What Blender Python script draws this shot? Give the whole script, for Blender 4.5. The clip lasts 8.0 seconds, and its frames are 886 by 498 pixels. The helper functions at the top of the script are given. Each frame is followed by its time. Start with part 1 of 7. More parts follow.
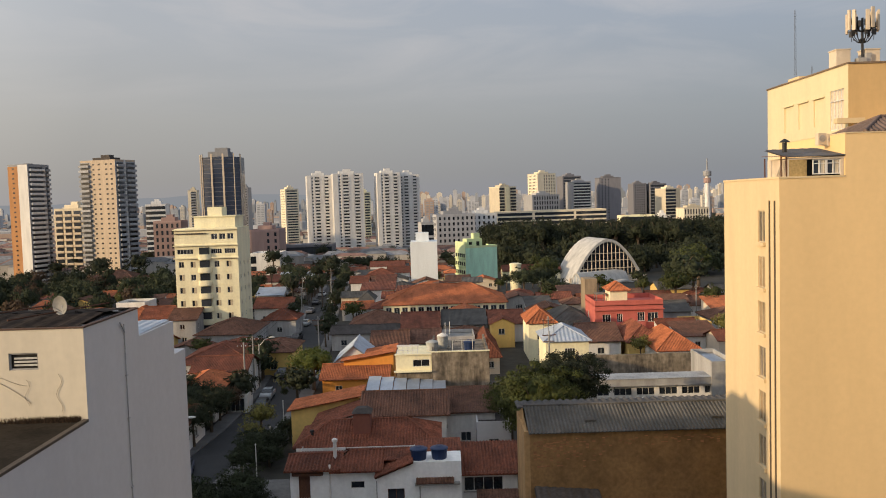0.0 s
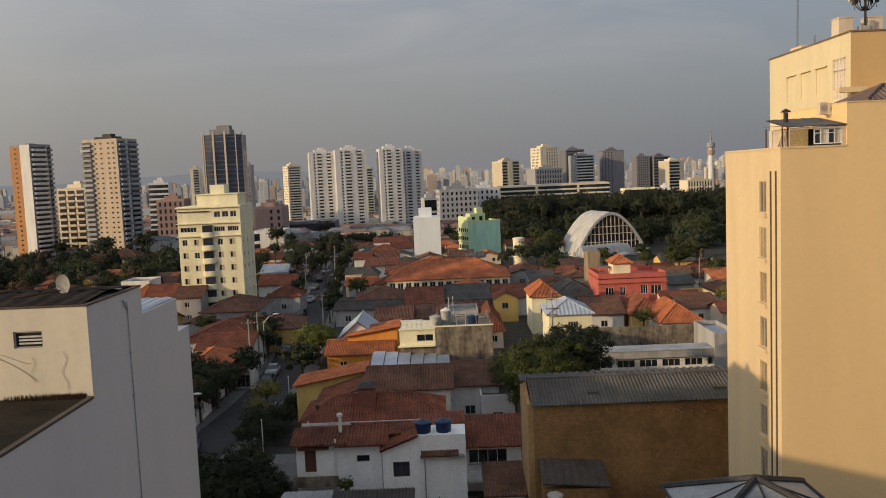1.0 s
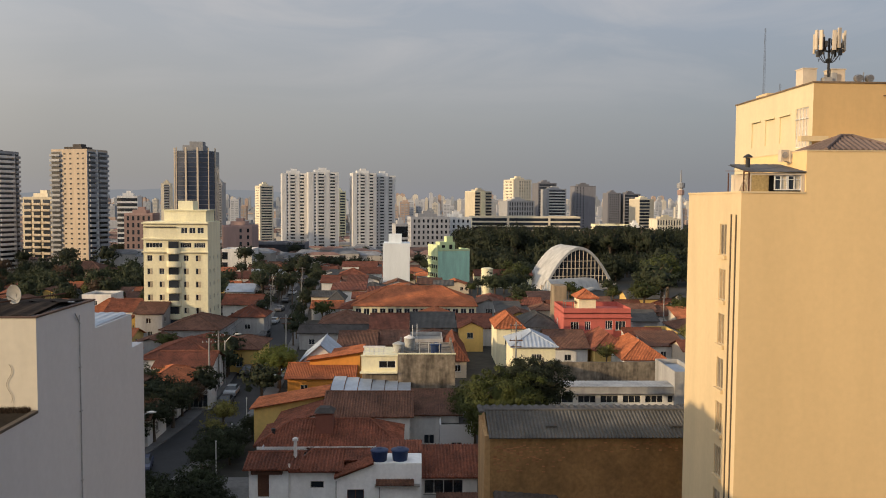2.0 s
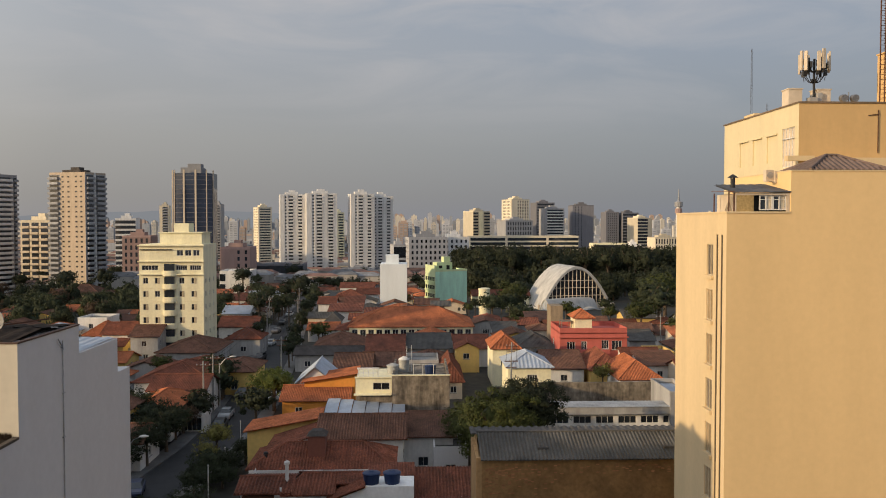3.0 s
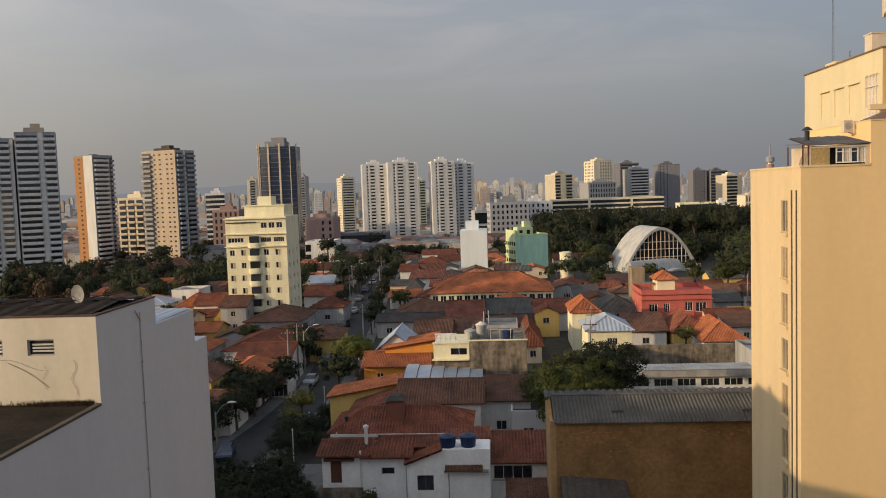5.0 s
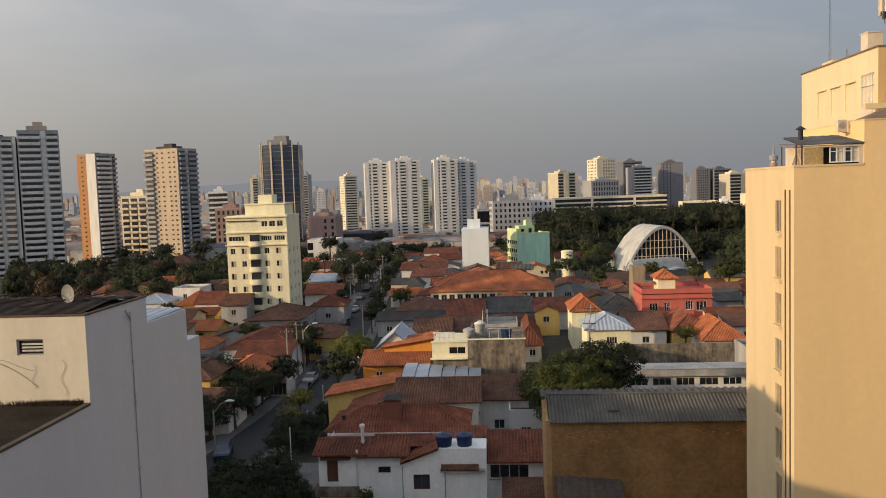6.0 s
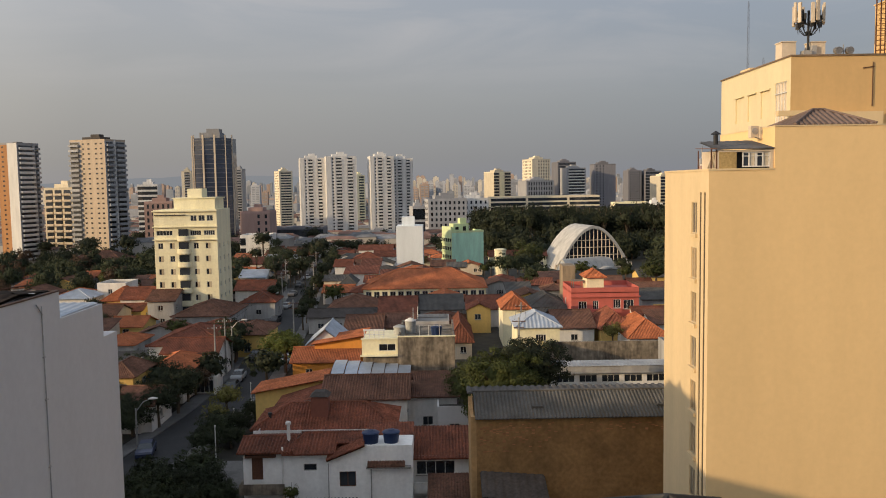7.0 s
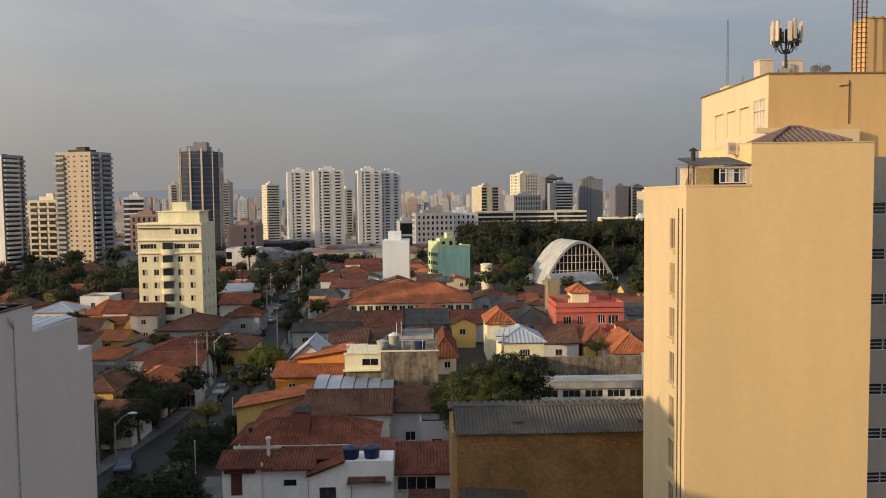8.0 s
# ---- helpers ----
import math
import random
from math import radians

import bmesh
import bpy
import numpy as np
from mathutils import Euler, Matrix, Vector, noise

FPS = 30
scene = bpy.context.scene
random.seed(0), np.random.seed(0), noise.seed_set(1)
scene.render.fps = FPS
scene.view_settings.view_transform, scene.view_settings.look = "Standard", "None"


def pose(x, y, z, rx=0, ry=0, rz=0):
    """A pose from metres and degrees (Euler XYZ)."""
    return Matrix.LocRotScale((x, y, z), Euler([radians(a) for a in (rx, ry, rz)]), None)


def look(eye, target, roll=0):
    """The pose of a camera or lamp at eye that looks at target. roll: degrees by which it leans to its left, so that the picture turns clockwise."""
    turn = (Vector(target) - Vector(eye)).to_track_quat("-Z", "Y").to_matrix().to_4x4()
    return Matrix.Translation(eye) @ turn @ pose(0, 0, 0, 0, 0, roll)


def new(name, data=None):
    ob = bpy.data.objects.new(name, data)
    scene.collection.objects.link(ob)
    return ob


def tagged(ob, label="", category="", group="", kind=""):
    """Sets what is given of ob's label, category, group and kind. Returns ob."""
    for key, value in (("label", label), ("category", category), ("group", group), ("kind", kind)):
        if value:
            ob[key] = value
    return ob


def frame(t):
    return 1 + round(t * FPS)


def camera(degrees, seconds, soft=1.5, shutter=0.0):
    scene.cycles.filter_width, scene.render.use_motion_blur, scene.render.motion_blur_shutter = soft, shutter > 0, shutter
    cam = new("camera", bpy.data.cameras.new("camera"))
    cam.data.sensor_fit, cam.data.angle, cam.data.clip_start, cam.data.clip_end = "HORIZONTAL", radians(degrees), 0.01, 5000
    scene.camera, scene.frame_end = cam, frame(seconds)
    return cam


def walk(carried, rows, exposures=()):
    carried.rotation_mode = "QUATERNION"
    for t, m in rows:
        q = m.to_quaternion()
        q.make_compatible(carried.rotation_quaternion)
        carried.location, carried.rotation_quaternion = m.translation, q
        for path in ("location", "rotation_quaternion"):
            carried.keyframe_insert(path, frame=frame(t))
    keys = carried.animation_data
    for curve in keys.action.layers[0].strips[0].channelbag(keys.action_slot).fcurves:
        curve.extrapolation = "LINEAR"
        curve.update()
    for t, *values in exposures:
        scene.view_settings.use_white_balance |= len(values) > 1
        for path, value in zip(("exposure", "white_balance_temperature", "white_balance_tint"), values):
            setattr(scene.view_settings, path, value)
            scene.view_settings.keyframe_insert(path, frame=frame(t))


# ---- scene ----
cam = camera(57.0, 8.0, soft=1.0)
PATH = [
    (0, (-0.083, 0.68, 28.835), (-0.083, 2.676, 28.714), -1.7),
    (0.5, (-0.084, 0.67, 28.829), (-0.05, 2.669, 28.766), -2.0),
    (1, (0.061, 0.606, 28.79), (0.05, 2.598, 28.609), -2.4),
    (1.5, (0.279, 0.482, 28.816), (0.269, 2.473, 28.631), -2.2),
    (2, (0.476, 0.598, 28.816), (0.539, 2.594, 28.701), 0.4),
    (2.2, (0.537, 0.646, 28.833), (0.602, 2.644, 28.758), 1.0),
    (3.3, (1.378, 0.39, 28.953), (1.419, 2.389, 28.887), -0.9),
    (3.5, (1.421, 0.325, 28.885), (1.423, 2.323, 28.807), -1.4),
    (4, (1.725, 0.309, 28.88), (1.714, 2.307, 28.802), -0.1),
    (4.5, (2.077, 0.351, 28.888), (1.956, 2.342, 28.75), -2.0),
    (6, (3.011, 0.51, 28.973), (2.862, 2.499, 28.823), -1.9),
    (6.5, (3.334, 0.317, 28.906), (3.239, 2.308, 28.751), -1.2),
    (7, (3.671, 0.314, 28.957), (3.678, 2.308, 28.797), -0.9),
    (7.5, (3.957, 0.48, 29.034), (3.985, 2.476, 28.911), -0.9),
    (8, (4.216, 0.336, 28.961), (4.253, 2.332, 28.836), -0.6),
]
walk(cam, [(t, look(eye, target, roll)) for t, eye, target, roll in PATH],
     exposures=((0, 0.14), (0.5, -0.14), (1, -0.2), (1.5, -0.02), (2, 0.06), (2.2, 0.04), (3.3, -0.16), (3.5, -0.25), (4, -0.18), (4.5, -0.16), (6, 0.0), (6.5, 0.0), (8, -0.02)))

# ---- light ----
# A low warm sun from the left and behind, through evening haze.
SUN = Vector((-0.91, -0.415, 0.235)).normalized()
sun = new("sun", bpy.data.lights.new("sun", "SUN"))
sun.data.energy, sun.data.angle, sun.data.color = 3.6, radians(0.8), (1.0, 0.74, 0.44)
sun.matrix_world = look((0, 0, 120), Vector((0, 0, 120)) - SUN)

world = bpy.data.worlds.new("evening_sky")
scene.world = world
world.use_nodes = True
wn, wl = world.node_tree.nodes, world.node_tree.links
wn.clear()


def wnode(kind, **values):
    node = wn.new(kind)
    for key, value in values.items():
        node.inputs[key].default_value = value
    return node


out = wnode("ShaderNodeOutputWorld")
back = wnode("ShaderNodeBackground", Strength=0.12)
sky = wnode("ShaderNodeTexSky")
sky.sky_type, sky.sun_disc = "NISHITA", False
sky.sun_elevation, sky.sun_rotation = math.asin(SUN.z), math.atan2(SUN.x, SUN.y)
sky.air_density, sky.dust_density, sky.ozone_density = 1.2, 4.0, 2.0
coords = wnode("ShaderNodeTexCoord")
split = wnode("ShaderNodeSeparateXYZ")
haze = wn.new("ShaderNodeValToRGB")
stops = haze.color_ramp.elements
stops[0].position, stops[0].color = 0.0, (2.05, 2.15, 2.45, 1)
stops[1].position, stops[1].color = 0.42, (2.5, 3.15, 4.2, 1)
for at, colour in ((0.03, (2.15, 2.25, 2.42, 1)), (0.10, (2.5, 2.66, 2.88, 1)), (0.2, (2.7, 3.02, 3.55, 1))):
    stop = stops.new(at)
    stop.color = colour
warm = wnode("ShaderNodeMapRange")
for key, value in (("From Min", -0.45), ("From Max", 0.35), ("To Min", 1.0), ("To Max", 0.0)):
    warm.inputs[key].default_value = value
tint = wnode("ShaderNodeMix")
tint.data_type, tint.blend_type = "RGBA", "MULTIPLY"
tint.inputs[7].default_value = (1.36, 1.24, 1.10, 1)
cloud_map = wnode("ShaderNodeMapping", Scale=(1.2, 1.2, 5.0))
cloud = wnode("ShaderNodeTexNoise", Scale=3.4, Detail=7.0, Roughness=0.55, Distortion=0.6)
cloud_ramp = wn.new("ShaderNodeValToRGB")
cloud_ramp.color_ramp.elements[0].position, cloud_ramp.color_ramp.elements[1].position = 0.42, 0.68
cloud_high = wnode("ShaderNodeMapRange")
for key, value in (("From Min", 0.09), ("From Max", 0.26), ("To Min", 0.0), ("To Max", 0.65)):
    cloud_high.inputs[key].default_value = value
cloud_amount = wnode("ShaderNodeMath")
cloud_amount.operation = "MULTIPLY"
clouded = wnode("ShaderNodeMix")
clouded.data_type = "RGBA"
clouded.inputs[7].default_value = (4.9, 4.6, 4.5, 1)
veil = wnode("ShaderNodeMix")
veil.data_type = "RGBA"
veil.inputs[0].default_value = 0.9
wl.new(coords.outputs["Generated"], split.inputs[0])
wl.new(split.outputs["Z"], haze.inputs[0])
wl.new(split.outputs["X"], warm.inputs[0])
wl.new(warm.outputs[0], tint.inputs[0])
wl.new(haze.outputs[0], tint.inputs[6])
wl.new(coords.outputs["Generated"], cloud_map.inputs[0])
wl.new(cloud_map.outputs[0], cloud.inputs[0])
wl.new(cloud.outputs[0], cloud_ramp.inputs[0])
wl.new(split.outputs["Z"], cloud_high.inputs[0])
wl.new(cloud_ramp.outputs[0], cloud_amount.inputs[0])
wl.new(cloud_high.outputs[0], cloud_amount.inputs[1])
wl.new(cloud_amount.outputs[0], clouded.inputs[0])
wl.new(tint.outputs[2], clouded.inputs[6])
wl.new(sky.outputs[0], veil.inputs[6])
wl.new(clouded.outputs[2], veil.inputs[7])
toward = wnode("ShaderNodeVectorMath")
toward.operation = "DOT_PRODUCT"
toward.inputs[1].default_value = SUN
near_sun = wnode("ShaderNodeMapRange")
for key, value in (("From Min", 0.0), ("From Max", 0.9), ("To Min", 0.0), ("To Max", 1.0)):
    near_sun.inputs[key].default_value = value
glow = wnode("ShaderNodeMix")
glow.data_type, glow.blend_type = "RGBA", "MULTIPLY"
glow.inputs[7].default_value = (2.0, 1.92, 1.8, 1)
wl.new(coords.outputs["Generated"], toward.inputs[0])
wl.new(toward.outputs["Value"], near_sun.inputs[0])
wl.new(near_sun.outputs[0], glow.inputs[0])
wl.new(veil.outputs[2], glow.inputs[6])
wl.new(glow.outputs[2], back.inputs[0])
wl.new(back.outputs[0], out.inputs[0])

# ---- materials ----
MATS = {}


def material(name, colour, rough=0.85, grain=6.0, amount=0.25, stain=0.35, stain_scale=0.35, bump=0.15, metal=0.0,
             vary=0.0, streak=0.0, gloss=0.35, translucent=0.0, island=0.0):
    """A surface with a base colour, broken up by fine grain, broad stains and, if wanted, streaks down the wall."""
    if name in MATS:
        return MATS[name]
    m = bpy.data.materials.new(name)
    m.use_nodes = True
    n, l = m.node_tree.nodes, m.node_tree.links
    shader = n["Principled BSDF"]
    shader.inputs["Roughness"].default_value = rough
    shader.inputs["Metallic"].default_value = metal
    shader.inputs["Specular IOR Level"].default_value = gloss
    geo = n.new("ShaderNodeNewGeometry")
    fine = n.new("ShaderNodeTexNoise")
    fine.inputs["Scale"].default_value, fine.inputs["Detail"].default_value = grain, 5.0
    broad = n.new("ShaderNodeTexNoise")
    broad.inputs["Scale"].default_value, broad.inputs["Detail"].default_value = stain_scale, 6.0
    broad.inputs["Roughness"].default_value = 0.65
    l.new(geo.outputs["Position"], fine.inputs["Vector"])
    squash = n.new("ShaderNodeMapping")
    squash.inputs["Scale"].default_value = (1, 1, 0.18 if streak else 1.0)
    l.new(geo.outputs["Position"], squash.inputs[0])
    l.new(squash.outputs[0], broad.inputs["Vector"])
    total = None

    def scaled(socket, low, high, a, b):
        r = n.new("ShaderNodeMapRange")
        for key, value in (("From Min", a), ("From Max", b), ("To Min", low), ("To Max", high)):
            r.inputs[key].default_value = value
        l.new(socket, r.inputs[0])
        return r.outputs[0]

    factors = [scaled(fine.outputs[0], 1 - amount, 1 + amount, 0.25, 0.75), scaled(broad.outputs[0], 1 - stain, 1 + stain * 0.5, 0.3, 0.65)]
    if vary:
        info = n.new("ShaderNodeObjectInfo")
        factors.append(scaled(info.outputs["Random"], 1 - vary, 1 + vary, 0, 1))
    if island:
        factors.append(scaled(geo.outputs["Random Per Island"], 1 - island, 1 + island, 0, 1))
    for socket in factors:
        if total is None:
            total = socket
        else:
            product = n.new("ShaderNodeMath")
            product.operation = "MULTIPLY"
            l.new(total, product.inputs[0])
            l.new(socket, product.inputs[1])
            total = product.outputs[0]
    mix = n.new("ShaderNodeVectorMath")
    mix.operation = "SCALE"
    mix.inputs[0].default_value = colour
    l.new(total, mix.inputs["Scale"])
    l.new(mix.outputs[0], shader.inputs["Base Color"])
    if bump:
        b = n.new("ShaderNodeBump")
        b.inputs["Strength"].default_value, b.inputs["Distance"].default_value = bump, 0.05
        l.new(fine.outputs[0], b.inputs["Height"])
        l.new(b.outputs[0], shader.inputs["Normal"])
    if translucent:
        leaf, both = n.new("ShaderNodeBsdfTranslucent"), n.new("ShaderNodeMixShader")
        both.inputs[0].default_value = translucent
        l.new(mix.outputs[0], leaf.inputs[0])
        l.new(shader.outputs[0], both.inputs[1])
        l.new(leaf.outputs[0], both.inputs[2])
        l.new(both.outputs[0], n["Material Output"].inputs[0])
    MATS[name] = m
    return m


def plaster(name, colour, **more):
    settings = dict(rough=0.9, grain=3.0, amount=0.07, stain=0.14, stain_scale=0.5, bump=0.08, streak=1.0)
    settings.update(more)
    return material(name, colour, **settings)


WHITE = plaster("white_plaster", (0.72, 0.70, 0.67), stain=0.22)
OFFWHITE = plaster("offwhite_plaster", (0.61, 0.59, 0.59), stain=0.05, amount=0.03, stain_scale=0.25)
WHITEWASH = plaster("bright_whitewash", (0.90, 0.89, 0.87), stain=0.10)
VAULT = plaster("vault_shell", (0.46, 0.45, 0.43), stain=0.3)
CREAM = plaster("cream_plaster", (0.82, 0.755, 0.52))
BUFF = plaster("buff_plaster", (0.67, 0.515, 0.305), stain=0.08, amount=0.03)
SUNNY = plaster("sunlit_yellow_plaster", (0.68, 0.58, 0.37), stain=0.08, amount=0.03)
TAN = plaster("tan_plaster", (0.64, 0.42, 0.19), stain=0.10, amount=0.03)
YELLOW = plaster("yellow_plaster", (0.70, 0.48, 0.16))
ORANGE = plaster("orange_plaster", (0.72, 0.30, 0.06))
PINK = plaster("pink_plaster", (0.52, 0.135, 0.105))
MINT = plaster("mint_plaster", (0.47, 0.74, 0.57), stain=0.22)
LIME = plaster("sunlit_lime_plaster", (0.58, 0.66, 0.38))
GREY = plaster("grey_plaster", (0.38, 0.37, 0.36), stain=0.3)
SOOTY = plaster("sooty_render", (0.21, 0.175, 0.135), stain=0.85, stain_scale=0.75, amount=0.45, grain=1.6)
BEIGE = plaster("beige_plaster", (0.62, 0.52, 0.40))
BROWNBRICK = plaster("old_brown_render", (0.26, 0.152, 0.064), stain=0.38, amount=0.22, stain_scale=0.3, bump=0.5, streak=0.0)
ORANGEWALL = plaster("sunlit_ochre_render", (0.42, 0.26, 0.12), stain=0.4, amount=0.15)
# Near-black for unlit insides; the lack of light there is painted.
DARK = material("dark_interior", (0.02, 0.018, 0.016), rough=0.9, bump=0)
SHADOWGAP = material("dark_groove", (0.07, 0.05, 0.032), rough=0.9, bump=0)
TILE = material("terracotta_tile", (0.19, 0.064, 0.036), grain=5.0, amount=0.55, stain=0.5, stain_scale=0.55, bump=0.35, vary=0.22, island=0.16)
TILEORANGE = material("orange_tile", (0.42, 0.135, 0.055), grain=5.0, amount=0.5, stain=0.4, stain_scale=0.5, bump=0.35, vary=0.12, island=0.14)
TILEBROWN = material("brown_tile", (0.15, 0.072, 0.046), grain=5.0, amount=0.55, stain=0.5, stain_scale=0.5, bump=0.35, vary=0.2, island=0.16)
FIBRE = material("fibre_cement", (0.088, 0.083, 0.077), grain=5.0, amount=0.22, stain=0.4, stain_scale=0.4, bump=0.1, vary=0.15)
SHEET = material("pale_metal_sheet", (0.42, 0.46, 0.52), rough=0.5, grain=5.0, amount=0.1, stain=0.25, bump=0.05, metal=0.2)
CONCRETE = material("concrete", (0.30, 0.29, 0.27), grain=4.0, amount=0.2, stain=0.35, bump=0.15)
DARKROOF = material("dark_roof", (0.075, 0.065, 0.06), grain=4.0, amount=0.3, stain=0.4, bump=0.2)
ASPHALT = material("asphalt", (0.038, 0.038, 0.040), grain=8.0, amount=0.2, stain=0.25, bump=0.1)
PAVING = material("pavement", (0.15, 0.145, 0.14), grain=5.0, amount=0.2, stain=0.3, bump=0.1)
EARTH = material("town_ground", (0.042, 0.038, 0.030), grain=0.6, amount=0.4, stain=0.5, stain_scale=0.05, bump=0.2)
GLASS = material("window_glass", (0.025, 0.03, 0.038), rough=0.06, gloss=0.8, bump=0, amount=0.1, vary=0.5)
BLUEGLASS = material("blue_curtain_glass", (0.022, 0.034, 0.066), rough=0.12, gloss=0.9, bump=0, amount=0.1, stain=0.3, stain_scale=0.08)
FRAME = material("window_frame", (0.62, 0.60, 0.56), rough=0.6, bump=0)
SHUTTER = material("window_shutter", (0.46, 0.38, 0.26), rough=0.7, amount=0.1)
WOOD = material("dark_wood", (0.11, 0.05, 0.03), grain=10.0)
IRON = material("dark_iron", (0.04, 0.04, 0.042), rough=0.6, metal=0.3, bump=0)
STEEL = material("grey_steel", (0.35, 0.35, 0.36), rough=0.5, metal=0.6, bump=0)
BLUETANK = material("blue_fibreglass", (0.014, 0.03, 0.085), rough=0.45, amount=0.1)
GREYTANK = material("grey_fibreglass", (0.36, 0.36, 0.34), rough=0.6)
RUBBER = material("rubber", (0.02, 0.02, 0.02), rough=0.8, bump=0)
REDPAINT = material("red_paint", (0.45, 0.05, 0.035), rough=0.6)
BARK = material("bark", (0.11, 0.08, 0.055), grain=8.0, bump=0.4)
LEAFBRIGHT = material("leaf_bright_green", (0.115, 0.135, 0.028), rough=0.7, grain=3.0, amount=0.35, stain=0.3, bump=0, island=0.3, translucent=0.3)
LEAF = material("leaf_green", (0.058, 0.068, 0.016), rough=0.75, grain=3.0, amount=0.45, stain=0.3, bump=0, island=0.3, vary=0.2, translucent=0.25)
LEAFDARK = material("leaf_dark_green", (0.037, 0.046, 0.021), rough=0.8, grain=2.0, amount=0.45, stain=0.3, bump=0, island=0.3, vary=0.3, translucent=0.2)
LEAFYELLOW = material("leaf_yellow_green", (0.17, 0.155, 0.04), rough=0.7, amount=0.2, stain=0.3, bump=0, island=0.5, translucent=0.3)
LEAFRUST = material("leaf_rust", (0.09, 0.055, 0.03), rough=0.75, amount=0.2, bump=0, island=0.5, translucent=0.2)
FARCREAM = plaster("far_cream", (0.66, 0.58, 0.44), vary=0.2)
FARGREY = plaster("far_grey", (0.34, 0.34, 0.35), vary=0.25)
FARDARK = plaster("far_dark", (0.17, 0.17, 0.19), vary=0.2)
FARPINK = plaster("far_pink", (0.38, 0.26, 0.23), vary=0.15)
TOWERWHITE = plaster("tower_white", (0.68, 0.66, 0.63))
TARRED = material("tarred_roof", (0.034, 0.025, 0.02), rough=0.95, grain=3.0, amount=0.5, stain=0.5, bump=0.3, gloss=0.1)
OLDBRICK = plaster("old_yellow_brick", (0.40, 0.28, 0.12), grain=9.0, amount=0.25, stain=0.3)
TOWERBEIGE = plaster("tower_beige", (0.50, 0.40, 0.30))
TOWERORANGE = plaster("tower_orange", (0.42, 0.21, 0.09))

# ---- building blocks ----
rng = random.Random(7)


def finish(name, bm, mats):
    mesh = bpy.data.meshes.new(name)
    if name.endswith("wall"):
        bmesh.ops.remove_doubles(bm, verts=bm.verts, dist=0.001)
    bmesh.ops.recalc_face_normals(bm, faces=bm.faces)
    bm.to_mesh(mesh)
    bm.free()
    for m in mats if isinstance(mats, (list, tuple)) else [mats]:
        mesh.materials.append(m)
    return mesh


def part(name, bm, mat, parent, label=""):
    """One mesh object made of bm, under parent."""
    ob = new(name, finish(name, bm, mat))
    ob.parent = parent
    if label:
        ob["label"] = label
    return ob


def piece(name, mesh, parent, m, label=""):
    """One more object on a mesh that alike pieces share."""
    ob = new(name, mesh)
    ob.parent = parent
    ob.matrix_basis = m
    if label:
        ob["label"] = label
    return ob


def root(name, x, y, z, rz, label, category, group="", kind=""):
    ob = new(name)
    ob.matrix_basis = pose(x, y, z, 0, 0, rz)
    return tagged(ob, label, category, group, kind)


def solid(name, bm, mat, label, category, group="", kind=""):
    return tagged(new(name, finish(name, bm, mat)), label, category, group, kind)


def box(bm, x0, x1, y0, y1, z0, z1, slot=0):
    v = [bm.verts.new((x, y, z)) for z in (z0, z1) for y in (y0, y1) for x in (x0, x1)]
    for a in ((0, 2, 3, 1), (4, 5, 7, 6), (0, 1, 5, 4), (2, 6, 7, 3), (0, 4, 6, 2), (1, 3, 7, 5)):
        bm.faces.new([v[i] for i in a]).material_index = slot


def bar(bm, p, q, r, sides=6, r2=None, slot=0):
    """A round bar from p to q."""
    p, q = Vector(p), Vector(q)
    way = (q - p).normalized()
    side = way.cross((0, 0, 1) if abs(way.z) < 0.95 else (1, 0, 0)).normalized()
    up = way.cross(side)
    rings = []
    for at, radius in ((p, r), (q, r if r2 is None else r2)):
        rings.append([bm.verts.new(at + radius * (math.cos(a) * side + math.sin(a) * up)) for a in (2 * math.pi * k / sides for k in range(sides))])
    for k in range(sides):
        bm.faces.new((rings[0][k], rings[0][(k + 1) % sides], rings[1][(k + 1) % sides], rings[1][k])).material_index = slot
    bm.faces.new(rings[0][::-1]).material_index = slot
    bm.faces.new(rings[1]).material_index = slot


def slope(bm, a, b, c, d, pitch=0.24, rib=0.06, thick=0.12, slot=0):
    """One ribbed roof slope over the eave a-b, up to the ridge d-c, which may be shorter than the eave."""
    a, b, c, d = Vector(a), Vector(b), Vector(c), Vector(d)
    along = (b - a).normalized()
    length = (b - a).length
    rise = (d - a) - (d - a).dot(along) * along
    reach = rise.length
    rise.normalize()
    out_way = along.cross(rise)
    if out_way.z < 0:
        out_way = -out_way
    sa, sb = (d - a).dot(along), (c - a).dot(along)

    def top(s):
        if sa > 0.01 and s < sa:
            return reach * s / sa
        if sb < length - 0.01 and s > sb:
            return reach * (length - s) / (length - sb)
        return reach

    count = max(4, int(length / pitch))
    step = length / count
    last = None
    for k in range(count * 4 + 1):
        s = k * step / 4
        h = rib if k % 4 in (1, 2) else 0.0
        foot = a + s * along + h * out_way
        low, high, under = bm.verts.new(foot), bm.verts.new(foot + max(top(s), 0.01) * rise), bm.verts.new(foot - (thick + h) * out_way)
        if last:
            bm.faces.new((last[0], low, high, last[1])).material_index = slot
            bm.faces.new((last[2], under, low, last[0])).material_index = slot
        last = (low, high, under)
    corners = []
    for p in (a, b, c, d):
        q = p - thick * out_way
        if all((q - r).length > 0.05 for r in corners):
            corners.append(q)
    bm.faces.new([bm.verts.new(p) for p in corners]).material_index = slot


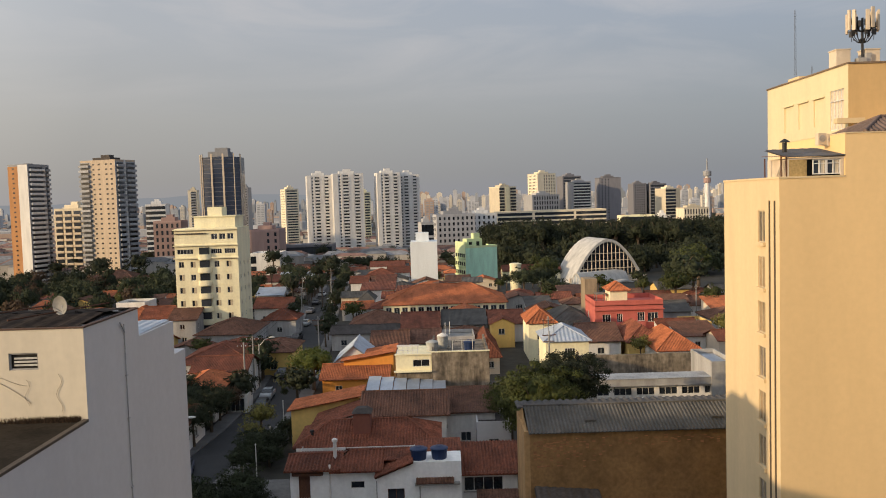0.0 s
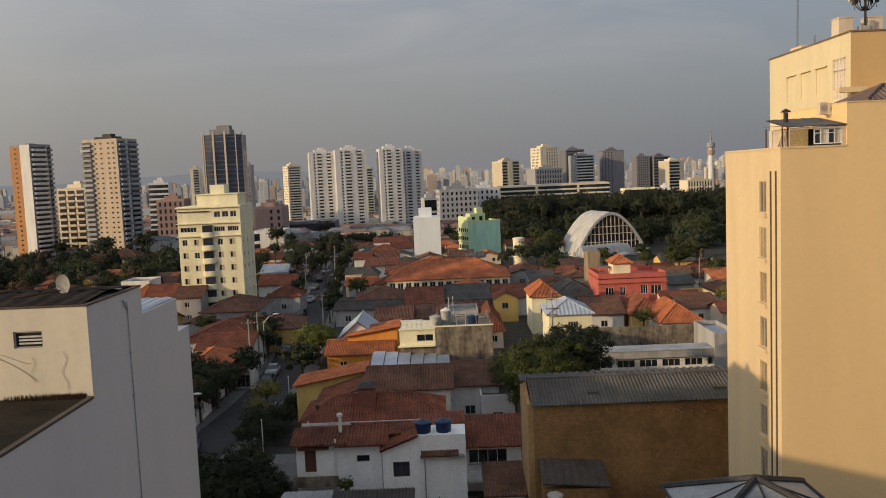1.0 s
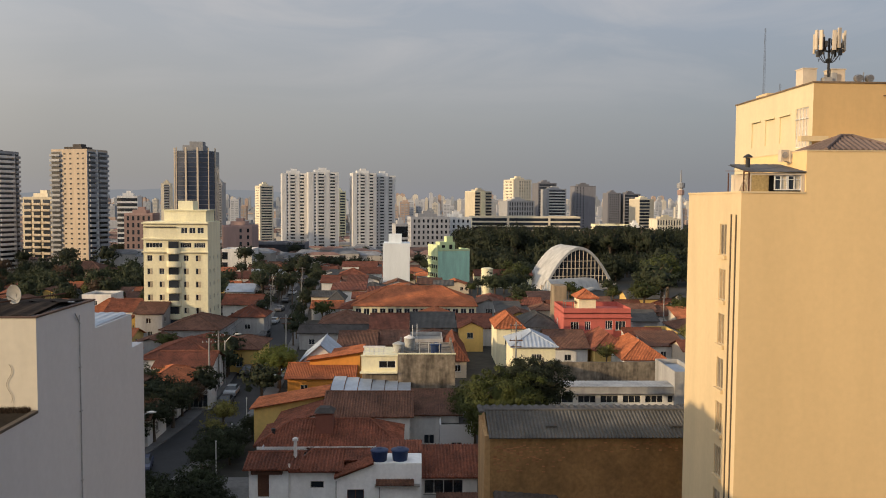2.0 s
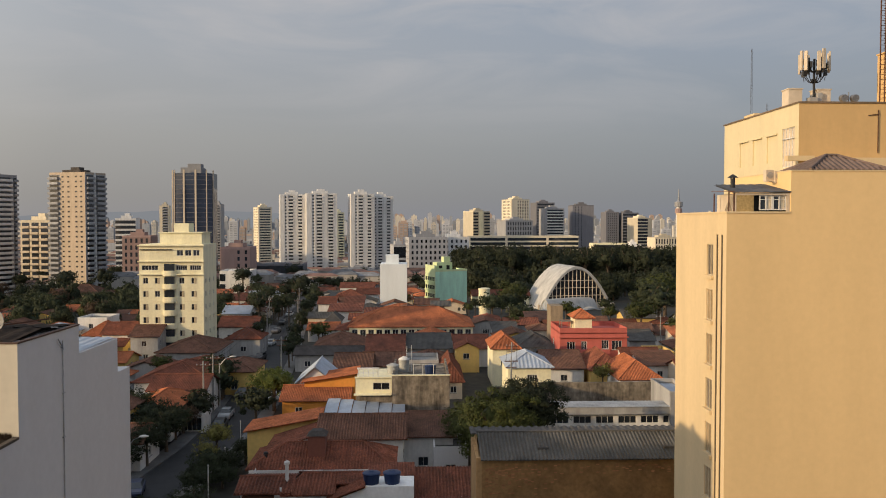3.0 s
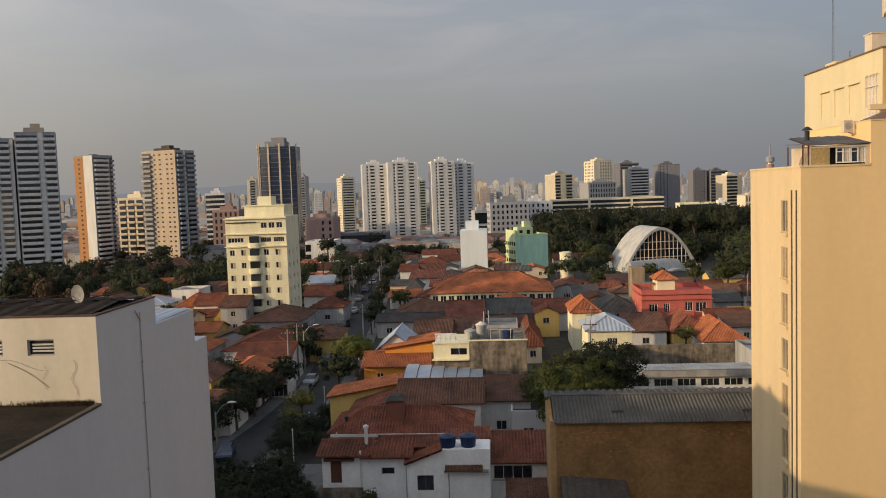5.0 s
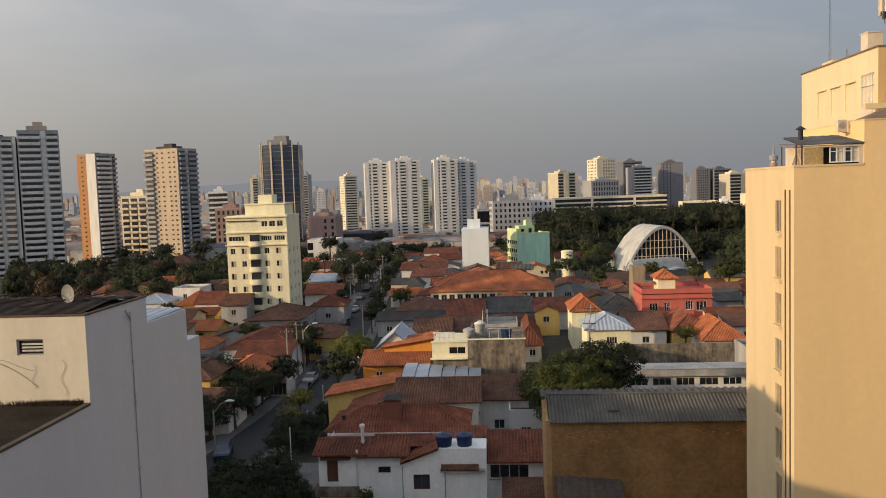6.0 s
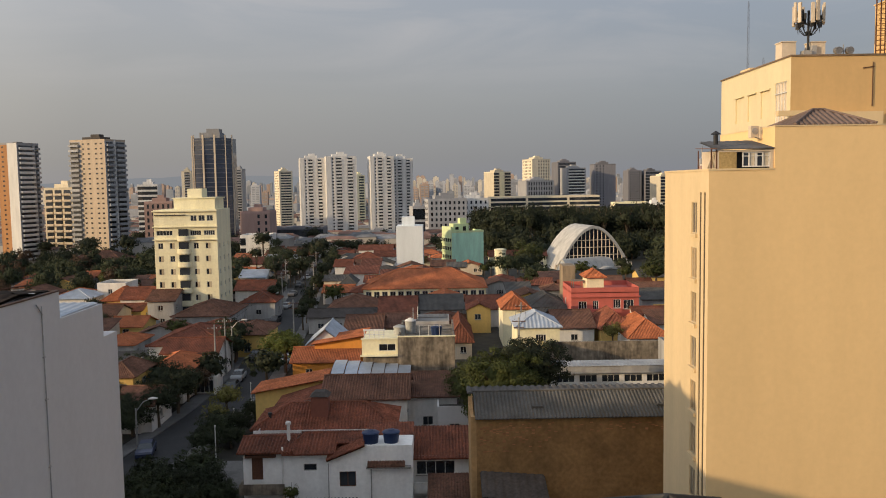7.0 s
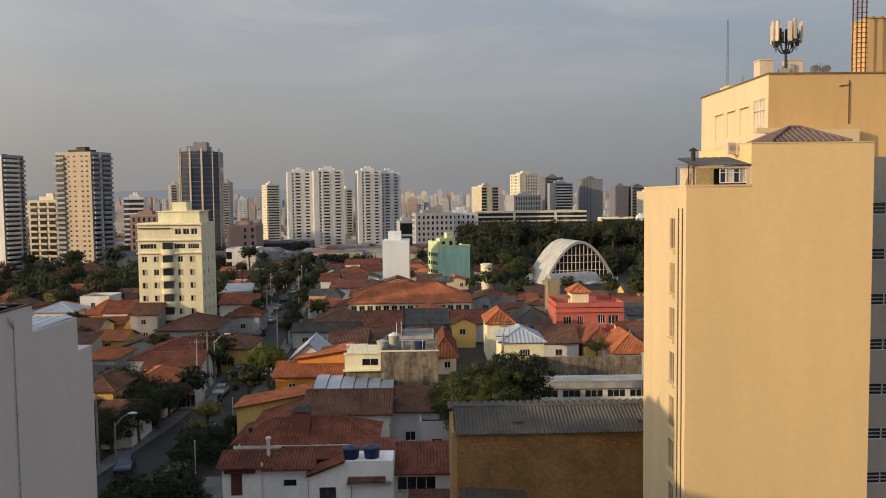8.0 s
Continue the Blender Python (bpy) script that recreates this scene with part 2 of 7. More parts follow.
def wall(bm, origin, along, inward, width, height, openings, depth=0.14, slot=0):
    """A wall face with real openings: reveals run inward to the panes."""
    o, u, n, up = Vector(origin), Vector(along), Vector(inward), Vector((0, 0, 1))
    us = sorted({0.0, width, *(w for op in openings for w in op[:2])})
    zs = sorted({0.0, height, *(z for op in openings for z in op[2:])})

    def at(s, z, k=0.0):
        return bm.verts.new(o + s * u + z * up + k * n)

    for u0, u1 in zip(us, us[1:]):
        for z0, z1 in zip(zs, zs[1:]):
            um, zm = (u0 + u1) / 2, (z0 + z1) / 2
            if not any(p[0] < um < p[1] and p[2] < zm < p[3] for p in openings):
                bm.faces.new((at(u0, z0), at(u1, z0), at(u1, z1), at(u0, z1))).material_index = slot
    for u0, u1, z0, z1 in openings:
        ring = ((u0, z0), (u1, z0), (u1, z1), (u0, z1))
        for (s0, t0), (s1, t1) in zip(ring, ring[1:] + ring[:1]):
            bm.faces.new((at(s0, t0), at(s1, t1), at(s1, t1, depth), at(s0, t0, depth))).material_index = slot


SHARED = {}


def shared(key, build, mats):
    if key not in SHARED:
        bm = bmesh.new()
        build(bm)
        SHARED[key] = finish(key[0], bm, mats)
    return SHARED[key]


def window(parent, m, w, h, bars=1, frame_mat=None, pane_mat=None, sill=False, near=True):
    """A window whose frame and pane fill an opening w by h; m is the pose of its lower left corner, y inwards."""
    frame_mat, pane_mat = frame_mat or FRAME, pane_mat or GLASS
    w, h = round(w, 2), round(h, 2)

    def build_frame(bm):
        r = 0.06
        cell = (w - r) / (bars + 1)
        xs = [0.0] + [v for k in range(bars + 1) for v in (r + cell * k, cell * (k + 1))] + [w]
        zs = [0.0, r, h - r, h]
        grid = [[bm.verts.new((x, 0.06, z)) for z in zs] for x in xs]
        for i in range(len(xs) - 1):
            for j in range(3):
                if j != 1 or i % 2 == 0:
                    bm.faces.new((grid[i][j], grid[i + 1][j], grid[i + 1][j + 1], grid[i][j + 1]))
        out = bmesh.ops.extrude_face_region(bm, geom=bm.faces[:])
        bmesh.ops.translate(bm, vec=(0, 0.06, 0), verts=[v for v in out["geom"] if isinstance(v, bmesh.types.BMVert)])
        bmesh.ops.recalc_face_normals(bm, faces=bm.faces[:])

    frame_mesh = shared(("window_frame", w, h, bars, frame_mat.name), build_frame, frame_mat)
    pane_mesh = shared(("pane", w, h, pane_mat.name), lambda bm: box(bm, 0.01, w - 0.01, 0.125, 0.14, 0.01, h - 0.01), pane_mat)
    ob = piece("window", frame_mesh, parent, m)
    piece("pane", pane_mesh, ob, Matrix())
    if sill:
        piece("window_sill", shared(("window_sill", w), lambda bm: box(bm, -0.08, w + 0.08, -0.10, 0.05, -0.08, -0.003), CONCRETE), ob, Matrix())
    return ob


def side_pose(side, w, d, s, z):
    """The pose of an opening's corner on one side of a w by d block centred on its thing."""
    return {"front": pose(-w / 2 + s, -d / 2, z), "right": pose(w / 2, -d / 2 + s, z, 0, 0, 90),
            "back": pose(w / 2 - s, d / 2, z, 0, 0, 180), "left": pose(-w / 2, d / 2 - s, z, 0, 0, -90)}[side]


def four_walls(bm, w, d, z0, z1, openings, depth=0.14, slot=0):
    """The four outer walls of a block; openings: side -> rows of (from, to, sill, head) over z0."""
    for side, length in (("front", w), ("right", d), ("back", w), ("left", d)):
        m = side_pose(side, w, d, 0, z0)
        turn = m.to_3x3()
        wall(bm, m.translation, turn @ Vector((1, 0, 0)), turn @ Vector((0, 1, 0)), length, z1 - z0, openings.get(side, []), depth, slot)


# ---- kinds of things ----
FOOTPRINTS = []


def roof_mesh(w, d, z, rise, kind, over=0.45, pitch=0.24, rib=0.06):
    """A ribbed roof over a w by d block whose walls end at z."""
    bm = bmesh.new()
    x, y = w / 2 + over, d / 2 + over
    e = z - over * rise / (min(w, d) / 2 if kind == "hip" else (d / 2 if kind == "gx" else w / 2))
    top = z + rise
    if kind == "hip":
        if w >= d:
            k = x - y * 0.92
            p, q = (-k, 0, top), (k, 0, top)
            slope(bm, (-x, -y, e), (x, -y, e), q, p, pitch, rib)
            slope(bm, (x, y, e), (-x, y, e), p, q, pitch, rib)
            slope(bm, (x, -y, e), (x, y, e), q, q, pitch, rib)
            slope(bm, (-x, y, e), (-x, -y, e), p, p, pitch, rib)
            hips = (((-x, -y, e), p), ((-x, y, e), p), ((x, -y, e), q), ((x, y, e), q), (p, q))
        else:
            k = y - x * 0.92
            p, q = (0, -k, top), (0, k, top)
            slope(bm, (x, -y, e), (x, y, e), q, p, pitch, rib)
            slope(bm, (-x, y, e), (-x, -y, e), p, q, pitch, rib)
            slope(bm, (-x, -y, e), (x, -y, e), p, p, pitch, rib)
            slope(bm, (x, y, e), (-x, y, e), q, q, pitch, rib)
            hips = (((-x, -y, e), p), ((x, -y, e), p), ((-x, y, e), q), ((x, y, e), q), (p, q))
    elif kind == "gx":
        p, q = (-x, 0, top), (x, 0, top)
        slope(bm, (-x, -y, e), (x, -y, e), q, p, pitch, rib)
        slope(bm, (x, y, e), (-x, y, e), p, q, pitch, rib)
        hips = ((p, q),)
    elif kind == "gy":
        p, q = (0, -y, top), (0, y, top)
        slope(bm, (x, -y, e), (x, y, e), q, p, pitch, rib)
        slope(bm, (-x, y, e), (-x, -y, e), p, q, pitch, rib)
        hips = ((p, q),)
    elif kind == "left":  # falls to the left
        e = z - over * rise / w
        slope(bm, (-x, y, e), (-x, -y, e), (x, -y, top), (x, y, top), pitch, rib)
        hips = ()
    else:  # falls to the front
        e = z - over * rise / d
        slope(bm, (-x, -y, e), (x, -y, e), (x, y, top), (-x, y, top), pitch, rib)
        hips = ()
    for a, b in hips:
        bar(bm, Vector(a) + Vector((0, 0, 0.06)), Vector(b) + Vector((0, 0, 0.06)), 0.10, 6)
    return bm


def gable_fill(bm, w, d, z, rise, kind):
    """The wall above the eaves, under a pitched roof."""
    lift = rise - 0.16
    x, y = w / 2, d / 2
    if kind == "gx":
        for s in (-x, x):
            bm.faces.new([bm.verts.new(v) for v in ((s, -y, z), (s, y, z), (s, 0, z + lift))])
    elif kind == "gy":
        for s in (-y, y):
            bm.faces.new([bm.verts.new(v) for v in ((-x, s, z), (x, s, z), (0, s, z + lift))])
    elif kind == "left":
        for s in (-y, y):
            bm.faces.new([bm.verts.new(v) for v in ((-x, s, z), (x, s, z), (x, s, z + lift))])
        bm.faces.new([bm.verts.new(v) for v in ((x, -y, z), (x, y, z), (x, y, z + lift), (x, -y, z + lift))])
    elif kind == "front":
        for s in (-x, x):
            bm.faces.new([bm.verts.new(v) for v in ((s, -y, z), (s, y, z), (s, y, z + lift))])


def house(x, y, w, d, eave, rise, kind, wall_mat, roof_mat, label, z=0.0, rz=0.0, windows=None, over=0.45, pitch=0.24, rib=0.06, name="house", door=True):
    """A house whose front wall stands at y; windows: side -> (from, to, sill, head)."""
    ob = root(name, x, y + d / 2, z, rz, label, "house")
    FOOTPRINTS.append((x - w / 2, x + w / 2, y, y + d))
    if windows is None:
        windows = {"front": [], "right": []}
        for side, length in (("front", w), ("right", d)):
            for floor in range(max(1, int(eave / 2.7))):
                count = max(1, int(length / 4.2))
                for k in range(count):
                    c = length * (k + 0.5) / count + rng.uniform(-0.5, 0.5)
                    half = rng.choice((0.5, 0.6, 0.8))
                    sill = floor * 2.8 + rng.uniform(0.9, 1.15)
                    if sill + 1.15 < eave - 0.1 and half * 2 < length - 0.6:
                        c = min(max(c, half + 0.2), length - half - 0.2)
                        windows[side].append((round(c - half, 2), round(c + half, 2), round(sill, 2), round(sill + 1.1, 2)))
    bm = bmesh.new()
    four_walls(bm, w, d, 0, eave, windows)
    gable_fill(bm, w, d, eave, rise, kind)
    part("wall", bm, wall_mat, ob)
    if kind == "flat":
        bm = bmesh.new()
        box(bm, -w / 2 + 0.15, w / 2 - 0.15, -d / 2 + 0.15, d / 2 - 0.15, eave - 0.75, eave - 0.6)
        part("roof", bm, roof_mat, ob)
        bm = bmesh.new()
        for x0, x1, y0, y1 in ((-w / 2 - 0.03, w / 2 + 0.03, -d / 2 - 0.03, -d / 2 + 0.15), (-w / 2 - 0.03, w / 2 + 0.03, d / 2 - 0.15, d / 2 + 0.03),
                               (-w / 2 - 0.03, -w / 2 + 0.15, -d / 2 + 0.15, d / 2 - 0.15), (w / 2 - 0.15, w / 2 + 0.03, -d / 2 + 0.15, d / 2 - 0.15)):
            box(bm, x0, x1, y0, y1, eave - 0.5, eave + 0.06)
        part("parapet", bm, wall_mat, ob)
    else:
        part("roof", roof_mesh(w, d, eave, rise, kind, over, pitch, rib), roof_mat, ob)
    for side, rows in windows.items():
        for a, b, s, t in rows:
            window(ob, side_pose(side, w, d, a, s), b - a, t - s, bars=1 if b - a < 1.5 else 3, sill=True)
    return ob


def chimney(parent, x, y, z0, z1, w, mat, cap=DARKROOF):
    bm = bmesh.new()
    box(bm, x - w / 2, x + w / 2, y - w / 2, y + w / 2, z0, z1 - 0.2)
    box(bm, x - w / 2 + 0.06, x + w / 2 - 0.06, y - w / 2 + 0.06, y + w / 2 - 0.06, z1 - 0.2, z1)
    stack = part("chimney", bm, mat, parent)
    bm = bmesh.new()
    k = w / 2 + 0.14
    base = [bm.verts.new((x + sx * k, y + sy * k, z1)) for sx, sy in ((-1, -1), (1, -1), (1, 1), (-1, 1))]
    tip = [bm.verts.new((x + sx * k * 0.5, y + sy * k * 0.5, z1 + 0.45)) for sx, sy in ((-1, -1), (1, -1), (1, 1), (-1, 1))]
    for i in range(4):
        bm.faces.new((base[i], base[(i + 1) % 4], tip[(i + 1) % 4], tip[i]))
    bm.faces.new(tip)
    bm.faces.new(base[::-1])
    part("chimney_cap", bm, cap, stack)


def water_tank(x, y, z, r, h, mat, label, lid_mat=None):
    """A round roof tank with a flared body, a rim and a domed lid."""
    ob = root("water_tank", x, y, z, 0, label, "water tank", "roof water tanks")
    bm = bmesh.new()
    rings = ((r * 0.84, 0), (r * 0.97, h * 0.86), (r * 1.05, h * 0.87), (r * 1.05, h * 0.93), (r * 0.98, h * 0.94))
    lathe(bm, rings)
    part("body", bm, mat, ob)
    bm = bmesh.new()
    lathe(bm, ((r * 1.0, h * 0.942), (r * 0.93, h * 0.99), (r * 0.35, h * 1.1), (r * 0.3, h * 1.14)))
    part("lid", bm, lid_mat or mat, ob)
    return ob


def lathe(bm, profile, sides=20, cx=0.0, cy=0.0, slot=0):
    rings = [[bm.verts.new((cx + r * math.cos(2 * math.pi * k / sides), cy + r * math.sin(2 * math.pi * k / sides), z)) for k in range(sides)] for r, z in profile]
    for low, high in zip(rings, rings[1:]):
        for k in range(sides):
            bm.faces.new((low[k], low[(k + 1) % sides], high[(k + 1) % sides], high[k])).material_index = slot
    bm.faces.new(rings[0][::-1]).material_index = slot
    bm.faces.new(rings[-1]).material_index = slot


def tower(name, label, x, y, z, w, d, h, rz, floors, body_mat, faces, crown=1.0, category="apartment tower", crown_mat=None, deep=1.3):
    """A tall block, front face centre at x, y. faces: side -> rows (kind, from, to, material): kind 'balcony' gives each storey a slab
    with a parapet before a dark glazed band, 'band' a flush glazed strip, 'punched' single windows, 'fin' a strip of other cladding."""
    ob = root(name, x, y, z, rz, label, category)
    step = h / floors
    bm = bmesh.new()
    box(bm, -w / 2, w / 2, 0, d, 0, h)
    part("body", bm, body_mat, ob)
    for side, rows in faces.items():
        length = w if side in ("front", "back") else d
        for kind, a, b, mat in rows:
            u0, u1 = a * length, b * length
            base = Matrix.Translation((0, d / 2, 0)) @ side_pose(side, w, d, u0, 0)
            span = u1 - u0
            if kind == "clad":
                bm = bmesh.new()
                box(bm, 0, span, -0.012, 0.01, 0, h)
                piece("cladding", finish("cladding", bm, mat), ob, base)
                continue
            if kind == "fin":
                bm = bmesh.new()
                box(bm, 0, span, -0.35, 0.1, 0, h + 0.8)
                piece("fin", finish("fin", bm, mat), ob, base)
                continue
            for k in range(floors):
                at = base @ pose(0, 0, k * step)
                if kind == "balcony":
                    slab = shared(("balcony", round(span, 2), round(step, 2), deep, mat.name), lambda bm: (box(bm, 0, span, -deep, 0.02, 0, 0.22), box(bm, 0, span, -deep, 0.12 - deep, 0.22, 1.2),
                                  box(bm, 0, 0.15, 0.12 - deep, 0.02, 0.22, 1.2), box(bm, span - 0.15, span, 0.12 - deep, 0.02, 0.22, 1.2)), mat)
                    glass = shared(("glazing", round(span, 2), round(step, 2)), lambda bm: box(bm, 0.3, span - 0.3, -0.05, 0.02, 0.25, step - 0.35), GLASS)
                    piece("balcony", slab, ob, at)
                    piece("glazing", glass, ob, at)
                elif kind == "band":
                    glass = shared(("window_band", round(span, 2), round(step, 2)), lambda bm: box(bm, 0.1, span - 0.1, -0.06, 0.02, 0.95, step - 0.55), GLASS)
                    piece("window_band", glass, ob, at)
                else:
                    count = max(1, int(span / 3.0))
                    glass = shared(("tower_window", round(step, 2)), lambda bm: box(bm, -0.65, 0.65, -0.05, 0.02, 0.95, step - 0.75), GLASS)
                    for i in range(count):
                        piece("window", glass, ob, at @ pose(span * (i + 0.5) / count, 0, 0))
    bm = bmesh.new()
    for x0, x1, y0, y1 in ((-w / 2, w / 2, 0, 0.25), (-w / 2, w / 2, d - 0.25, d), (-w / 2, -w / 2 + 0.25, 0.25, d - 0.25), (w / 2 - 0.25, w / 2, 0.25, d - 0.25)):
        box(bm, x0, x1, y0, y1, h, h + 1.1)
    part("parapet", bm, body_mat, ob)
    bm = bmesh.new()
    box(bm, -w * 0.28, w * 0.22, d * 0.25, d * 0.75, h, h + 3.2 * crown)
    box(bm, -w * 0.12, w * 0.12, d * 0.38, d * 0.62, h + 3.2 * crown, h + 5.0 * crown)
    part("roof_house", bm, crown_mat or body_mat, ob)
    return ob


CROWNS = {}


BALL = bmesh.new()
bmesh.ops.create_icosphere(BALL, subdivisions=1, radius=1.0)
BALL_POINTS = [v.co.copy() for v in BALL.verts]
BALL_FACES = [[v.index for v in f.verts] for f in BALL.faces]
BALL.free()


def crown_mesh(key, leaf, mat, seed, leaves=1700):
    """A ragged crown, about 2 wide and 1.6 high: a few dense inner masses under many clumps of small leaf blades."""
    if key in CROWNS:
        return CROWNS[key]
    r = random.Random(seed)
    near = leaves > 2500
    cores, clumps, leaf, leaves = (20, 170, leaf * 0.54, int(leaves * 1.5)) if near else (14, 56, leaf * 1.0, int(leaves * 0.75))
    verts, faces = [], []
    for c in range(cores):
        theta, up = 2.4 * c + seed, -0.6 + 1.3 * (c + 0.5) / cores
        flat = math.sqrt(max(0.0, 1 - up * up))
        centre = Vector((math.cos(theta) * flat, math.sin(theta) * flat, up * 0.72)) * r.uniform(0.28, 0.4)
        n = len(verts)
        size = r.uniform(0.16, 0.22) if near else r.uniform(0.2, 0.3)
        for p in BALL_POINTS:
            verts.append(centre + p * size * (1 + 0.8 * noise.noise((centre + p * size) * 7.0)))
        faces += [[n + i for i in f] for f in BALL_FACES]
    soft = len(faces)
    for c in range(clumps):
        theta, up = r.uniform(0, 2 * math.pi), r.uniform(-0.75, 1.0)
        flat = math.sqrt(max(0.0, 1 - up * up))
        reach = r.uniform(0.5, 0.92) * (1 + 0.16 * math.sin(3 * theta + seed))
        outward = Vector((math.cos(theta) * flat, math.sin(theta) * flat, up))
        centre = Vector((outward.x * reach, outward.y * reach, up * 0.72 * reach))
        size = r.uniform(0.09, 0.2) if near else r.uniform(0.14, 0.28)
        for _ in range(leaves // clumps):
            way = Vector((r.gauss(0, 1), r.gauss(0, 1), r.gauss(0, 0.6))).normalized()
            p = centre + Vector((way.x, way.y, way.z * 0.75)) * size * r.uniform(0.55, 1.12)
            face = (way + outward * 0.7 + Vector((r.gauss(0, 0.45), r.gauss(0, 0.45), r.gauss(0.25, 0.45)))).normalized()
            u = face.cross(Vector((r.gauss(0, 1), r.gauss(0, 1), r.gauss(0, 1)))).normalized() * leaf * r.uniform(0.7, 1.4)
            v = u.cross(face) * r.uniform(0.5, 0.85)
            n = len(verts)
            verts += [p - u, p + v * 0.8, p + u, p - v * 0.8]
            faces.append((n, n + 1, n + 2, n + 3))
    mesh = bpy.data.meshes.new("crown")
    mesh.from_pydata([tuple(v) for v in verts], [], faces)
    mesh.polygons.foreach_set("use_smooth", [k < soft for k in range(len(faces))])
    mesh.materials.append(mat)
    CROWNS[key] = mesh
    return mesh


def trunk_mesh(seed):
    key = ("trunk", seed)
    if key not in CROWNS:
        r = random.Random(seed)
        bm = bmesh.new()
        bar(bm, (0, 0, -1.3), (0.03, 0.02, -0.35), 0.085, 8, 0.06)
        for k in range(6):
            a = k * 1.05 + r.uniform(-0.3, 0.3)
            mid = Vector((0.32 * math.cos(a), 0.32 * math.sin(a), r.uniform(-0.1, 0.15)))
            bar(bm, (0.03, 0.02, -0.4), mid, 0.045, 6, 0.03)
            bar(bm, mid, mid * 1.9 + Vector((0, 0, 0.18)), 0.03, 5, 0.01)
        CROWNS[key] = finish("trunk", bm, BARK)
    return CROWNS[key]


def tree(x, y, z, height, radius, mat, label, seed=1, leaf=0.05, leaves=1700, group="", name="tree", full=1.0):
    """A tree whose crown tops out at height over z."""
    seed = seed % 5
    ob = root(name, x, y, z, rng.uniform(0, 360), label, "tree", group)
    tall = radius * 1.02 * full
    middle = height - 0.78 * tall
    size = Matrix.Translation((0, 0, middle)) @ Matrix.Diagonal((radius, radius, tall, 1))
    piece("crown", crown_mesh((mat.name, seed, leaf, leaves), leaf, mat, seed + 3, leaves), ob, size)
    stem = Matrix.Translation((0, 0, middle)) @ Matrix.Diagonal((radius, radius, middle / 1.3, 1))
    piece("trunk", trunk_mesh(seed), ob, stem)
    return ob


WOODS = []


def woods(name, label):
    """All trees of a wood that nobody could count, as one mesh."""
    points, corners, mats, slots = [], [], [], []
    base = 0
    for x, y, z, height, radius, mat, seed, leaf, leaves, full in WOODS:
        tall = radius * 1.02 * full
        middle = height - 0.78 * tall
        for mesh, paint, lift in ((crown_mesh((mat.name, seed, leaf, leaves), leaf, mat, seed + 3, leaves), mat, tall), (trunk_mesh(seed), BARK, middle / 1.3)):
            co = np.empty(len(mesh.vertices) * 3)
            mesh.vertices.foreach_get("co", co)
            co = co.reshape(-1, 3)
            turn = rng.uniform(0, 6.28)
            c, s = math.cos(turn), math.sin(turn)
            points.append(np.stack([x + radius * (c * co[:, 0] - s * co[:, 1]), y + radius * (s * co[:, 0] + c * co[:, 1]), z + middle + lift * co[:, 2]], 1))
            if paint not in mats:
                mats.append(paint)
            for p in mesh.polygons:
                corners.append([base + v for v in p.vertices])
                slots.append(mats.index(paint))
            base += len(co)
    mesh = bpy.data.meshes.new(name)
    mesh.from_pydata(np.concatenate(points).tolist(), [], corners)
    for m in mats:
        mesh.materials.append(m)
    mesh.polygons.foreach_set("material_index", slots)
    mesh.polygons.foreach_set("use_smooth", [len(c) == 3 for c in corners])
    WOODS.clear()
    return tagged(new(name, mesh), label, "trees", kind="stuff")


def car(x, y, z, rz, colour, label):
    ob = root("car", x, y, z, rz, label, "car", "parked cars")
    paint = material("car_paint_" + colour[0], colour[1], rough=0.3, gloss=0.6, bump=0, amount=0.03, stain=0.05)
    profile = ((-2.0, 0.35), (-2.05, 0.72), (-1.9, 0.92), (-0.95, 0.98), (1.75, 1.0), (2.0, 0.88), (2.02, 0.35))
    bm = bmesh.new()
    sides = [[bm.verts.new((s * 0.86, a, b)) for a, b in profile] for s in (-1, 1)]
    for k in range(len(profile) - 1):
        bm.faces.new((sides[0][k], sides[0][k + 1], sides[1][k + 1], sides[1][k]))
    bm.faces.new(sides[0]), bm.faces.new(sides[1][::-1])
    bm.faces.new((sides[0][0], sides[1][0], sides[1][-1], sides[0][-1]))
    part("body", bm, paint, ob)
    bm = bmesh.new()
    low = [bm.verts.new((sx * 0.80, sy, 0.985)) for sx, sy in ((-1, -0.95), (1, -0.95), (1, 1.7), (-1, 1.7))]
    high = [bm.verts.new((sx * 0.64, sy, 1.42)) for sx, sy in ((-1, -0.3), (1, -0.3), (1, 1.15), (-1, 1.15))]
    for k in range(4):
        bm.faces.new((low[k], low[(k + 1) % 4], high[(k + 1) % 4], high[k])).material_index = 1
    bm.faces.new(high)
    part("cabin", bm, [paint, GLASS], ob)
    wheel = shared(("wheel", 1), lambda bm: bar(bm, (-0.1, 0, 0), (0.1, 0, 0), 0.31, 14), RUBBER)
    for sx, sy in ((-0.78, -1.25), (0.78, -1.25), (-0.78, 1.25), (0.78, 1.25)):
        piece("wheel", wheel, ob, pose(sx, sy, 0.31))
    return ob


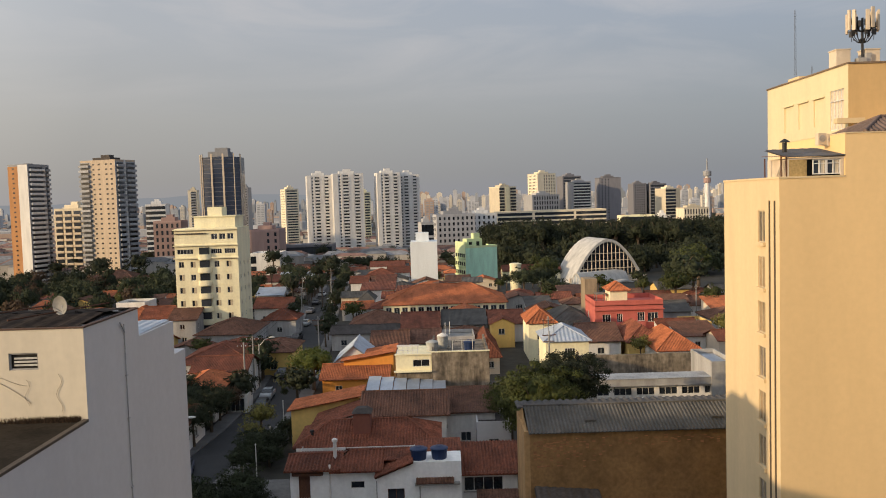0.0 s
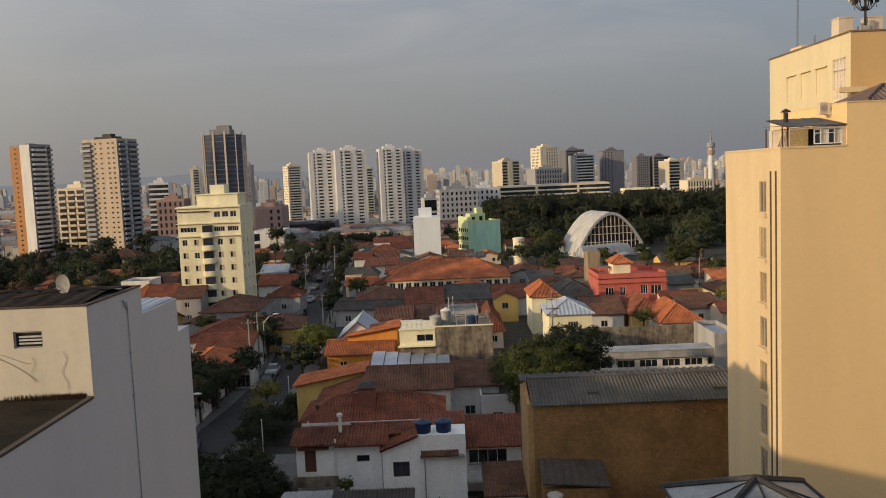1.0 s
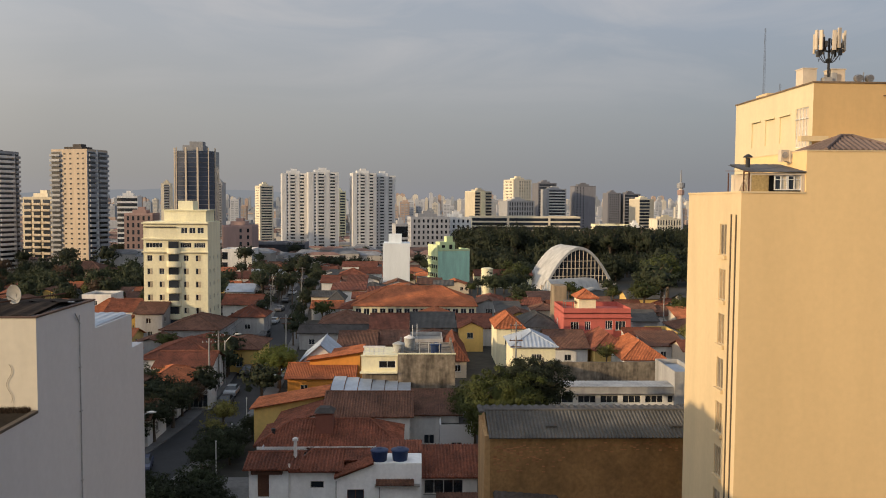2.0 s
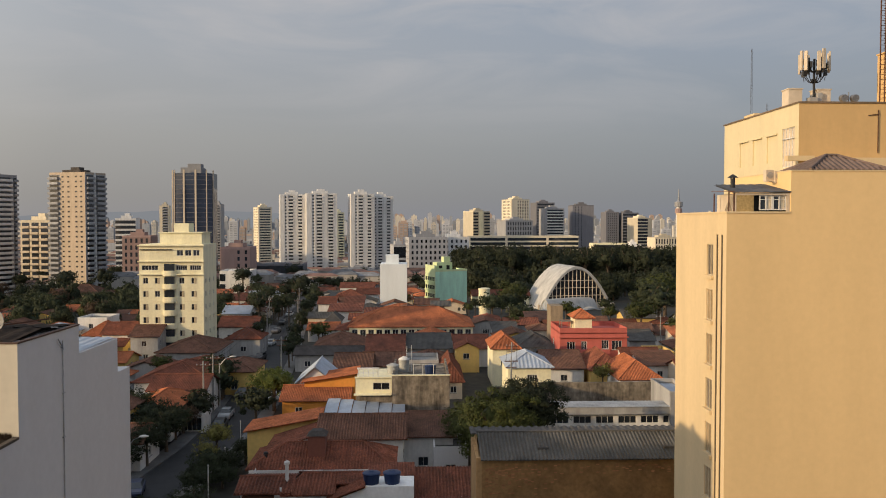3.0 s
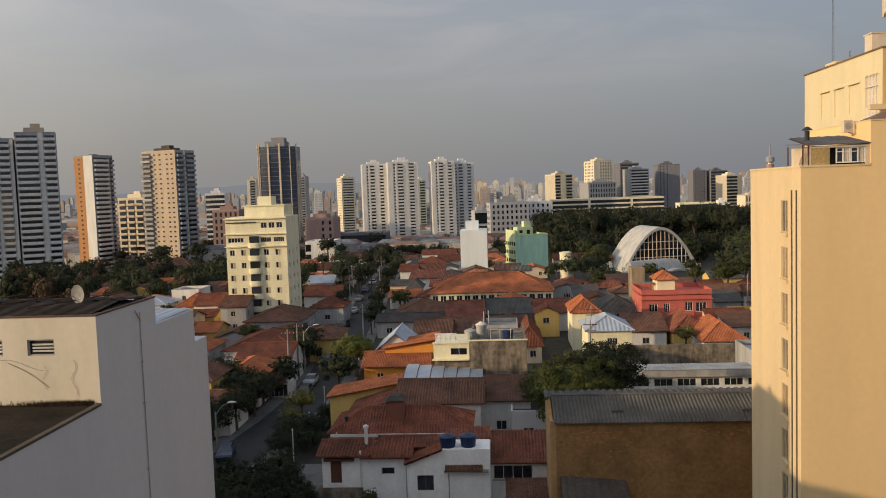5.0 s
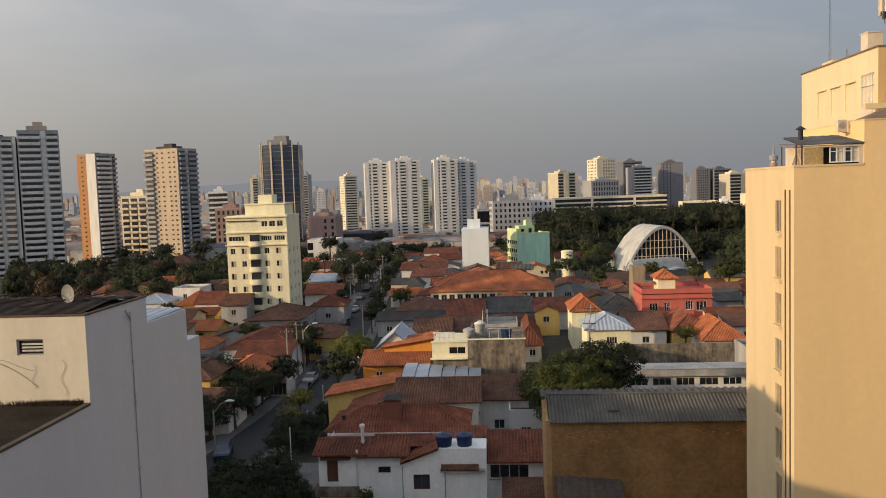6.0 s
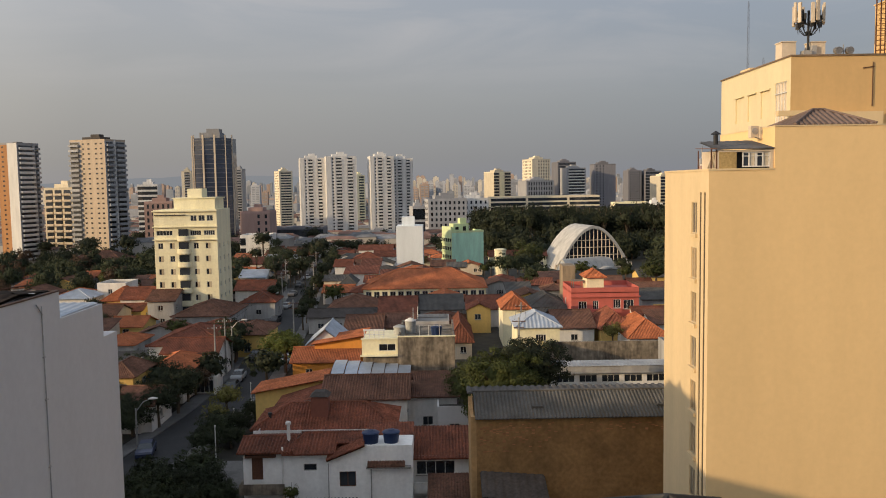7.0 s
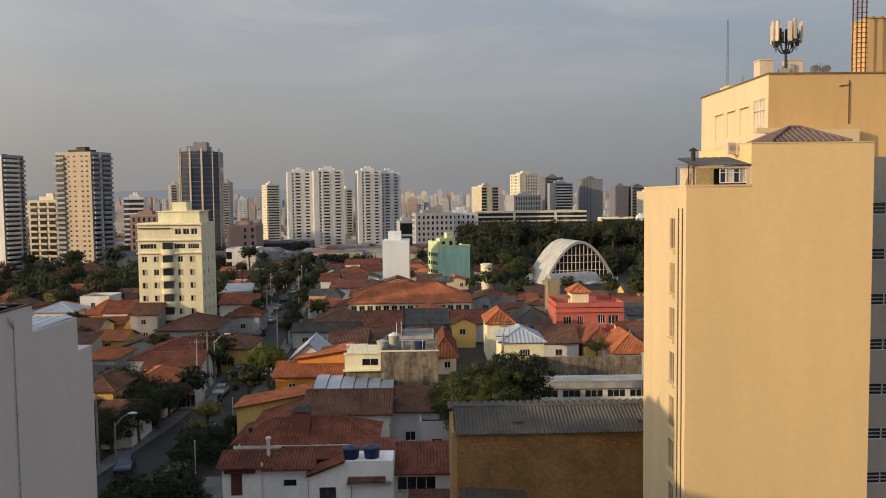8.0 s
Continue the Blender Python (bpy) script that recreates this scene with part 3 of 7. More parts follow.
def street_lamp(x, y, z, h, reach, rz):
    ob = root("street_lamp", x, y, z, rz, "grey concrete street lamp pole with a curved arm", "street lamp", "street lamps")
    bm = bmesh.new()
    bar(bm, (0, 0, 0), (0, 0, h - 1.0), 0.13, 8, 0.09)
    part("pole", bm, CONCRETE, ob)
    bm = bmesh.new()
    bar(bm, (0, 0, h - 1.4), (reach * 0.5, 0, h - 0.35), 0.05, 6)
    bar(bm, (reach * 0.5, 0, h - 0.35), (reach, 0, h - 0.02), 0.05, 6)
    part("arm", bm, STEEL, ob)
    bm = bmesh.new()
    lathe(bm, ((0.12, -0.1), (0.26, -0.02), (0.26, 0.06), (0.1, 0.15)), 12)
    for v in bm.verts:
        v.co = Vector((v.co.x * 2.0 + reach + 0.3, v.co.y, v.co.z + h))
    part("lamp_head", bm, FRAME, ob)
    return ob


def utility_pole(x, y, z, h, rz=0.0):
    ob = root("utility_pole", x, y, z, rz, "grey concrete utility pole with crossarm and insulators", "utility pole", "utility poles")
    bm = bmesh.new()
    bar(bm, (0, 0, 0), (0, 0, h), 0.16, 8, 0.10)
    part("pole", bm, CONCRETE, ob)
    bm = bmesh.new()
    box(bm, -1.0, 1.0, -0.06, 0.06, h - 0.7, h - 0.58)
    box(bm, -0.8, 0.8, -0.06, 0.06, h - 1.6, h - 1.5)
    part("crossarm", bm, WOOD, ob)
    pin = shared(("insulator", 1), lambda bm: lathe(bm, ((0.05, 0), (0.07, 0.08), (0.03, 0.2)), 8), STEEL)
    for s in (-0.9, -0.3, 0.3, 0.9):
        piece("insulator", pin, ob, pose(s, 0, h - 0.58))
    return ob


def flank(bm, points, r=0.02):
    for a, b in zip(points, points[1:]):
        bar(bm, a, b, r, 4)


def dish(x, y, z, r, rz, label):
    ob = root("satellite_dish", x, y, z, rz, label, "satellite dish")
    bm = bmesh.new()
    rings = []
    for k in range(5):
        q = k / 4
        rings.append([bm.verts.new((r * q * math.cos(a), r * 0.32 * q * q - 0.1, r * q * math.sin(a) + r * 1.2)) for a in (2 * math.pi * i / 18 for i in range(18))])
    for lo, hi in zip(rings, rings[1:]):
        for i in range(18):
            bm.faces.new((lo[i], lo[(i + 1) % 18], hi[(i + 1) % 18], hi[i]))
    bmesh.ops.remove_doubles(bm, verts=bm.verts, dist=0.001)
    bmesh.ops.solidify(bm, geom=bm.faces, thickness=0.02)
    part("reflector", bm, CONCRETE, ob)
    bm = bmesh.new()
    bar(bm, (0, -0.1, 0), (0, -0.1, r * 1.2), 0.03, 6)
    bar(bm, (0, -0.08, r * 0.5), (0, r * 0.9, r * 1.2), 0.015, 5)
    part("mount", bm, STEEL, ob)
    return ob


def ground_height(y):
    """The town falls away beyond the first rows of houses."""
    if y < 235:
        return 0.0
    return -0.04 * (min(y, 690) - 235)


# ---- the ground, road and distance ----
bm = bmesh.new()
rows = []
for gy in (-400, 0, 60, 120, 180, 235, 300, 380, 460, 540, 620, 690, 900, 1500, 2500, 4900):
    rows.append([bm.verts.new((gx, gy, ground_height(gy))) for gx in (-4900, -1500, -500, -150, 0, 150, 500, 1500, 4900)])
for lo, hi in zip(rows, rows[1:]):
    for k in range(len(lo) - 1):
        bm.faces.new((lo[k], lo[k + 1], hi[k + 1], hi[k]))
solid("ground", bm, EARTH, "dusty brown town ground sloping away to the horizon", "ground", kind="structure")


def street(name, line, half, lift, mat, label, kerb=0.0):
    bm = bmesh.new()
    last = None
    for x, y in line:
        z = ground_height(y) + lift
        ends = [bm.verts.new((x - half, y, z)), bm.verts.new((x + half, y, z)), bm.verts.new((x - half, y, z - lift - kerb)), bm.verts.new((x + half, y, z - lift - kerb))]
        if last:
            bm.faces.new((last[0], last[1], ends[1], ends[0]))
            bm.faces.new((last[2], last[0], ends[0], ends[2]))
            bm.faces.new((last[1], last[3], ends[3], ends[1]))
        last = ends
    solid(name, bm, mat, label, "street", kind="structure")


LINE = ((-31.5, 58), (-28.6, 78), (-26.9, 92), (-25.6, 105), (-25.3, 117), (-25.9, 130), (-28.8, 170), (-34.2, 224), (-37.5, 262), (-41, 306), (-48, 360), (-56, 430))
street("road", LINE, 3.1, 0.05, ASPHALT, "dark grey asphalt street between the houses")
street("pavement_1", [(x - 4.2, y) for x, y in LINE], 1.05, 0.17, PAVING, "worn concrete pavement with a kerb", 0.05)
street("pavement_2", [(x + 4.2, y) for x, y in LINE], 1.05, 0.17, PAVING, "worn concrete pavement with a kerb", 0.05)
bm = bmesh.new()
box(bm, 6.5, 60, 121, 128, -0.2, 0.05)
solid("road_2", bm, ASPHALT, "dark grey asphalt side street", "street", kind="structure")
bm = bmesh.new()
box(bm, -22.6, -15.4, 76.5, 84.5, -0.2, 0.12)
solid("forecourt", bm, PAVING, "pale concrete driveway beside the street", "pavement", kind="structure")

# Low hills on the horizon, their haze painted as an even grey-blue glow.
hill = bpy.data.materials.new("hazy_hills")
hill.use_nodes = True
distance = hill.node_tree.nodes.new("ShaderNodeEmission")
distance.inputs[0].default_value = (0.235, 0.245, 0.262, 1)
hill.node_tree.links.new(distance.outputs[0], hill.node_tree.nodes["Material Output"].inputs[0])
bm = bmesh.new()
last = None
for k in range(121):
    hx = -4800 + 80 * k
    top = -6 + 30 * noise.noise((hx * 0.0011, 3.1, 0)) + 12 * noise.noise((hx * 0.006, 9.3, 0)) + max(0.0, min(1.0, (-hx + 100) / 900)) * 85
    here = (bm.verts.new((hx, 4700, -60)), bm.verts.new((hx, 4700, top)), bm.verts.new((hx, 4890, top - 6)))
    if last:
        bm.faces.new((last[0], here[0], here[1], last[1]))
        bm.faces.new((last[1], here[1], here[2], last[2]))
    last = here
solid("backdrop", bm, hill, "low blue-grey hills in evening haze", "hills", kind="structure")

# The far city, too many small blocks to count; haze in its pale colours.
FAR = [plaster("far_city", (0.42, 0.43, 0.46), island=0.25), plaster("far_city_cream", (0.60, 0.55, 0.47), island=0.15), plaster("far_city_brick", (0.44, 0.33, 0.27), island=0.15),
       plaster("far_city_shade", (0.28, 0.30, 0.33), island=0.2)]
bm = bmesh.new()
r = random.Random(11)
for k in range(3600):
    fy = 1250 + 3100 * r.random() ** 0.8
    fx = r.uniform(-0.66, 0.70) * fy
    east = fx > -0.07 * fy
    dense = 0.5 + 0.5 * noise.noise((fx / fy * 6, fy / 800, 2))
    fh = r.uniform(5, 16)
    if r.random() < (0.62 if east else 0.22) * dense + (0.14 if east else 0.04):
        fh = r.uniform(28, 52) + (fy > 2200) * r.uniform(0, 30) * (1.0 if east else 0.5)
    tall = fh > 25
    fw, fd = (r.uniform(9, 17), r.uniform(9, 17)) if tall else (r.uniform(14, 40), r.uniform(12, 24))
    slot = r.choice((0, 0, 0, 1, 1, 2, 3)) if tall else r.choice((0, 3, 3, 2))
    box(bm, fx - fw / 2, fx + fw / 2, fy, fy + fd, -18.2, -18.2 + fh, slot)
    if tall:
        box(bm, fx - fw / 5, fx + fw / 5, fy + 2, fy + fd - 3, -18.2 + fh, -18.2 + fh + 3, slot)
        if fy < 2000:
            for z in range(3, int(fh) - 2, 3):
                box(bm, fx - fw * 0.36, fx - fw * 0.05, fy - 0.3, fy, z - 18.2, z - 16.8, 3), box(bm, fx + fw * 0.08, fx + fw * 0.4, fy - 0.3, fy, z - 18.2, z - 16.8, 3)
solid("far_city", bm, FAR, "hazy far city skyline of pale apartment blocks", "city skyline", kind="stuff")

# Low roofs and yards between the towers, too many and too far to count.
bm = bmesh.new()
r = random.Random(12)
for k in range(1300):
    fy = 430 + 800 * r.random() ** 1.2
    fx = r.uniform(-0.66, 0.66) * fy
    if 0.05 * fy < fx and fy < 620:
        continue
    z = ground_height(fy)
    fw, fd, fh = r.uniform(8, 22), r.uniform(8, 16), r.uniform(4, 9)
    box(bm, fx - fw / 2, fx + fw / 2, fy, fy + fd, z, z + fh, 0)
    low = [bm.verts.new((fx + a * fw * 0.54, fy + b * fd - (0.3 if b == 0 else -0.3), z + fh + 0.01)) for a, b in ((-1, 0), (1, 0), (1, 1), (-1, 1))]
    top = [bm.verts.new((fx + a * fw * 0.3, fy + fd / 2, z + fh + fd * 0.16)) for a in (-1, 1)]
    slot = 1 if r.random() < 0.6 else 2
    for face in ((low[0], low[1], top[1], top[0]), (low[2], low[3], top[0], top[1]), (low[1], low[2], top[1]), (low[3], low[0], top[0])):
        bm.faces.new(face).material_index = slot
solid("far_roofs", bm, [plaster("far_walls", (0.45, 0.42, 0.38), island=0.3), material("far_tile", (0.20, 0.115, 0.09), grain=0.5, amount=0.2, bump=0, island=0.3), material("far_sheet", (0.20, 0.20, 0.205), grain=0.5, amount=0.2, bump=0, island=0.4)], "far low houses with red and grey roofs", "houses", kind="stuff")

# ---- the white apartment block ----
wb = root("apartment_block", -14.8, 33.6, 0, 0, "white apartment block with a bare side wall and stepped roof", "apartment block")
PROFILE = ((-20.0, 0), (-20.0, 20.2), (0, 20.2), (0, 24.05), (5.95, 24.05), (5.95, 22.72), (10.9, 22.72), (10.9, 20.9), (12.7, 20.9), (12.7, 0))
bm = bmesh.new()
ends = [[bm.verts.new((s, a, b)) for a, b in PROFILE] for s in (-34.0, 0.0)]
bm.faces.new(ends[0]), bm.faces.new(ends[1][::-1])
for k in range(len(PROFILE) - 1):
    if k != 2:
        bm.faces.new((ends[0][k], ends[0][k + 1], ends[1][k + 1], ends[1][k]))
part("side_wall", bm, OFFWHITE, wb)
WB_WINDOWS = [(34 - 3.1, 34 - 1.9, 2.2, 2.9), (34 - 5.4, 34 - 4.2, 2.2, 2.9)]
# Front wall repeats the white plaster with warm sunlight mixed into its colour.
bm = bmesh.new()
wall(bm, (-34, 0, 20.2), (1, 0, 0), (0, 1, 0), 34, 3.85, WB_WINDOWS)
part("front_wall", bm, plaster("sunlit_white_plaster", (0.66, 0.59, 0.47), stain=0.10, amount=0.04), wb)
for a, b, s, t in WB_WINDOWS:
    pane = window(wb, pose(-34 + a, 0, 20.2 + s), b - a, t - s, bars=0, frame_mat=GREY, pane_mat=DARK)
    for q in (0.16, 0.3, 0.44):
        bm = bmesh.new()
        box(bm, 0.2, b - a - 0.06, 0.05, 0.11, q, q + 0.07)
        part("louvre", bm, FRAME, pane)
# the sunk roof with its thin parapets
bm = bmesh.new()
box(bm, -34, 0.04, -0.03, 0.10, 24.05, 24.12)
box(bm, -0.16, 0.04, 0.10, 5.98, 24.05, 24.12)
box(bm, -34, -0.16, 5.85, 5.98, 24.05, 24.12)
part("coping", bm, material("dark_coping", (0.10, 0.06, 0.045)), wb)
bm = bmesh.new()
slope(bm, (-34, 0.25, 24.10), (-0.35, 0.25, 24.10), (-0.35, 3.0, 24.32), (-34, 3.0, 24.32), 0.9, 0.05)
slope(bm, (-0.35, 5.8, 24.10), (-34, 5.8, 24.10), (-34, 3.0, 24.32), (-0.35, 3.0, 24.32), 0.9, 0.05)
part("roof", bm, TARRED, wb, "dark weathered sheet roof")
for k in range(6):
    bm = bmesh.new()
    bar(bm, (-3.2 - 2.6 * k, 0.3, 24.42), (-1.2 - 2.6 * k, 5.6, 24.42), 0.035, 5)
    part("roof_batten", bm, WOOD, wb)
bm = bmesh.new()
slope(bm, (-12, 6.1, 22.74), (-0.15, 6.1, 22.74), (-0.15, 10.8, 22.80), (-12, 10.8, 22.80), 0.5, 0.04)
part("lower_roof", bm, SHEET, wb, "pale blue-grey sheet roof")
bm = bmesh.new()
box(bm, -34, -0.25, -19.7, -0.02, 20.2, 20.26)
part("terrace", bm, material("mossy_terrace", (0.032, 0.025, 0.018), rough=0.95, amount=0.3, stain=0.5, gloss=0.1), wb, "dark mossy terrace roof")
bm = bmesh.new()
box(bm, -0.2, 0.03, -20, -0.02, 20.2, 20.31)
part("terrace_kerb", bm, material("dark_kerb", (0.11, 0.085, 0.065)), wb)
bm = bmesh.new()
bar(bm, (0.04, 4.1, 3), (0.04, 4.1, 23.6), 0.025, 6)
for z in (8, 12, 16, 19.2, 21.2):
    box(bm, 0, 0.09, 4.0, 4.2, z, z + 0.04)
part("conduit", bm, material("grey_conduit", (0.42, 0.41, 0.40)), wb)
for a, b, thick in (((0.04, 4.15, 23.2), (0.1, 3.5, 23.75), 0.03), ((-0.1, 3.3, 24.3), (0.18, 3.3, 24.3), 0.025)):
    bm = bmesh.new()
    bar(bm, a, b, thick, 5)
    part("bracket", bm, STEEL, wb)
old_cable = material("old_cable", (0.26, 0.21, 0.16))
for line, thick in (([(-4.0 + 0.16 * k, -0.03, 22.1 - 0.055 * k - 0.004 * k * k) for k in range(12)], 0.012),
                    ([(-5.0 + 0.2 * k, -0.03, 22.0 + 0.25 * math.sin(k * 0.35)) for k in range(14)], 0.007),
                    ([(-2.4 + 0.1 * math.sin(k * 0.8), -0.03, 22.0 - 0.12 * k) for k in range(10)], 0.006),
                    ([(-1.1 + 0.12 * math.sin(k * 0.9), -0.03, 22.2 - 0.16 * k) for k in range(11)], 0.008)):
    bm = bmesh.new()
    flank(bm, line, thick)
    part("cable", bm, old_cable, wb)
dish(-16.9, 36.2, 24.2, 0.42, 158, "grey satellite dish on the dark roof")

# Weeds that grow along the foot of the terrace wall.
r = random.Random(5)
verts, faces = [], []
for k in range(900):
    wx = -14.95 - abs(r.gauss(0, 1.6)) - 0.1
    p = Vector((wx, 33.52 - abs(r.gauss(0, 0.10)), 20.26))
    u = Vector((r.gauss(0, 0.08), r.gauss(-0.04, 0.05), r.uniform(0.08, 0.30)))
    v = Vector((0.02, 0.01, 0))
    n = len(verts)
    verts += [p - v, p + v, p + u]
    faces.append((n, n + 1, n + 2))
mesh = bpy.data.meshes.new("weeds")
mesh.from_pydata([tuple(v) for v in verts], [], faces)
mesh.materials.append(LEAFRUST)
tagged(new("weeds", mesh), "dry weeds along the foot of a terrace wall", "weeds", kind="stuff")

# Lower blocks added out of sight behind it to shade the near houses.
for x0, x1, y0, y1, z1 in ((-60, -23.5, 46.6, 60, 20.4), (-66, -31.5, 60.4, 82, 17.6)):
    bm = bmesh.new()
    box(bm, x0, x1, y0, y1, 0, z1)
    solid("neighbouring_block", bm, OFFWHITE, "plain unseen block added behind the white one for shade", "apartment block")

# A taller block added out of view to the side, to shade the middle rows.
bm = bmesh.new()
box(bm, -114, -92, 106, 138, 0, 36)
solid("side_block", bm, BUFF, "plain unseen block added to shade the middle houses", "apartment block")

# ---- the block from whose roof the town is seen ----
bm = bmesh.new()
box(bm, -13, 14, -20, 1.2, 0, 27.3)
solid("home_block", bm, BUFF, "plain buff apartment block under the roof terrace", "apartment block")

# ---- the buff apartment block ----
yb = root("apartment_block", 19.15, 47.2, 0, 0, "buff yellow apartment block with a bare front wall", "apartment block")
BLIND = material("brown_roller_blind", (0.33, 0.24, 0.14), rough=0.8, amount=0.15)
LEFT_OPEN = [(5.9, 7.0, 0.95 + 2.75 * k, 2.85 + 2.75 * k) for k in range(1, 10)] + [(7.5, 7.8, 0.5, 28.2), (8.25, 8.55, 0.5, 28.2)]
bm = bmesh.new()
wall(bm, (0, 9.1, 0), (0, -1, 0), (1, 0, 0), 9.1, 29.45, LEFT_OPEN, 0.3)
part("side_wall", bm, BUFF, yb)
bm = bmesh.new()
# Dark strips almost fill the grooves and stand for the shade inside them.
for s0, s1 in ((7.5, 7.8), (8.25, 8.55)):
    bm = bmesh.new()
    box(bm, 0.03, 0.33, 9.1 - s1 + 0.003, 9.1 - s0 - 0.003, 0.503, 28.197)
    part("groove_back", bm, SHADOWGAP, yb)
for a, b, s, t in LEFT_OPEN[:9]:
    window(yb, pose(0.0, 9.1 - a, s, 0, 0, -90), b - a, t - s, bars=1, frame_mat=SHUTTER, pane_mat=BLIND if round(s / 2.75) % 3 else SOOTY)
    bm = bmesh.new()
    box(bm, -0.16, 0.05, 9.1 - b - 0.1, 9.1 - a + 0.1, s - 0.22, s - 0.003)
    part("window_sill", bm, BUFF, yb)
# Front, right and back walls share a buff tinted orange to stand for sunlight.
bm = bmesh.new()
bm.faces.new([bm.verts.new(v) for v in ((0, 0, 0), (10.9, 0, 0), (10.9, 0, 31.9), (3.75, 0, 31.9), (3.75, 0, 29.45), (0, 0, 29.45))])
bm.faces.new([bm.verts.new(v) for v in ((10.9, 0, 0), (10.9, 9.1, 0), (10.9, 9.1, 31.9), (10.9, 0, 31.9))])
bm.faces.new([bm.verts.new(v) for v in ((0, 9.1, 0), (10.9, 9.1, 0), (10.9, 9.1, 31.9), (3.75, 9.1, 31.9), (3.75, 9.1, 29.45), (0, 9.1, 29.45))])
bm.faces.new([bm.verts.new(v) for v in ((3.75, 0, 29.45), (3.75, 9.1, 29.45), (3.75, 9.1, 31.9), (3.75, 0, 31.9))])
part("front_wall", bm, plaster("sunlit_buff_plaster", (0.80, 0.56, 0.28), stain=0.07, amount=0.025, stain_scale=0.18), yb)
bm = bmesh.new()
box(bm, -0.04, 3.73, -0.04, 9.14, 29.45, 29.56)
box(bm, 3.73, 10.94, -0.04, 9.14, 31.9, 31.97)
part("coping", bm, BUFF, yb)
# roof-terrace room
room = new("terrace_room")
room.parent = yb
room.matrix_basis = pose(0.25, 0.1, 29.56)
bm = bmesh.new()
box(bm, 0.34, 1.36, 0, 0.12, 0, 0.94)
part("brick_panel", bm, OLDBRICK, room, "old yellow brick panel")
bm = bmesh.new()
box(bm, 0.3, 3.5, -0.02, 0.14, 0.943, 1.06), box(bm, 3.3, 3.48, 0, 0.12, 0, 0.94), box(bm, 0.28, 0.337, -0.01, 0.13, 0, 0.94)
part("lintel", bm, BEIGE, room)
# A near-black box stands for the unlit inside of the room.
bm = bmesh.new()
box(bm, 0.5, 3.45, 0.3, 0.6, 0, 0.93)
part("dark_room", bm, DARK, room)
bm = bmesh.new()
box(bm, 0.4, 3.45, 0.603, 3.2, 0, 1.05)
part("room_wall", bm, BEIGE, room)
for k in range(2):
    pane = window(room, pose(1.72 + 0.79 * k, 0, 0.08), 0.78, 0.86, bars=1, frame_mat=WHITE)
    bm = bmesh.new()
    box(bm, 0.06, 0.72, 0.055, 0.115, 0.6, 0.64)
    part("transom", bm, WHITE, pane)
    bm = bmesh.new()
    for q in range(4):
        box(bm, 0.42 + 0.07 * q, 0.488 + 0.07 * q, 0.118 - 0.012 * (q % 2), 0.122, 0.06, 0.8)
    part("curtain", bm, plaster("pale_curtain", (0.62, 0.54, 0.42)), pane, "pale gathered curtain")
bm = bmesh.new()
for k in range(9):
    top, low = 0.16 + 0.018 * k, -0.16 + 0.05 * k
    y0 = 0.5 + 0.05 * (k % 2)
    bm.faces.new([bm.verts.new(v) for v in ((low, y0, 0.02), (low + 0.06, y0 + 0.04, 0.02), (top + 0.03, y0 + 0.04, 0.95), (top, y0, 0.95))])
bmesh.ops.solidify(bm, geom=bm.faces, thickness=0.015)
part("hanging_cloth", bm, plaster("white_cloth", (0.72, 0.66, 0.56)), room, "white cloth hung on the terrace side")
for px, py in ((-0.08, 0.06), (0.22, 0.05), (-0.08, 2.4)):
    bm = bmesh.new()
    box(bm, px - 0.03, px + 0.03, py - 0.03, py + 0.03, 0, 1.12)
    part("post", bm, WOOD, room)
bm = bmesh.new()
slope(bm, (0.1, -0.14, 1.12), (3.5, -0.14, 1.16), (3.5, 3.4, 1.75), (0.25, 3.4, 1.7), 0.5, 0.02, 0.05)
part("room_roof", bm, material("grey_tarred_sheet", (0.10, 0.10, 0.105), rough=0.9), room, "grey tarred sheet roof")
bm = bmesh.new()
slope(bm, (-0.2, -0.12, 1.14), (0.25, -0.12, 1.14), (0.3, 2.6, 1.25), (-0.2, 2.6, 1.25), 0.15, 0.03, 0.04)
part("side_canopy", bm, TILEBROWN, room, "rusty broken canopy sheet")
bm = bmesh.new()
bar(bm, (0.35, 0.6, 1.4), (0.35, 0.6, 1.95), 0.13, 10)
lathe(bm, ((0.30, 1.98), (0.22, 2.06), (0.04, 2.18)), 12, 0.35, 0.6)
for k in range(4):
    bar(bm, (0.35 + 0.11 * math.cos(k * 1.57), 0.6 + 0.11 * math.sin(k * 1.57), 1.9), (0.35 + 0.11 * math.cos(k * 1.57), 0.6 + 0.11 * math.sin(k * 1.57), 2.0), 0.015, 4)
part("vent_pipe", bm, IRON, room)
for k, ax in enumerate((22.45, 22.98)):
    ac = root("air_conditioner", ax, 49.2, 31.36 - 0.06 * k, 8, "off-white outdoor air conditioner unit on the roof", "air conditioner", "roof air conditioners")
    bm = bmesh.new()
    box(bm, -0.26, 0.26, -0.16, 0.16, 0.05, 0.72)
    box(bm, -0.22, -0.16, -0.18, 0.18, 0, 0.05), box(bm, 0.16, 0.22, -0.18, 0.18, 0, 0.05)
    part("case", bm, BEIGE, ac)
    bm = bmesh.new()
    bar(bm, (0, -0.19, 0.4), (0, -0.16, 0.4), 0.2, 14)
    part("fan_grille", bm, STEEL, ac)
bm = roof_mesh(4.7, 4.4, 0, 0.98, "hip", 0.0, 0.32, 0.08)
hip = new("hip_roof", finish("hip_roof", bm, material("grey_brown_sheet", (0.17, 0.12, 0.10))))
hip.parent, hip.matrix_basis = yb, pose(7.3, 2.35, 31.98)
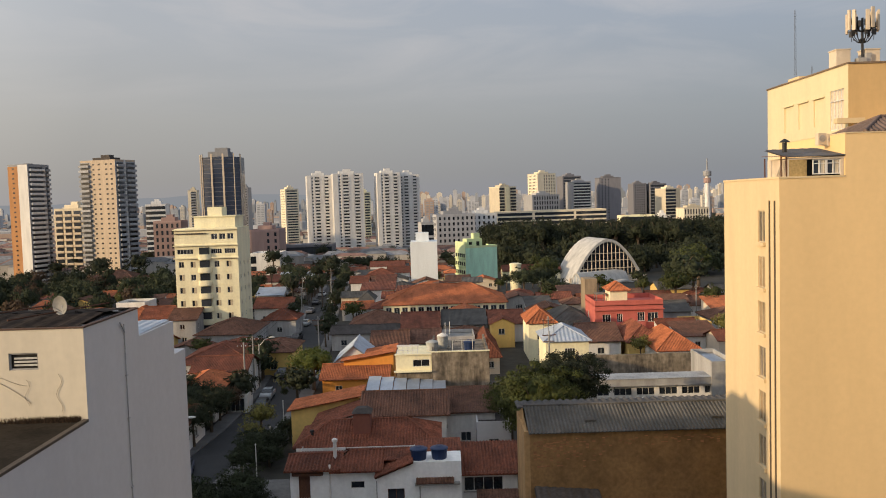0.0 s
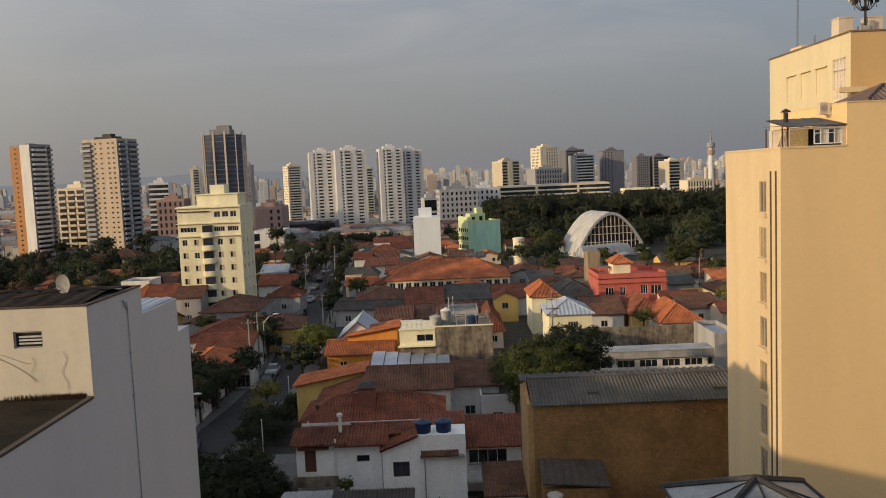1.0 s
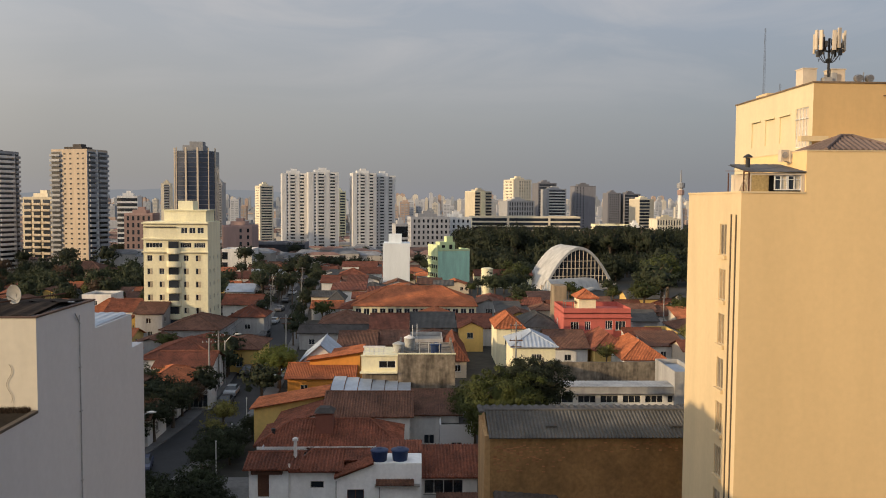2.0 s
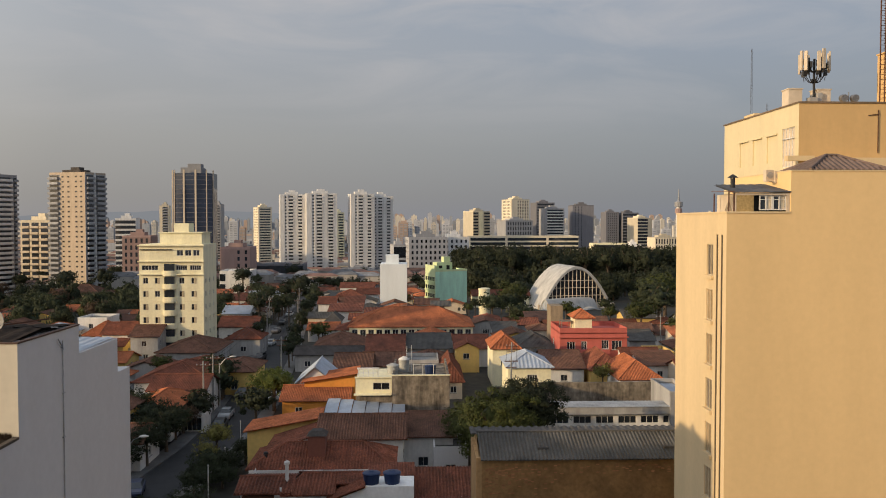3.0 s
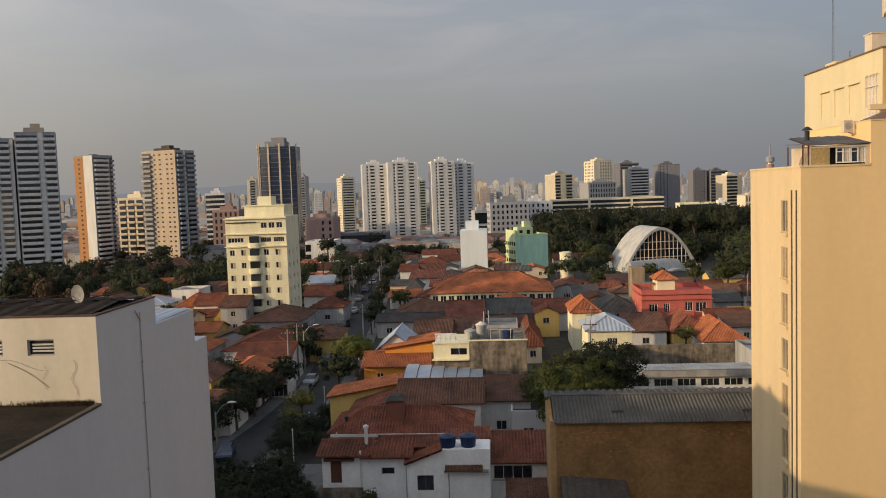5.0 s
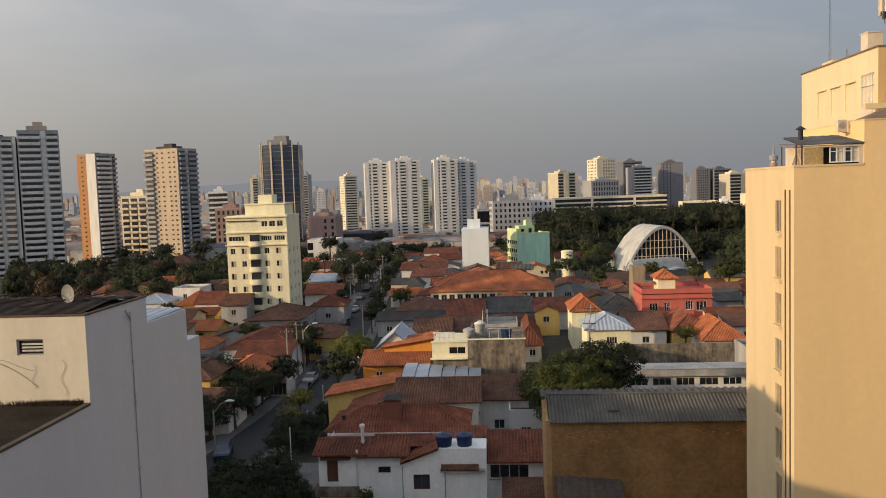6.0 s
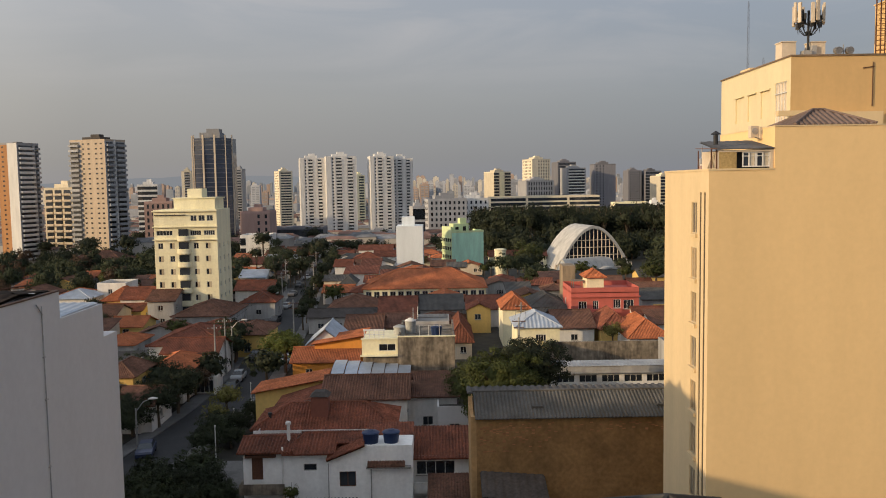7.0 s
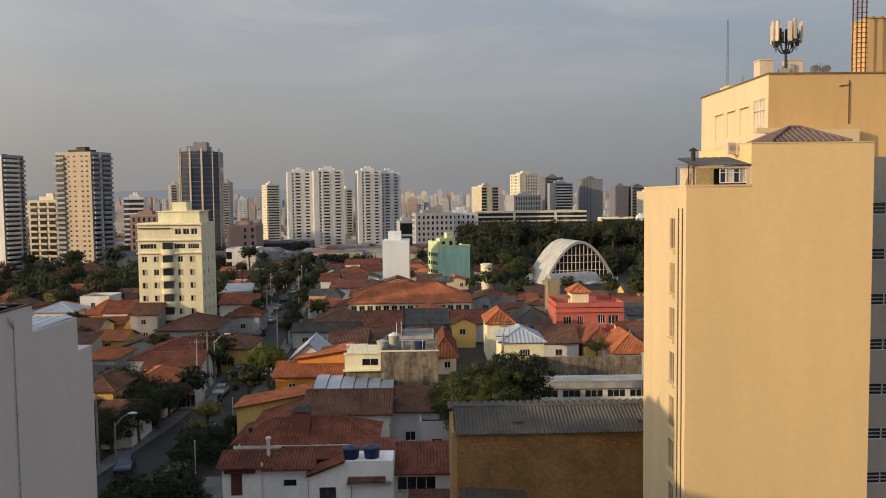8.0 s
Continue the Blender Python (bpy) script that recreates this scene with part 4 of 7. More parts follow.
# the recessed wing with its window rows; its shade is put into darker plaster
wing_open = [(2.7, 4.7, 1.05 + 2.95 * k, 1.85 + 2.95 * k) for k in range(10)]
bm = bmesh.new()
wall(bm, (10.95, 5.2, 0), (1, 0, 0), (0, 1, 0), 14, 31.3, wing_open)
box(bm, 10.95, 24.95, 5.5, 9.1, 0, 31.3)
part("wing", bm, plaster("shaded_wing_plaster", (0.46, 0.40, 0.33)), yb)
for a, b, s, t in wing_open:
    pane = window(yb, pose(10.95 + a, 5.2, s), b - a, t - s, bars=1)
    for q in (0.24, 0.48):
        bm = bmesh.new()
        box(bm, 0.06, b - a - 0.06, 0.05, 0.115, q, q + 0.07)
        part("louvre", bm, GREY, pane)

# ---- the taller block behind it ----
yt = root("apartment_block", 27.9, 56.9, 0, 0, "tall yellow apartment block with tan front and roof antennas", "apartment block")
yt_open = [(11.2, 13.2, 32.9, 35.7), (8.6, 10.3, 33.4, 35.4), (6.0, 7.7, 33.4, 35.4), (3.4, 5.1, 33.4, 35.4)]
# Sun on this side is painted: paler yellow than the tan front.
bm = bmesh.new()
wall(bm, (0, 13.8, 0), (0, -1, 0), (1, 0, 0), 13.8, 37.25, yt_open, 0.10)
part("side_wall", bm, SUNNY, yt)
for a, b, s, t in yt_open[1:]:
    bm = bmesh.new()
    box(bm, 0.09, 0.14, 13.8 - b, 13.8 - a, s, t)
    panel = part("blind_panel", bm, SUNNY, yt)
    bm = bmesh.new()
    box(bm, -0.10, 0.02, 13.8 - b - 0.1, 13.8 - a + 0.1, t + 0.003, t + 0.10)
    part("drip_ledge", bm, SUNNY, panel)
window(yt, pose(0.0, 13.8 - 11.2, 32.9, 0, 0, -90), 2.0, 2.8, bars=3, pane_mat=BEIGE)
bm = bmesh.new()
box(bm, -0.02, 0.05, 0.6, 2.6, 34.9, 34.97)
part("transom", bm, FRAME, yt)
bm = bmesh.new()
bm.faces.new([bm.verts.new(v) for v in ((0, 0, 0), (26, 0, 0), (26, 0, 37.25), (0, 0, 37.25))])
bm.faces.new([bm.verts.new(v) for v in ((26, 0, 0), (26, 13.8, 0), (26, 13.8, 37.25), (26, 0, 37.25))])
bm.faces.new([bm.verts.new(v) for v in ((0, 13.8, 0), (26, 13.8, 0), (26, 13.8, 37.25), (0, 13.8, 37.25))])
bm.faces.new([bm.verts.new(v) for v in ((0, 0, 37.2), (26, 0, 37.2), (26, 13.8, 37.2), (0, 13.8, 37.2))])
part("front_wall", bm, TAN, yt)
bm = bmesh.new()
box(bm, -0.08, 26.0, -0.08, 0.15, 37.25, 37.36), box(bm, -0.08, 0.15, 0.15, 13.88, 37.25, 37.36)
part("coping", bm, material("brown_coping", (0.20, 0.14, 0.09)), yt)
bm = bmesh.new()
bar(bm, (5.6, -0.06, 33.8), (5.6, -0.06, 36.8), 0.03, 6), bar(bm, (4.9, -0.06, 36.4), (5.7, -0.06, 36.5), 0.03, 6)
part("conduit", bm, WOOD, yt)
bm = bmesh.new()
box(bm, -1.0, 0.9, -0.5, -0.02, 33.2, 33.55), box(bm, 0.95, 1.5, -0.4, -0.02, 33.2, 33.4)
box(bm, 2.4, 6.0, -0.8, -0.02, 30.0, 33.4)
part("ledge", bm, BUFF, yt)
for bx, by, bw, bh in ((0.35, 2.4, 1.0, 1.35), (2.55, 2.6, 1.0, 1.35)):
    bm = bmesh.new()
    box(bm, 27.9 + bx, 27.9 + bx + bw, 56.9 + by, 56.9 + by + 1.1, 37.25, 37.25 + bh)
    box(bm, 27.9 + bx - 0.05, 27.9 + bx + bw + 0.05, 56.85 + by, 58.05 + by, 37.25 + bh, 37.32 + bh)
    solid("equipment_cabinet", bm, BEIGE, "cream equipment cabinet on the roof", "cabinet", "roof cabinets")
bm = bmesh.new()
box(bm, 26.9 + 1.6, 26.9 + 2.3, 66, 68, 37.25, 37.75), box(bm, 28.9, 29.6, 64.2, 65.6, 37.25, 37.6)
solid("roof_box", bm, BUFF, "low cream box on the roof edge", "box")
ant = root("cell_antenna", 30.25, 59.6, 37.25, 0, "cluster of pale panel antennas on a roof mast", "antenna")
bm = bmesh.new()
bar(bm, (0, 0, 0), (0, 0, 3.6), 0.09, 8)
part("mast", bm, IRON, ant)
panel = shared(("antenna_panel", 1), lambda bm: (box(bm, -0.11, 0.11, -0.07, 0.07, 0, 1.4), box(bm, -0.13, 0.13, -0.05, 0.05, 0.02, 1.38)), BEIGE)
radio = shared(("radio_unit", 1), lambda bm: (box(bm, -0.13, 0.13, -0.09, 0.09, 0, 0.42), bar(bm, (0, 0, 0), (0.04, 0.02, -0.35), 0.02, 5)), IRON)
for k, a in enumerate((188, 212, 262, 282, 338, 355, 30, 90, 140)):
    c, q = math.cos(radians(a)), math.sin(radians(a))
    piece("panel", panel, ant, pose(1.02 * c, 1.02 * q, 2.75 - 0.08 * (k % 3), 0, 0, a + 90))
    bm = bmesh.new()
    bar(bm, (0, 0, 2.6), (1.0 * c, 1.0 * q, 2.95), 0.03, 5)
    part("arm", bm, IRON, ant)
    bm = bmesh.new()
    flank(bm, [(c * (0.9 - 0.75 * math.sin(i * 0.3)), q * (0.9 - 0.75 * math.sin(i * 0.3)), 2.75 - 0.55 * math.sin(i * 0.52) - 0.1 * i) for i in range(7)], 0.03)
    part("feeder_cable", bm, RUBBER, ant)
    piece("radio_unit", radio, ant, pose(0.74 * c, 0.74 * q, 2.35 + 0.5 * (k % 2), 0, 0, 40 * k))
    piece("radio_unit", radio, ant, pose(0.66 * math.cos(radians(a + 14)), 0.66 * math.sin(radians(a + 14)), 3.2 - 0.3 * (k % 2), 0, 0, 70 * k))
bm = bmesh.new()
box(bm, -0.5, 0.1, -0.45, 0.1, 0.1, 0.75), box(bm, 0.15, 0.5, -0.3, 0.2, 0.3, 1.1)
part("junction_box", bm, GREY, ant)
low = root("roof_antenna", 32.2, 58.4, 37.25, 0, "small grey drum antennas on a low stand", "antenna")
bm = bmesh.new()
bar(bm, (0, 0, 0), (0, 0, 1.0), 0.04, 6), bar(bm, (-0.5, 0, 0.3), (0.5, 0, 0.3), 0.03, 5)
part("stand", bm, STEEL, low)
for sx in (-0.4, 0.4):
    bm = bmesh.new()
    bar(bm, (sx, -0.25, 0.55), (sx, 0.15, 0.6), 0.26, 12)
    part("drum", bm, STEEL, low)
for ax, h in ((29.1, 6.1), (29.75, 1.3)):
    rod = root("roof_aerial", ax, 68.0 if h > 4 else 66.4, 37.25, 0, "thin grey lattice aerial on the roof", "aerial", "roof aerials")
    bm = bmesh.new()
    for a in (0, 2.1, 4.2):
        bar(bm, (0.1 * math.cos(a), 0.1 * math.sin(a), 0), (0.05 * math.cos(a), 0.05 * math.sin(a), h), 0.009, 4)
    for k in range(int(h * 3)):
        bar(bm, (0.1, 0, k / 3), (-0.05, 0.08, k / 3 + 0.3), 0.005, 4)
    part("lattice", bm, IRON, rod)
lad = root("lattice_tower", 34.85, 58.2, 37.25, 0, "rust-brown steel ladder tower on the roof", "lattice tower")
bm = bmesh.new()
for sx, sy in ((-0.32, -0.3), (0.32, -0.3), (0.32, 0.3), (-0.32, 0.3)):
    bar(bm, (sx, sy, 0), (sx, sy, 9), 0.05, 5)
part("upright", bm, WOOD, lad)
bm = bmesh.new()
for k in range(24):
    z = 0.35 * k + 0.2
    bar(bm, (-0.45, -0.3, z), (0.45, -0.3, z), 0.025, 4)
    bar(bm, (-0.32, 0.3, z), (0.32, 0.3, z), 0.02, 4)
part("rung", bm, WOOD, lad)
bm = bmesh.new()
box(bm, 35.75, 46, 58.7, 61, 37.25, 41.4)
box(bm, 35.7, 46.1, 58.6, 61.1, 41.4, 41.5)
solid("stair_house", bm, TAN, "tan stair house on the roof", "roof house")

# ---- the small canopy roof low in front of the buff block ----
can = root("canopy", 14.9, 40.0, 0, 0, "small glazed pyramid canopy with black edges", "canopy")
bm = bmesh.new()
box(bm, -3.6, 3.6, -3.2, 3.2, 0, 11.4)
part("wall", bm, OFFWHITE, can)
bm = bmesh.new()
tip = bm.verts.new((0, 0, 13.1))
foot = [bm.verts.new(v) for v in ((-3.8, -3.4, 11.5), (3.8, -3.4, 11.5), (3.8, 3.4, 11.5), (-3.8, 3.4, 11.5))]
for k in range(4):
    bm.faces.new((foot[k], foot[(k + 1) % 4], tip))
bm.faces.new(foot[::-1])
part("sheet", bm, material("milky_sheet", (0.26, 0.27, 0.28), rough=0.4), can)
bm = bmesh.new()
edge = [Vector((-3.8, -3.4, 11.54)), Vector((3.8, -3.4, 11.54)), Vector((3.8, 3.4, 11.54)), Vector((-3.8, 3.4, 11.54))]
for k in range(4):
    bar(bm, edge[k], (0, 0, 13.14), 0.19, 6)
    bar(bm, edge[k], edge[(k + 1) % 4], 0.10, 6)
    bar(bm, (edge[k] + edge[(k + 1) % 4]) / 2, (0, 0, 13.12), 0.05, 5)
part("edge_bar", bm, IRON, can)


# ---- the cream apartment block ----
cb = root("apartment_block", -50.0, 178, 0, 0, "cream eight-storey apartment block with a rounded balcony bay", "apartment block")
W, D = 13.3, 11.0
cols = (0.75, 3.2, 8.25, 10.75)
cb_open = {"front": [], "right": []}
for k in range(6):
    z = 2.3 + 2.75 * k
    cb_open["front"] += [(c, c + 1.05, z, z + 1.25) for c in cols]
    cb_open["right"] += [(c, c + 0.8, z, z + 1.0) for c in (1.5, 4.8, 8.2)]
cb_open["front"] += [(0.5, 3.9, 18.9, 19.9), (7.6, 9.9, 18.9, 19.9), (10.5, 12.8, 18.9, 19.9)]
cb_open["front"] += [(7.8, 9.1, 21.9, 23.1), (9.5, 10.8, 21.9, 23.1), (11.2, 12.5, 21.9, 23.1)]
bm = bmesh.new()
four_walls(bm, W, D, 0, 24.0, cb_open, 0.2)
part("wall", bm, CREAM, cb)
for side, spots in cb_open.items():
    for a, b, s, t in spots:
        window(cb, side_pose(side, W, D, a, s) @ pose(0, 0.05, 0), b - a, t - s, bars=1 if b - a < 2 else 4)
shut = shared(("shutter", 1), lambda bm: box(bm, 0, 0.52, -0.04, 0.05, 0.02, 1.23), SHUTTER)
for k in range(6):
    for c in cols:
        if rng.random() < 0.85:
            piece("shutter", shut, cb, side_pose("front", W, D, c + 0.53, 2.3 + 2.75 * k))
for k in range(7):
    z = 1.2 + 2.75 * k
    bm = bmesh.new()
    arc = [(-W / 2 + 6.3 + 1.5 * math.cos(math.pi + math.pi * i / 10), -D / 2 - 0.9 * math.sin(math.pi * i / 10)) for i in range(11)]
    for z0, z1 in ((z, z + 1.1),):
        lo = [bm.verts.new((a, b, z0)) for a, b in arc]
        hi = [bm.verts.new((a, b, z1)) for a, b in arc]
        for i in range(10):
            bm.faces.new((lo[i], lo[i + 1], hi[i + 1], hi[i]))
        bm.faces.new(lo), bm.faces.new(hi)
    bay = part("balcony", bm, CREAM, cb)
    bm = bmesh.new()
    box(bm, -W / 2 + 5.3, -W / 2 + 7.3, -D / 2 - 0.55, -D / 2 + 0.02, z + 1.1, z + 2.55)
    part("balcony_glazing", bm, GLASS, bay)
bm = bmesh.new()
for z0 in (17.9, 20.6, 23.9):
    box(bm, -W / 2 - 0.25, W / 2 + 0.25, -D / 2 - 0.45, -D / 2 - 0.004, z0, z0 + 0.22)
part("cornice", bm, CREAM, cb)
bm = bmesh.new()
for k in range(5):
    box(bm, -W / 2 - 0.06, W / 2 + 0.06, -D / 2 - 0.05, -D / 2 - 0.004, 4.1 + 2.75 * k, 4.2 + 2.75 * k)
part("string_course", bm, CREAM, cb)
bm = bmesh.new()
box(bm, -W / 2 + 0.2, -W / 2 + 6.8, -D / 2 - 0.3, -D / 2 + 1.6, 23.1, 23.3)
part("awning", bm, DARKROOF, cb)
bm = bmesh.new()
box(bm, -W / 2, W / 2, -D / 2, D / 2, 24.0, 24.3)
box(bm, -3.2, 5.6, -2.6, D / 2 - 1, 24.3, 26.6)
box(bm, -3.5, 5.9, -2.9, D / 2 - 0.7, 26.6, 26.8)
box(bm, -0.5, 2.6, -1.6, 2.4, 26.8, 28.7)
part("penthouse", bm, CREAM, cb)

# ---- white slab and mint block ----
slab = root("apartment_block", -6.6, 275, -1.6, 0, "plain white narrow apartment block with a bare end wall", "apartment block")
bm = bmesh.new()
box(bm, -4.5, 4.5, 0, 13, 0, 16.4)
box(bm, -2.7, 1.7, 3.4, 8, 16.4, 19.4)
part("wall", bm, plaster("cool_white_plaster", (0.72, 0.76, 0.78), stain=0.08), slab)
bm = bmesh.new()
for k in range(5):
    for q in (2.0, 6.0, 10.0):
        box(bm, -4.6, -4.49, q, q + 1.8, 2.0 + 2.8 * k, 3.2 + 2.8 * k)
part("window", bm, GLASS, slab)
mint = root("apartment_block", 13.65, 292.3, -2.3, 22, "mint green apartment block with a sunlit yellow-green side", "apartment block")
bm = bmesh.new()
box(bm, -6.2, 6.2, 0, 12, 0, 13.2)
part("wall", bm, MINT, mint)
# Yellow-green layer paints the sunlight that falls on the mint wall's left side.
bm = bmesh.new()
box(bm, -6.34, -6.203, 0.003, 12, 0, 13.2)
part("side_wall", bm, LIME, mint)
mint.scale = (1.0, 0.75, 1.03)
for k in range(4):
    for q in range(5):
        bm = bmesh.new()
        box(bm, -6.42, -6.343, 0.6 + 2.3 * q, 2.0 + 2.3 * q, 1.3 + 2.9 * k, 2.6 + 2.9 * k)
        part("window", bm, GLASS, mint)
    bm = bmesh.new()
    box(bm, -6.75, -6.345, 0.3, 11.8, 0.7 + 2.9 * k, 1.15 + 2.9 * k)
    part("ledge", bm, LIME, mint)
bm = bmesh.new()
box(bm, -6.34, 6.3, -0.1, 0.2, 13.2, 13.9), box(bm, 6.0, 6.3, 0.2, 12, 13.2, 13.9), box(bm, -6.34, -6.0, 0.2, 12, 13.2, 15.4)
box(bm, -4.6, 1.4, 3, 8.2, 13.2, 16.3), box(bm, -1.6, 0.8, 4, 7, 16.3, 18.2)
part("roof_house", bm, LIME, mint)
# Solid near-black plates paint the dark inside the roof house openings.
bm = bmesh.new()
box(bm, -0.9, 0.3, 2.9, 3.0, 13.4, 15.3), box(bm, -3.8, -2.6, 2.9, 3.0, 14.2, 15.2)
part("dark_opening", bm, DARK, mint)
bm = bmesh.new()
lathe(bm, ((1.85, 0), (1.85, 8.4), (1.95, 8.45), (1.95, 8.8), (1.2, 9.0)), 24, 23.0, 262)
for v in bm.verts:
    v.co.z -= 1.2
solid("water_tower", bm, CREAM, "round cream concrete water tower", "water tower")

# ---- the vaulted sports hall ----
def rise(c):
    """Height of the arch, 0 to 1, at c from its middle, -1 to 1."""
    return max(0.0, 1 - abs(c) ** 1.85)


def vault(bm, r, h, length, thick=0.5, sides=28, slot=0):
    """A barrel vault, r half wide and h high, running back along y."""
    for y0, y1, k, tk in ((0, length, 1.0, thick),):
        last = None
        for i in range(sides + 1):
            a = math.pi * i / sides
            c = math.cos(a)
            outer = (r * c, h * rise(c))
            inner = ((r - tk) * c, (h - tk) * rise(c))
            here = [bm.verts.new((outer[0], y0, outer[1])), bm.verts.new((outer[0], y1, outer[1])), bm.verts.new((inner[0], y0, inner[1])), bm.verts.new((inner[0], y1, inner[1]))]
            if last:
                for p, q in ((0, 1), (2, 3), (0, 2), (1, 3)):
                    bm.faces.new((last[p], last[q], here[q], here[p])).material_index = slot
            last = here


arch = root("sports_hall", 59.0, 292, -8.5, 13, "white vaulted sports hall with a glazed arched front", "sports hall")
R, HGT, LEN = 17.0, 21.6, 18.0
bm = bmesh.new()
vault(bm, R, HGT, LEN, 1.0)
part("vault", bm, VAULT, arch)
bm = bmesh.new()
fan = [bm.verts.new(((R - 1.2) * math.cos(math.pi * i / 24), 0.6, (HGT - 1.2) * rise(math.cos(math.pi * i / 24)))) for i in range(25)]
bm.faces.new(fan)
part("glazing", bm, GLASS, arch)
for k in range(-9, 10):
    bm = bmesh.new()
    mx = 1.55 * k
    top = (HGT - 1.1) * rise(mx / (R - 1.1))
    box(bm, mx - 0.09, mx + 0.09, 0.35, 0.58, 8.0, max(top, 8.2))
    if top > 8.3:
        part("mullion", bm, BEIGE, arch)
for z in (8.2, 11, 13.8, 16.4):
    bm = bmesh.new()
    half = (R - 1.1) * (1 - z / (HGT - 1.1)) ** (1 / 1.85)
    box(bm, -half, half, 0.38, 0.57, z - 0.09, z + 0.09)
    part("transom", bm, BEIGE, arch)
bm = bmesh.new()
box(bm, -R + 2.2, R - 2.2, 0.1, 0.9, 0, 8.0), box(bm, -6.5, 7.0, -0.5, 0.1, 7.6, 8.2)
part("front_wall", bm, BEIGE, arch, "cream wall under the arched glazing")
bm = bmesh.new()
vault(bm, 10.5, 7.2, 7.0, 0.5, 20)
porch = part("porch_vault", bm, VAULT, arch)
porch.matrix_basis = pose(3.5, -6.8, 0)
bm = bmesh.new()
bm.faces.new([bm.verts.new((10.0 * math.cos(math.pi * i / 20), 0.8, 6.8 * rise(math.cos(math.pi * i / 20)))) for i in range(21)])
porch_end = part("porch_wall", bm, BEIGE, arch)
porch_end.matrix_basis = pose(3.5, -6.8, 0)
bm = bmesh.new()
vault(bm, 5.2, 10.5, 22, 0.5, 20)
low = part("low_vault", bm, VAULT, arch)
low.matrix_basis = pose(-14.5, -5.0, 0, 0, 0, -72)
bm = bmesh.new()
bm.faces.new([bm.verts.new((4.8 * math.cos(math.pi * i / 20), 0.3, 10.1 * rise(math.cos(math.pi * i / 20)))) for i in range(21)])
end = part("arch_end", bm, SHEET, arch)
end.matrix_basis = pose(-14.5, -5.0, 0, 0, 0, -72)
for k in range(-3, 4):
    bm = bmesh.new()
    box(bm, 1.5 * k - 0.08, 1.5 * k + 0.08, 0.12, 0.28, 0, 10.0 * rise(1.5 * k / 4.8))
    rib = part("mullion", bm, WHITE, arch)
    rib.matrix_basis = pose(-14.5, -5.0, 0, 0, 0, -72)

# ---- the pink house ----
pink = root("house", 35.7, 163.5, 0, 0, "pink two-storey house with a roof terrace and white windows", "house")
W, D = 13.2, 11.0
spots = {"front": [(1.4, 3.0, 4.0, 5.6), (4.2, 5.3, 3.5, 5.7), (8.2, 9.6, 4.2, 5.9), (10.2, 12.2, 4.0, 5.8), (2.0, 3.6, 1.0, 2.2), (8.0, 9.6, 1.0, 2.2)], "left": [(3, 4.2, 4, 5.4)]}
bm = bmesh.new()
four_walls(bm, W, D, 0, 8.3, spots)
part("wall", bm, PINK, pink)
for side, rows_ in spots.items():
    for a, b, s, t in rows_:
        window(pink, side_pose(side, W, D, a, s), b - a, t - s, bars=2, frame_mat=WHITE, sill=True)
bm = bmesh.new()
box(bm, -W / 2 - 0.2, W / 2 + 0.2, -D / 2 - 0.35, -D / 2 - 0.004, 6.4, 6.6), box(bm, -W / 2, W / 2, -D / 2, D / 2, 7.2, 7.35)
box(bm, -3.2, 3.0, -D / 2 - 0.9, -D / 2 - 0.004, 3.3, 4.1)
part("cornice", bm, PINK, pink)
bm = bmesh.new()
box(bm, -3.0, 0.4, -2.2, 2.5, 7.35, 10.2)
part("roof_room", bm, CREAM, pink)
roof = part("roof_room_roof", roof_mesh(3.6, 4.9, 10.2, 1.2, "hip"), TILEORANGE, pink)
roof.matrix_basis = pose(-1.3, 0.15, 0)
bm = bmesh.new()
for px in (-5.4, -3.5):
    for py in (-0.9, 1.6):
        bar(bm, (px, py, 7.35), (px, py, 9.0), 0.08, 5)
box(bm, -5.6, -3.3, -1.1, 1.8, 9.0, 9.1)
part("pergola", bm, SOOTY, pink)
bm = bmesh.new()
box(bm, 29.6, 32.2, 172, 177, 0, 11.2)
solid("stair_tower", bm, plaster("brown_render", (0.31, 0.24, 0.16), stain=0.5), "narrow brown rendered stair tower", "tower")

# ---- the sooty party wall and its roof terrace ----
ds = root("house", 0.4, 102.7, 0, 0, "flat-roofed house with a sooty grey bare side wall", "house")
bm = bmesh.new()
wall(bm, (-2.3, 0, 0), (1, 0, 0), (0, 1, 0), 7.25, 9.6, [])
box(bm, -2.3, 4.95, 0.003, 13, 0, 8.9)
box(bm, -2.3, 4.95, 0.003, 0.25, 8.9, 9.6), box(bm, -2.3, -2.05, 0.25, 13, 8.9, 9.6), box(bm, 4.7, 4.95, 0.25, 13, 8.9, 9.6)
part("wall", bm, SOOTY, ds)
bm = bmesh.new()
box(bm, -2.38, 5.05, -0.08, 0.32, 9.6, 9.72)
part("coping", bm, CREAM, ds)
cr_open = [(2.2, 4.3, 0.45, 1.35)]
bm = bmesh.new()
wall(bm, (-6.9, 0.3, 7.35), (1, 0, 0), (0, 1, 0), 4.55, 1.95, cr_open)
box(bm, -6.9, -2.35, 0.5, 8, 7.35, 9.1), box(bm, -7.1, -2.35, -0.3, 0.296, 7.2, 7.35)
box(bm, -7.0, -2.35, 0.1, 0.5, 9.3, 9.45)
part("cream_room", bm, CREAM, ds, "cream rendered upper room")
bm = bmesh.new()
box(bm, -6.8, -2.35, 0.3, 8, 0, 7.2)
part("lower_wall", bm, SOOTY, ds)
window(ds, pose(-6.9 + 2.2, 0.3, 7.8), 2.1, 0.9, bars=1)
bm = bmesh.new()
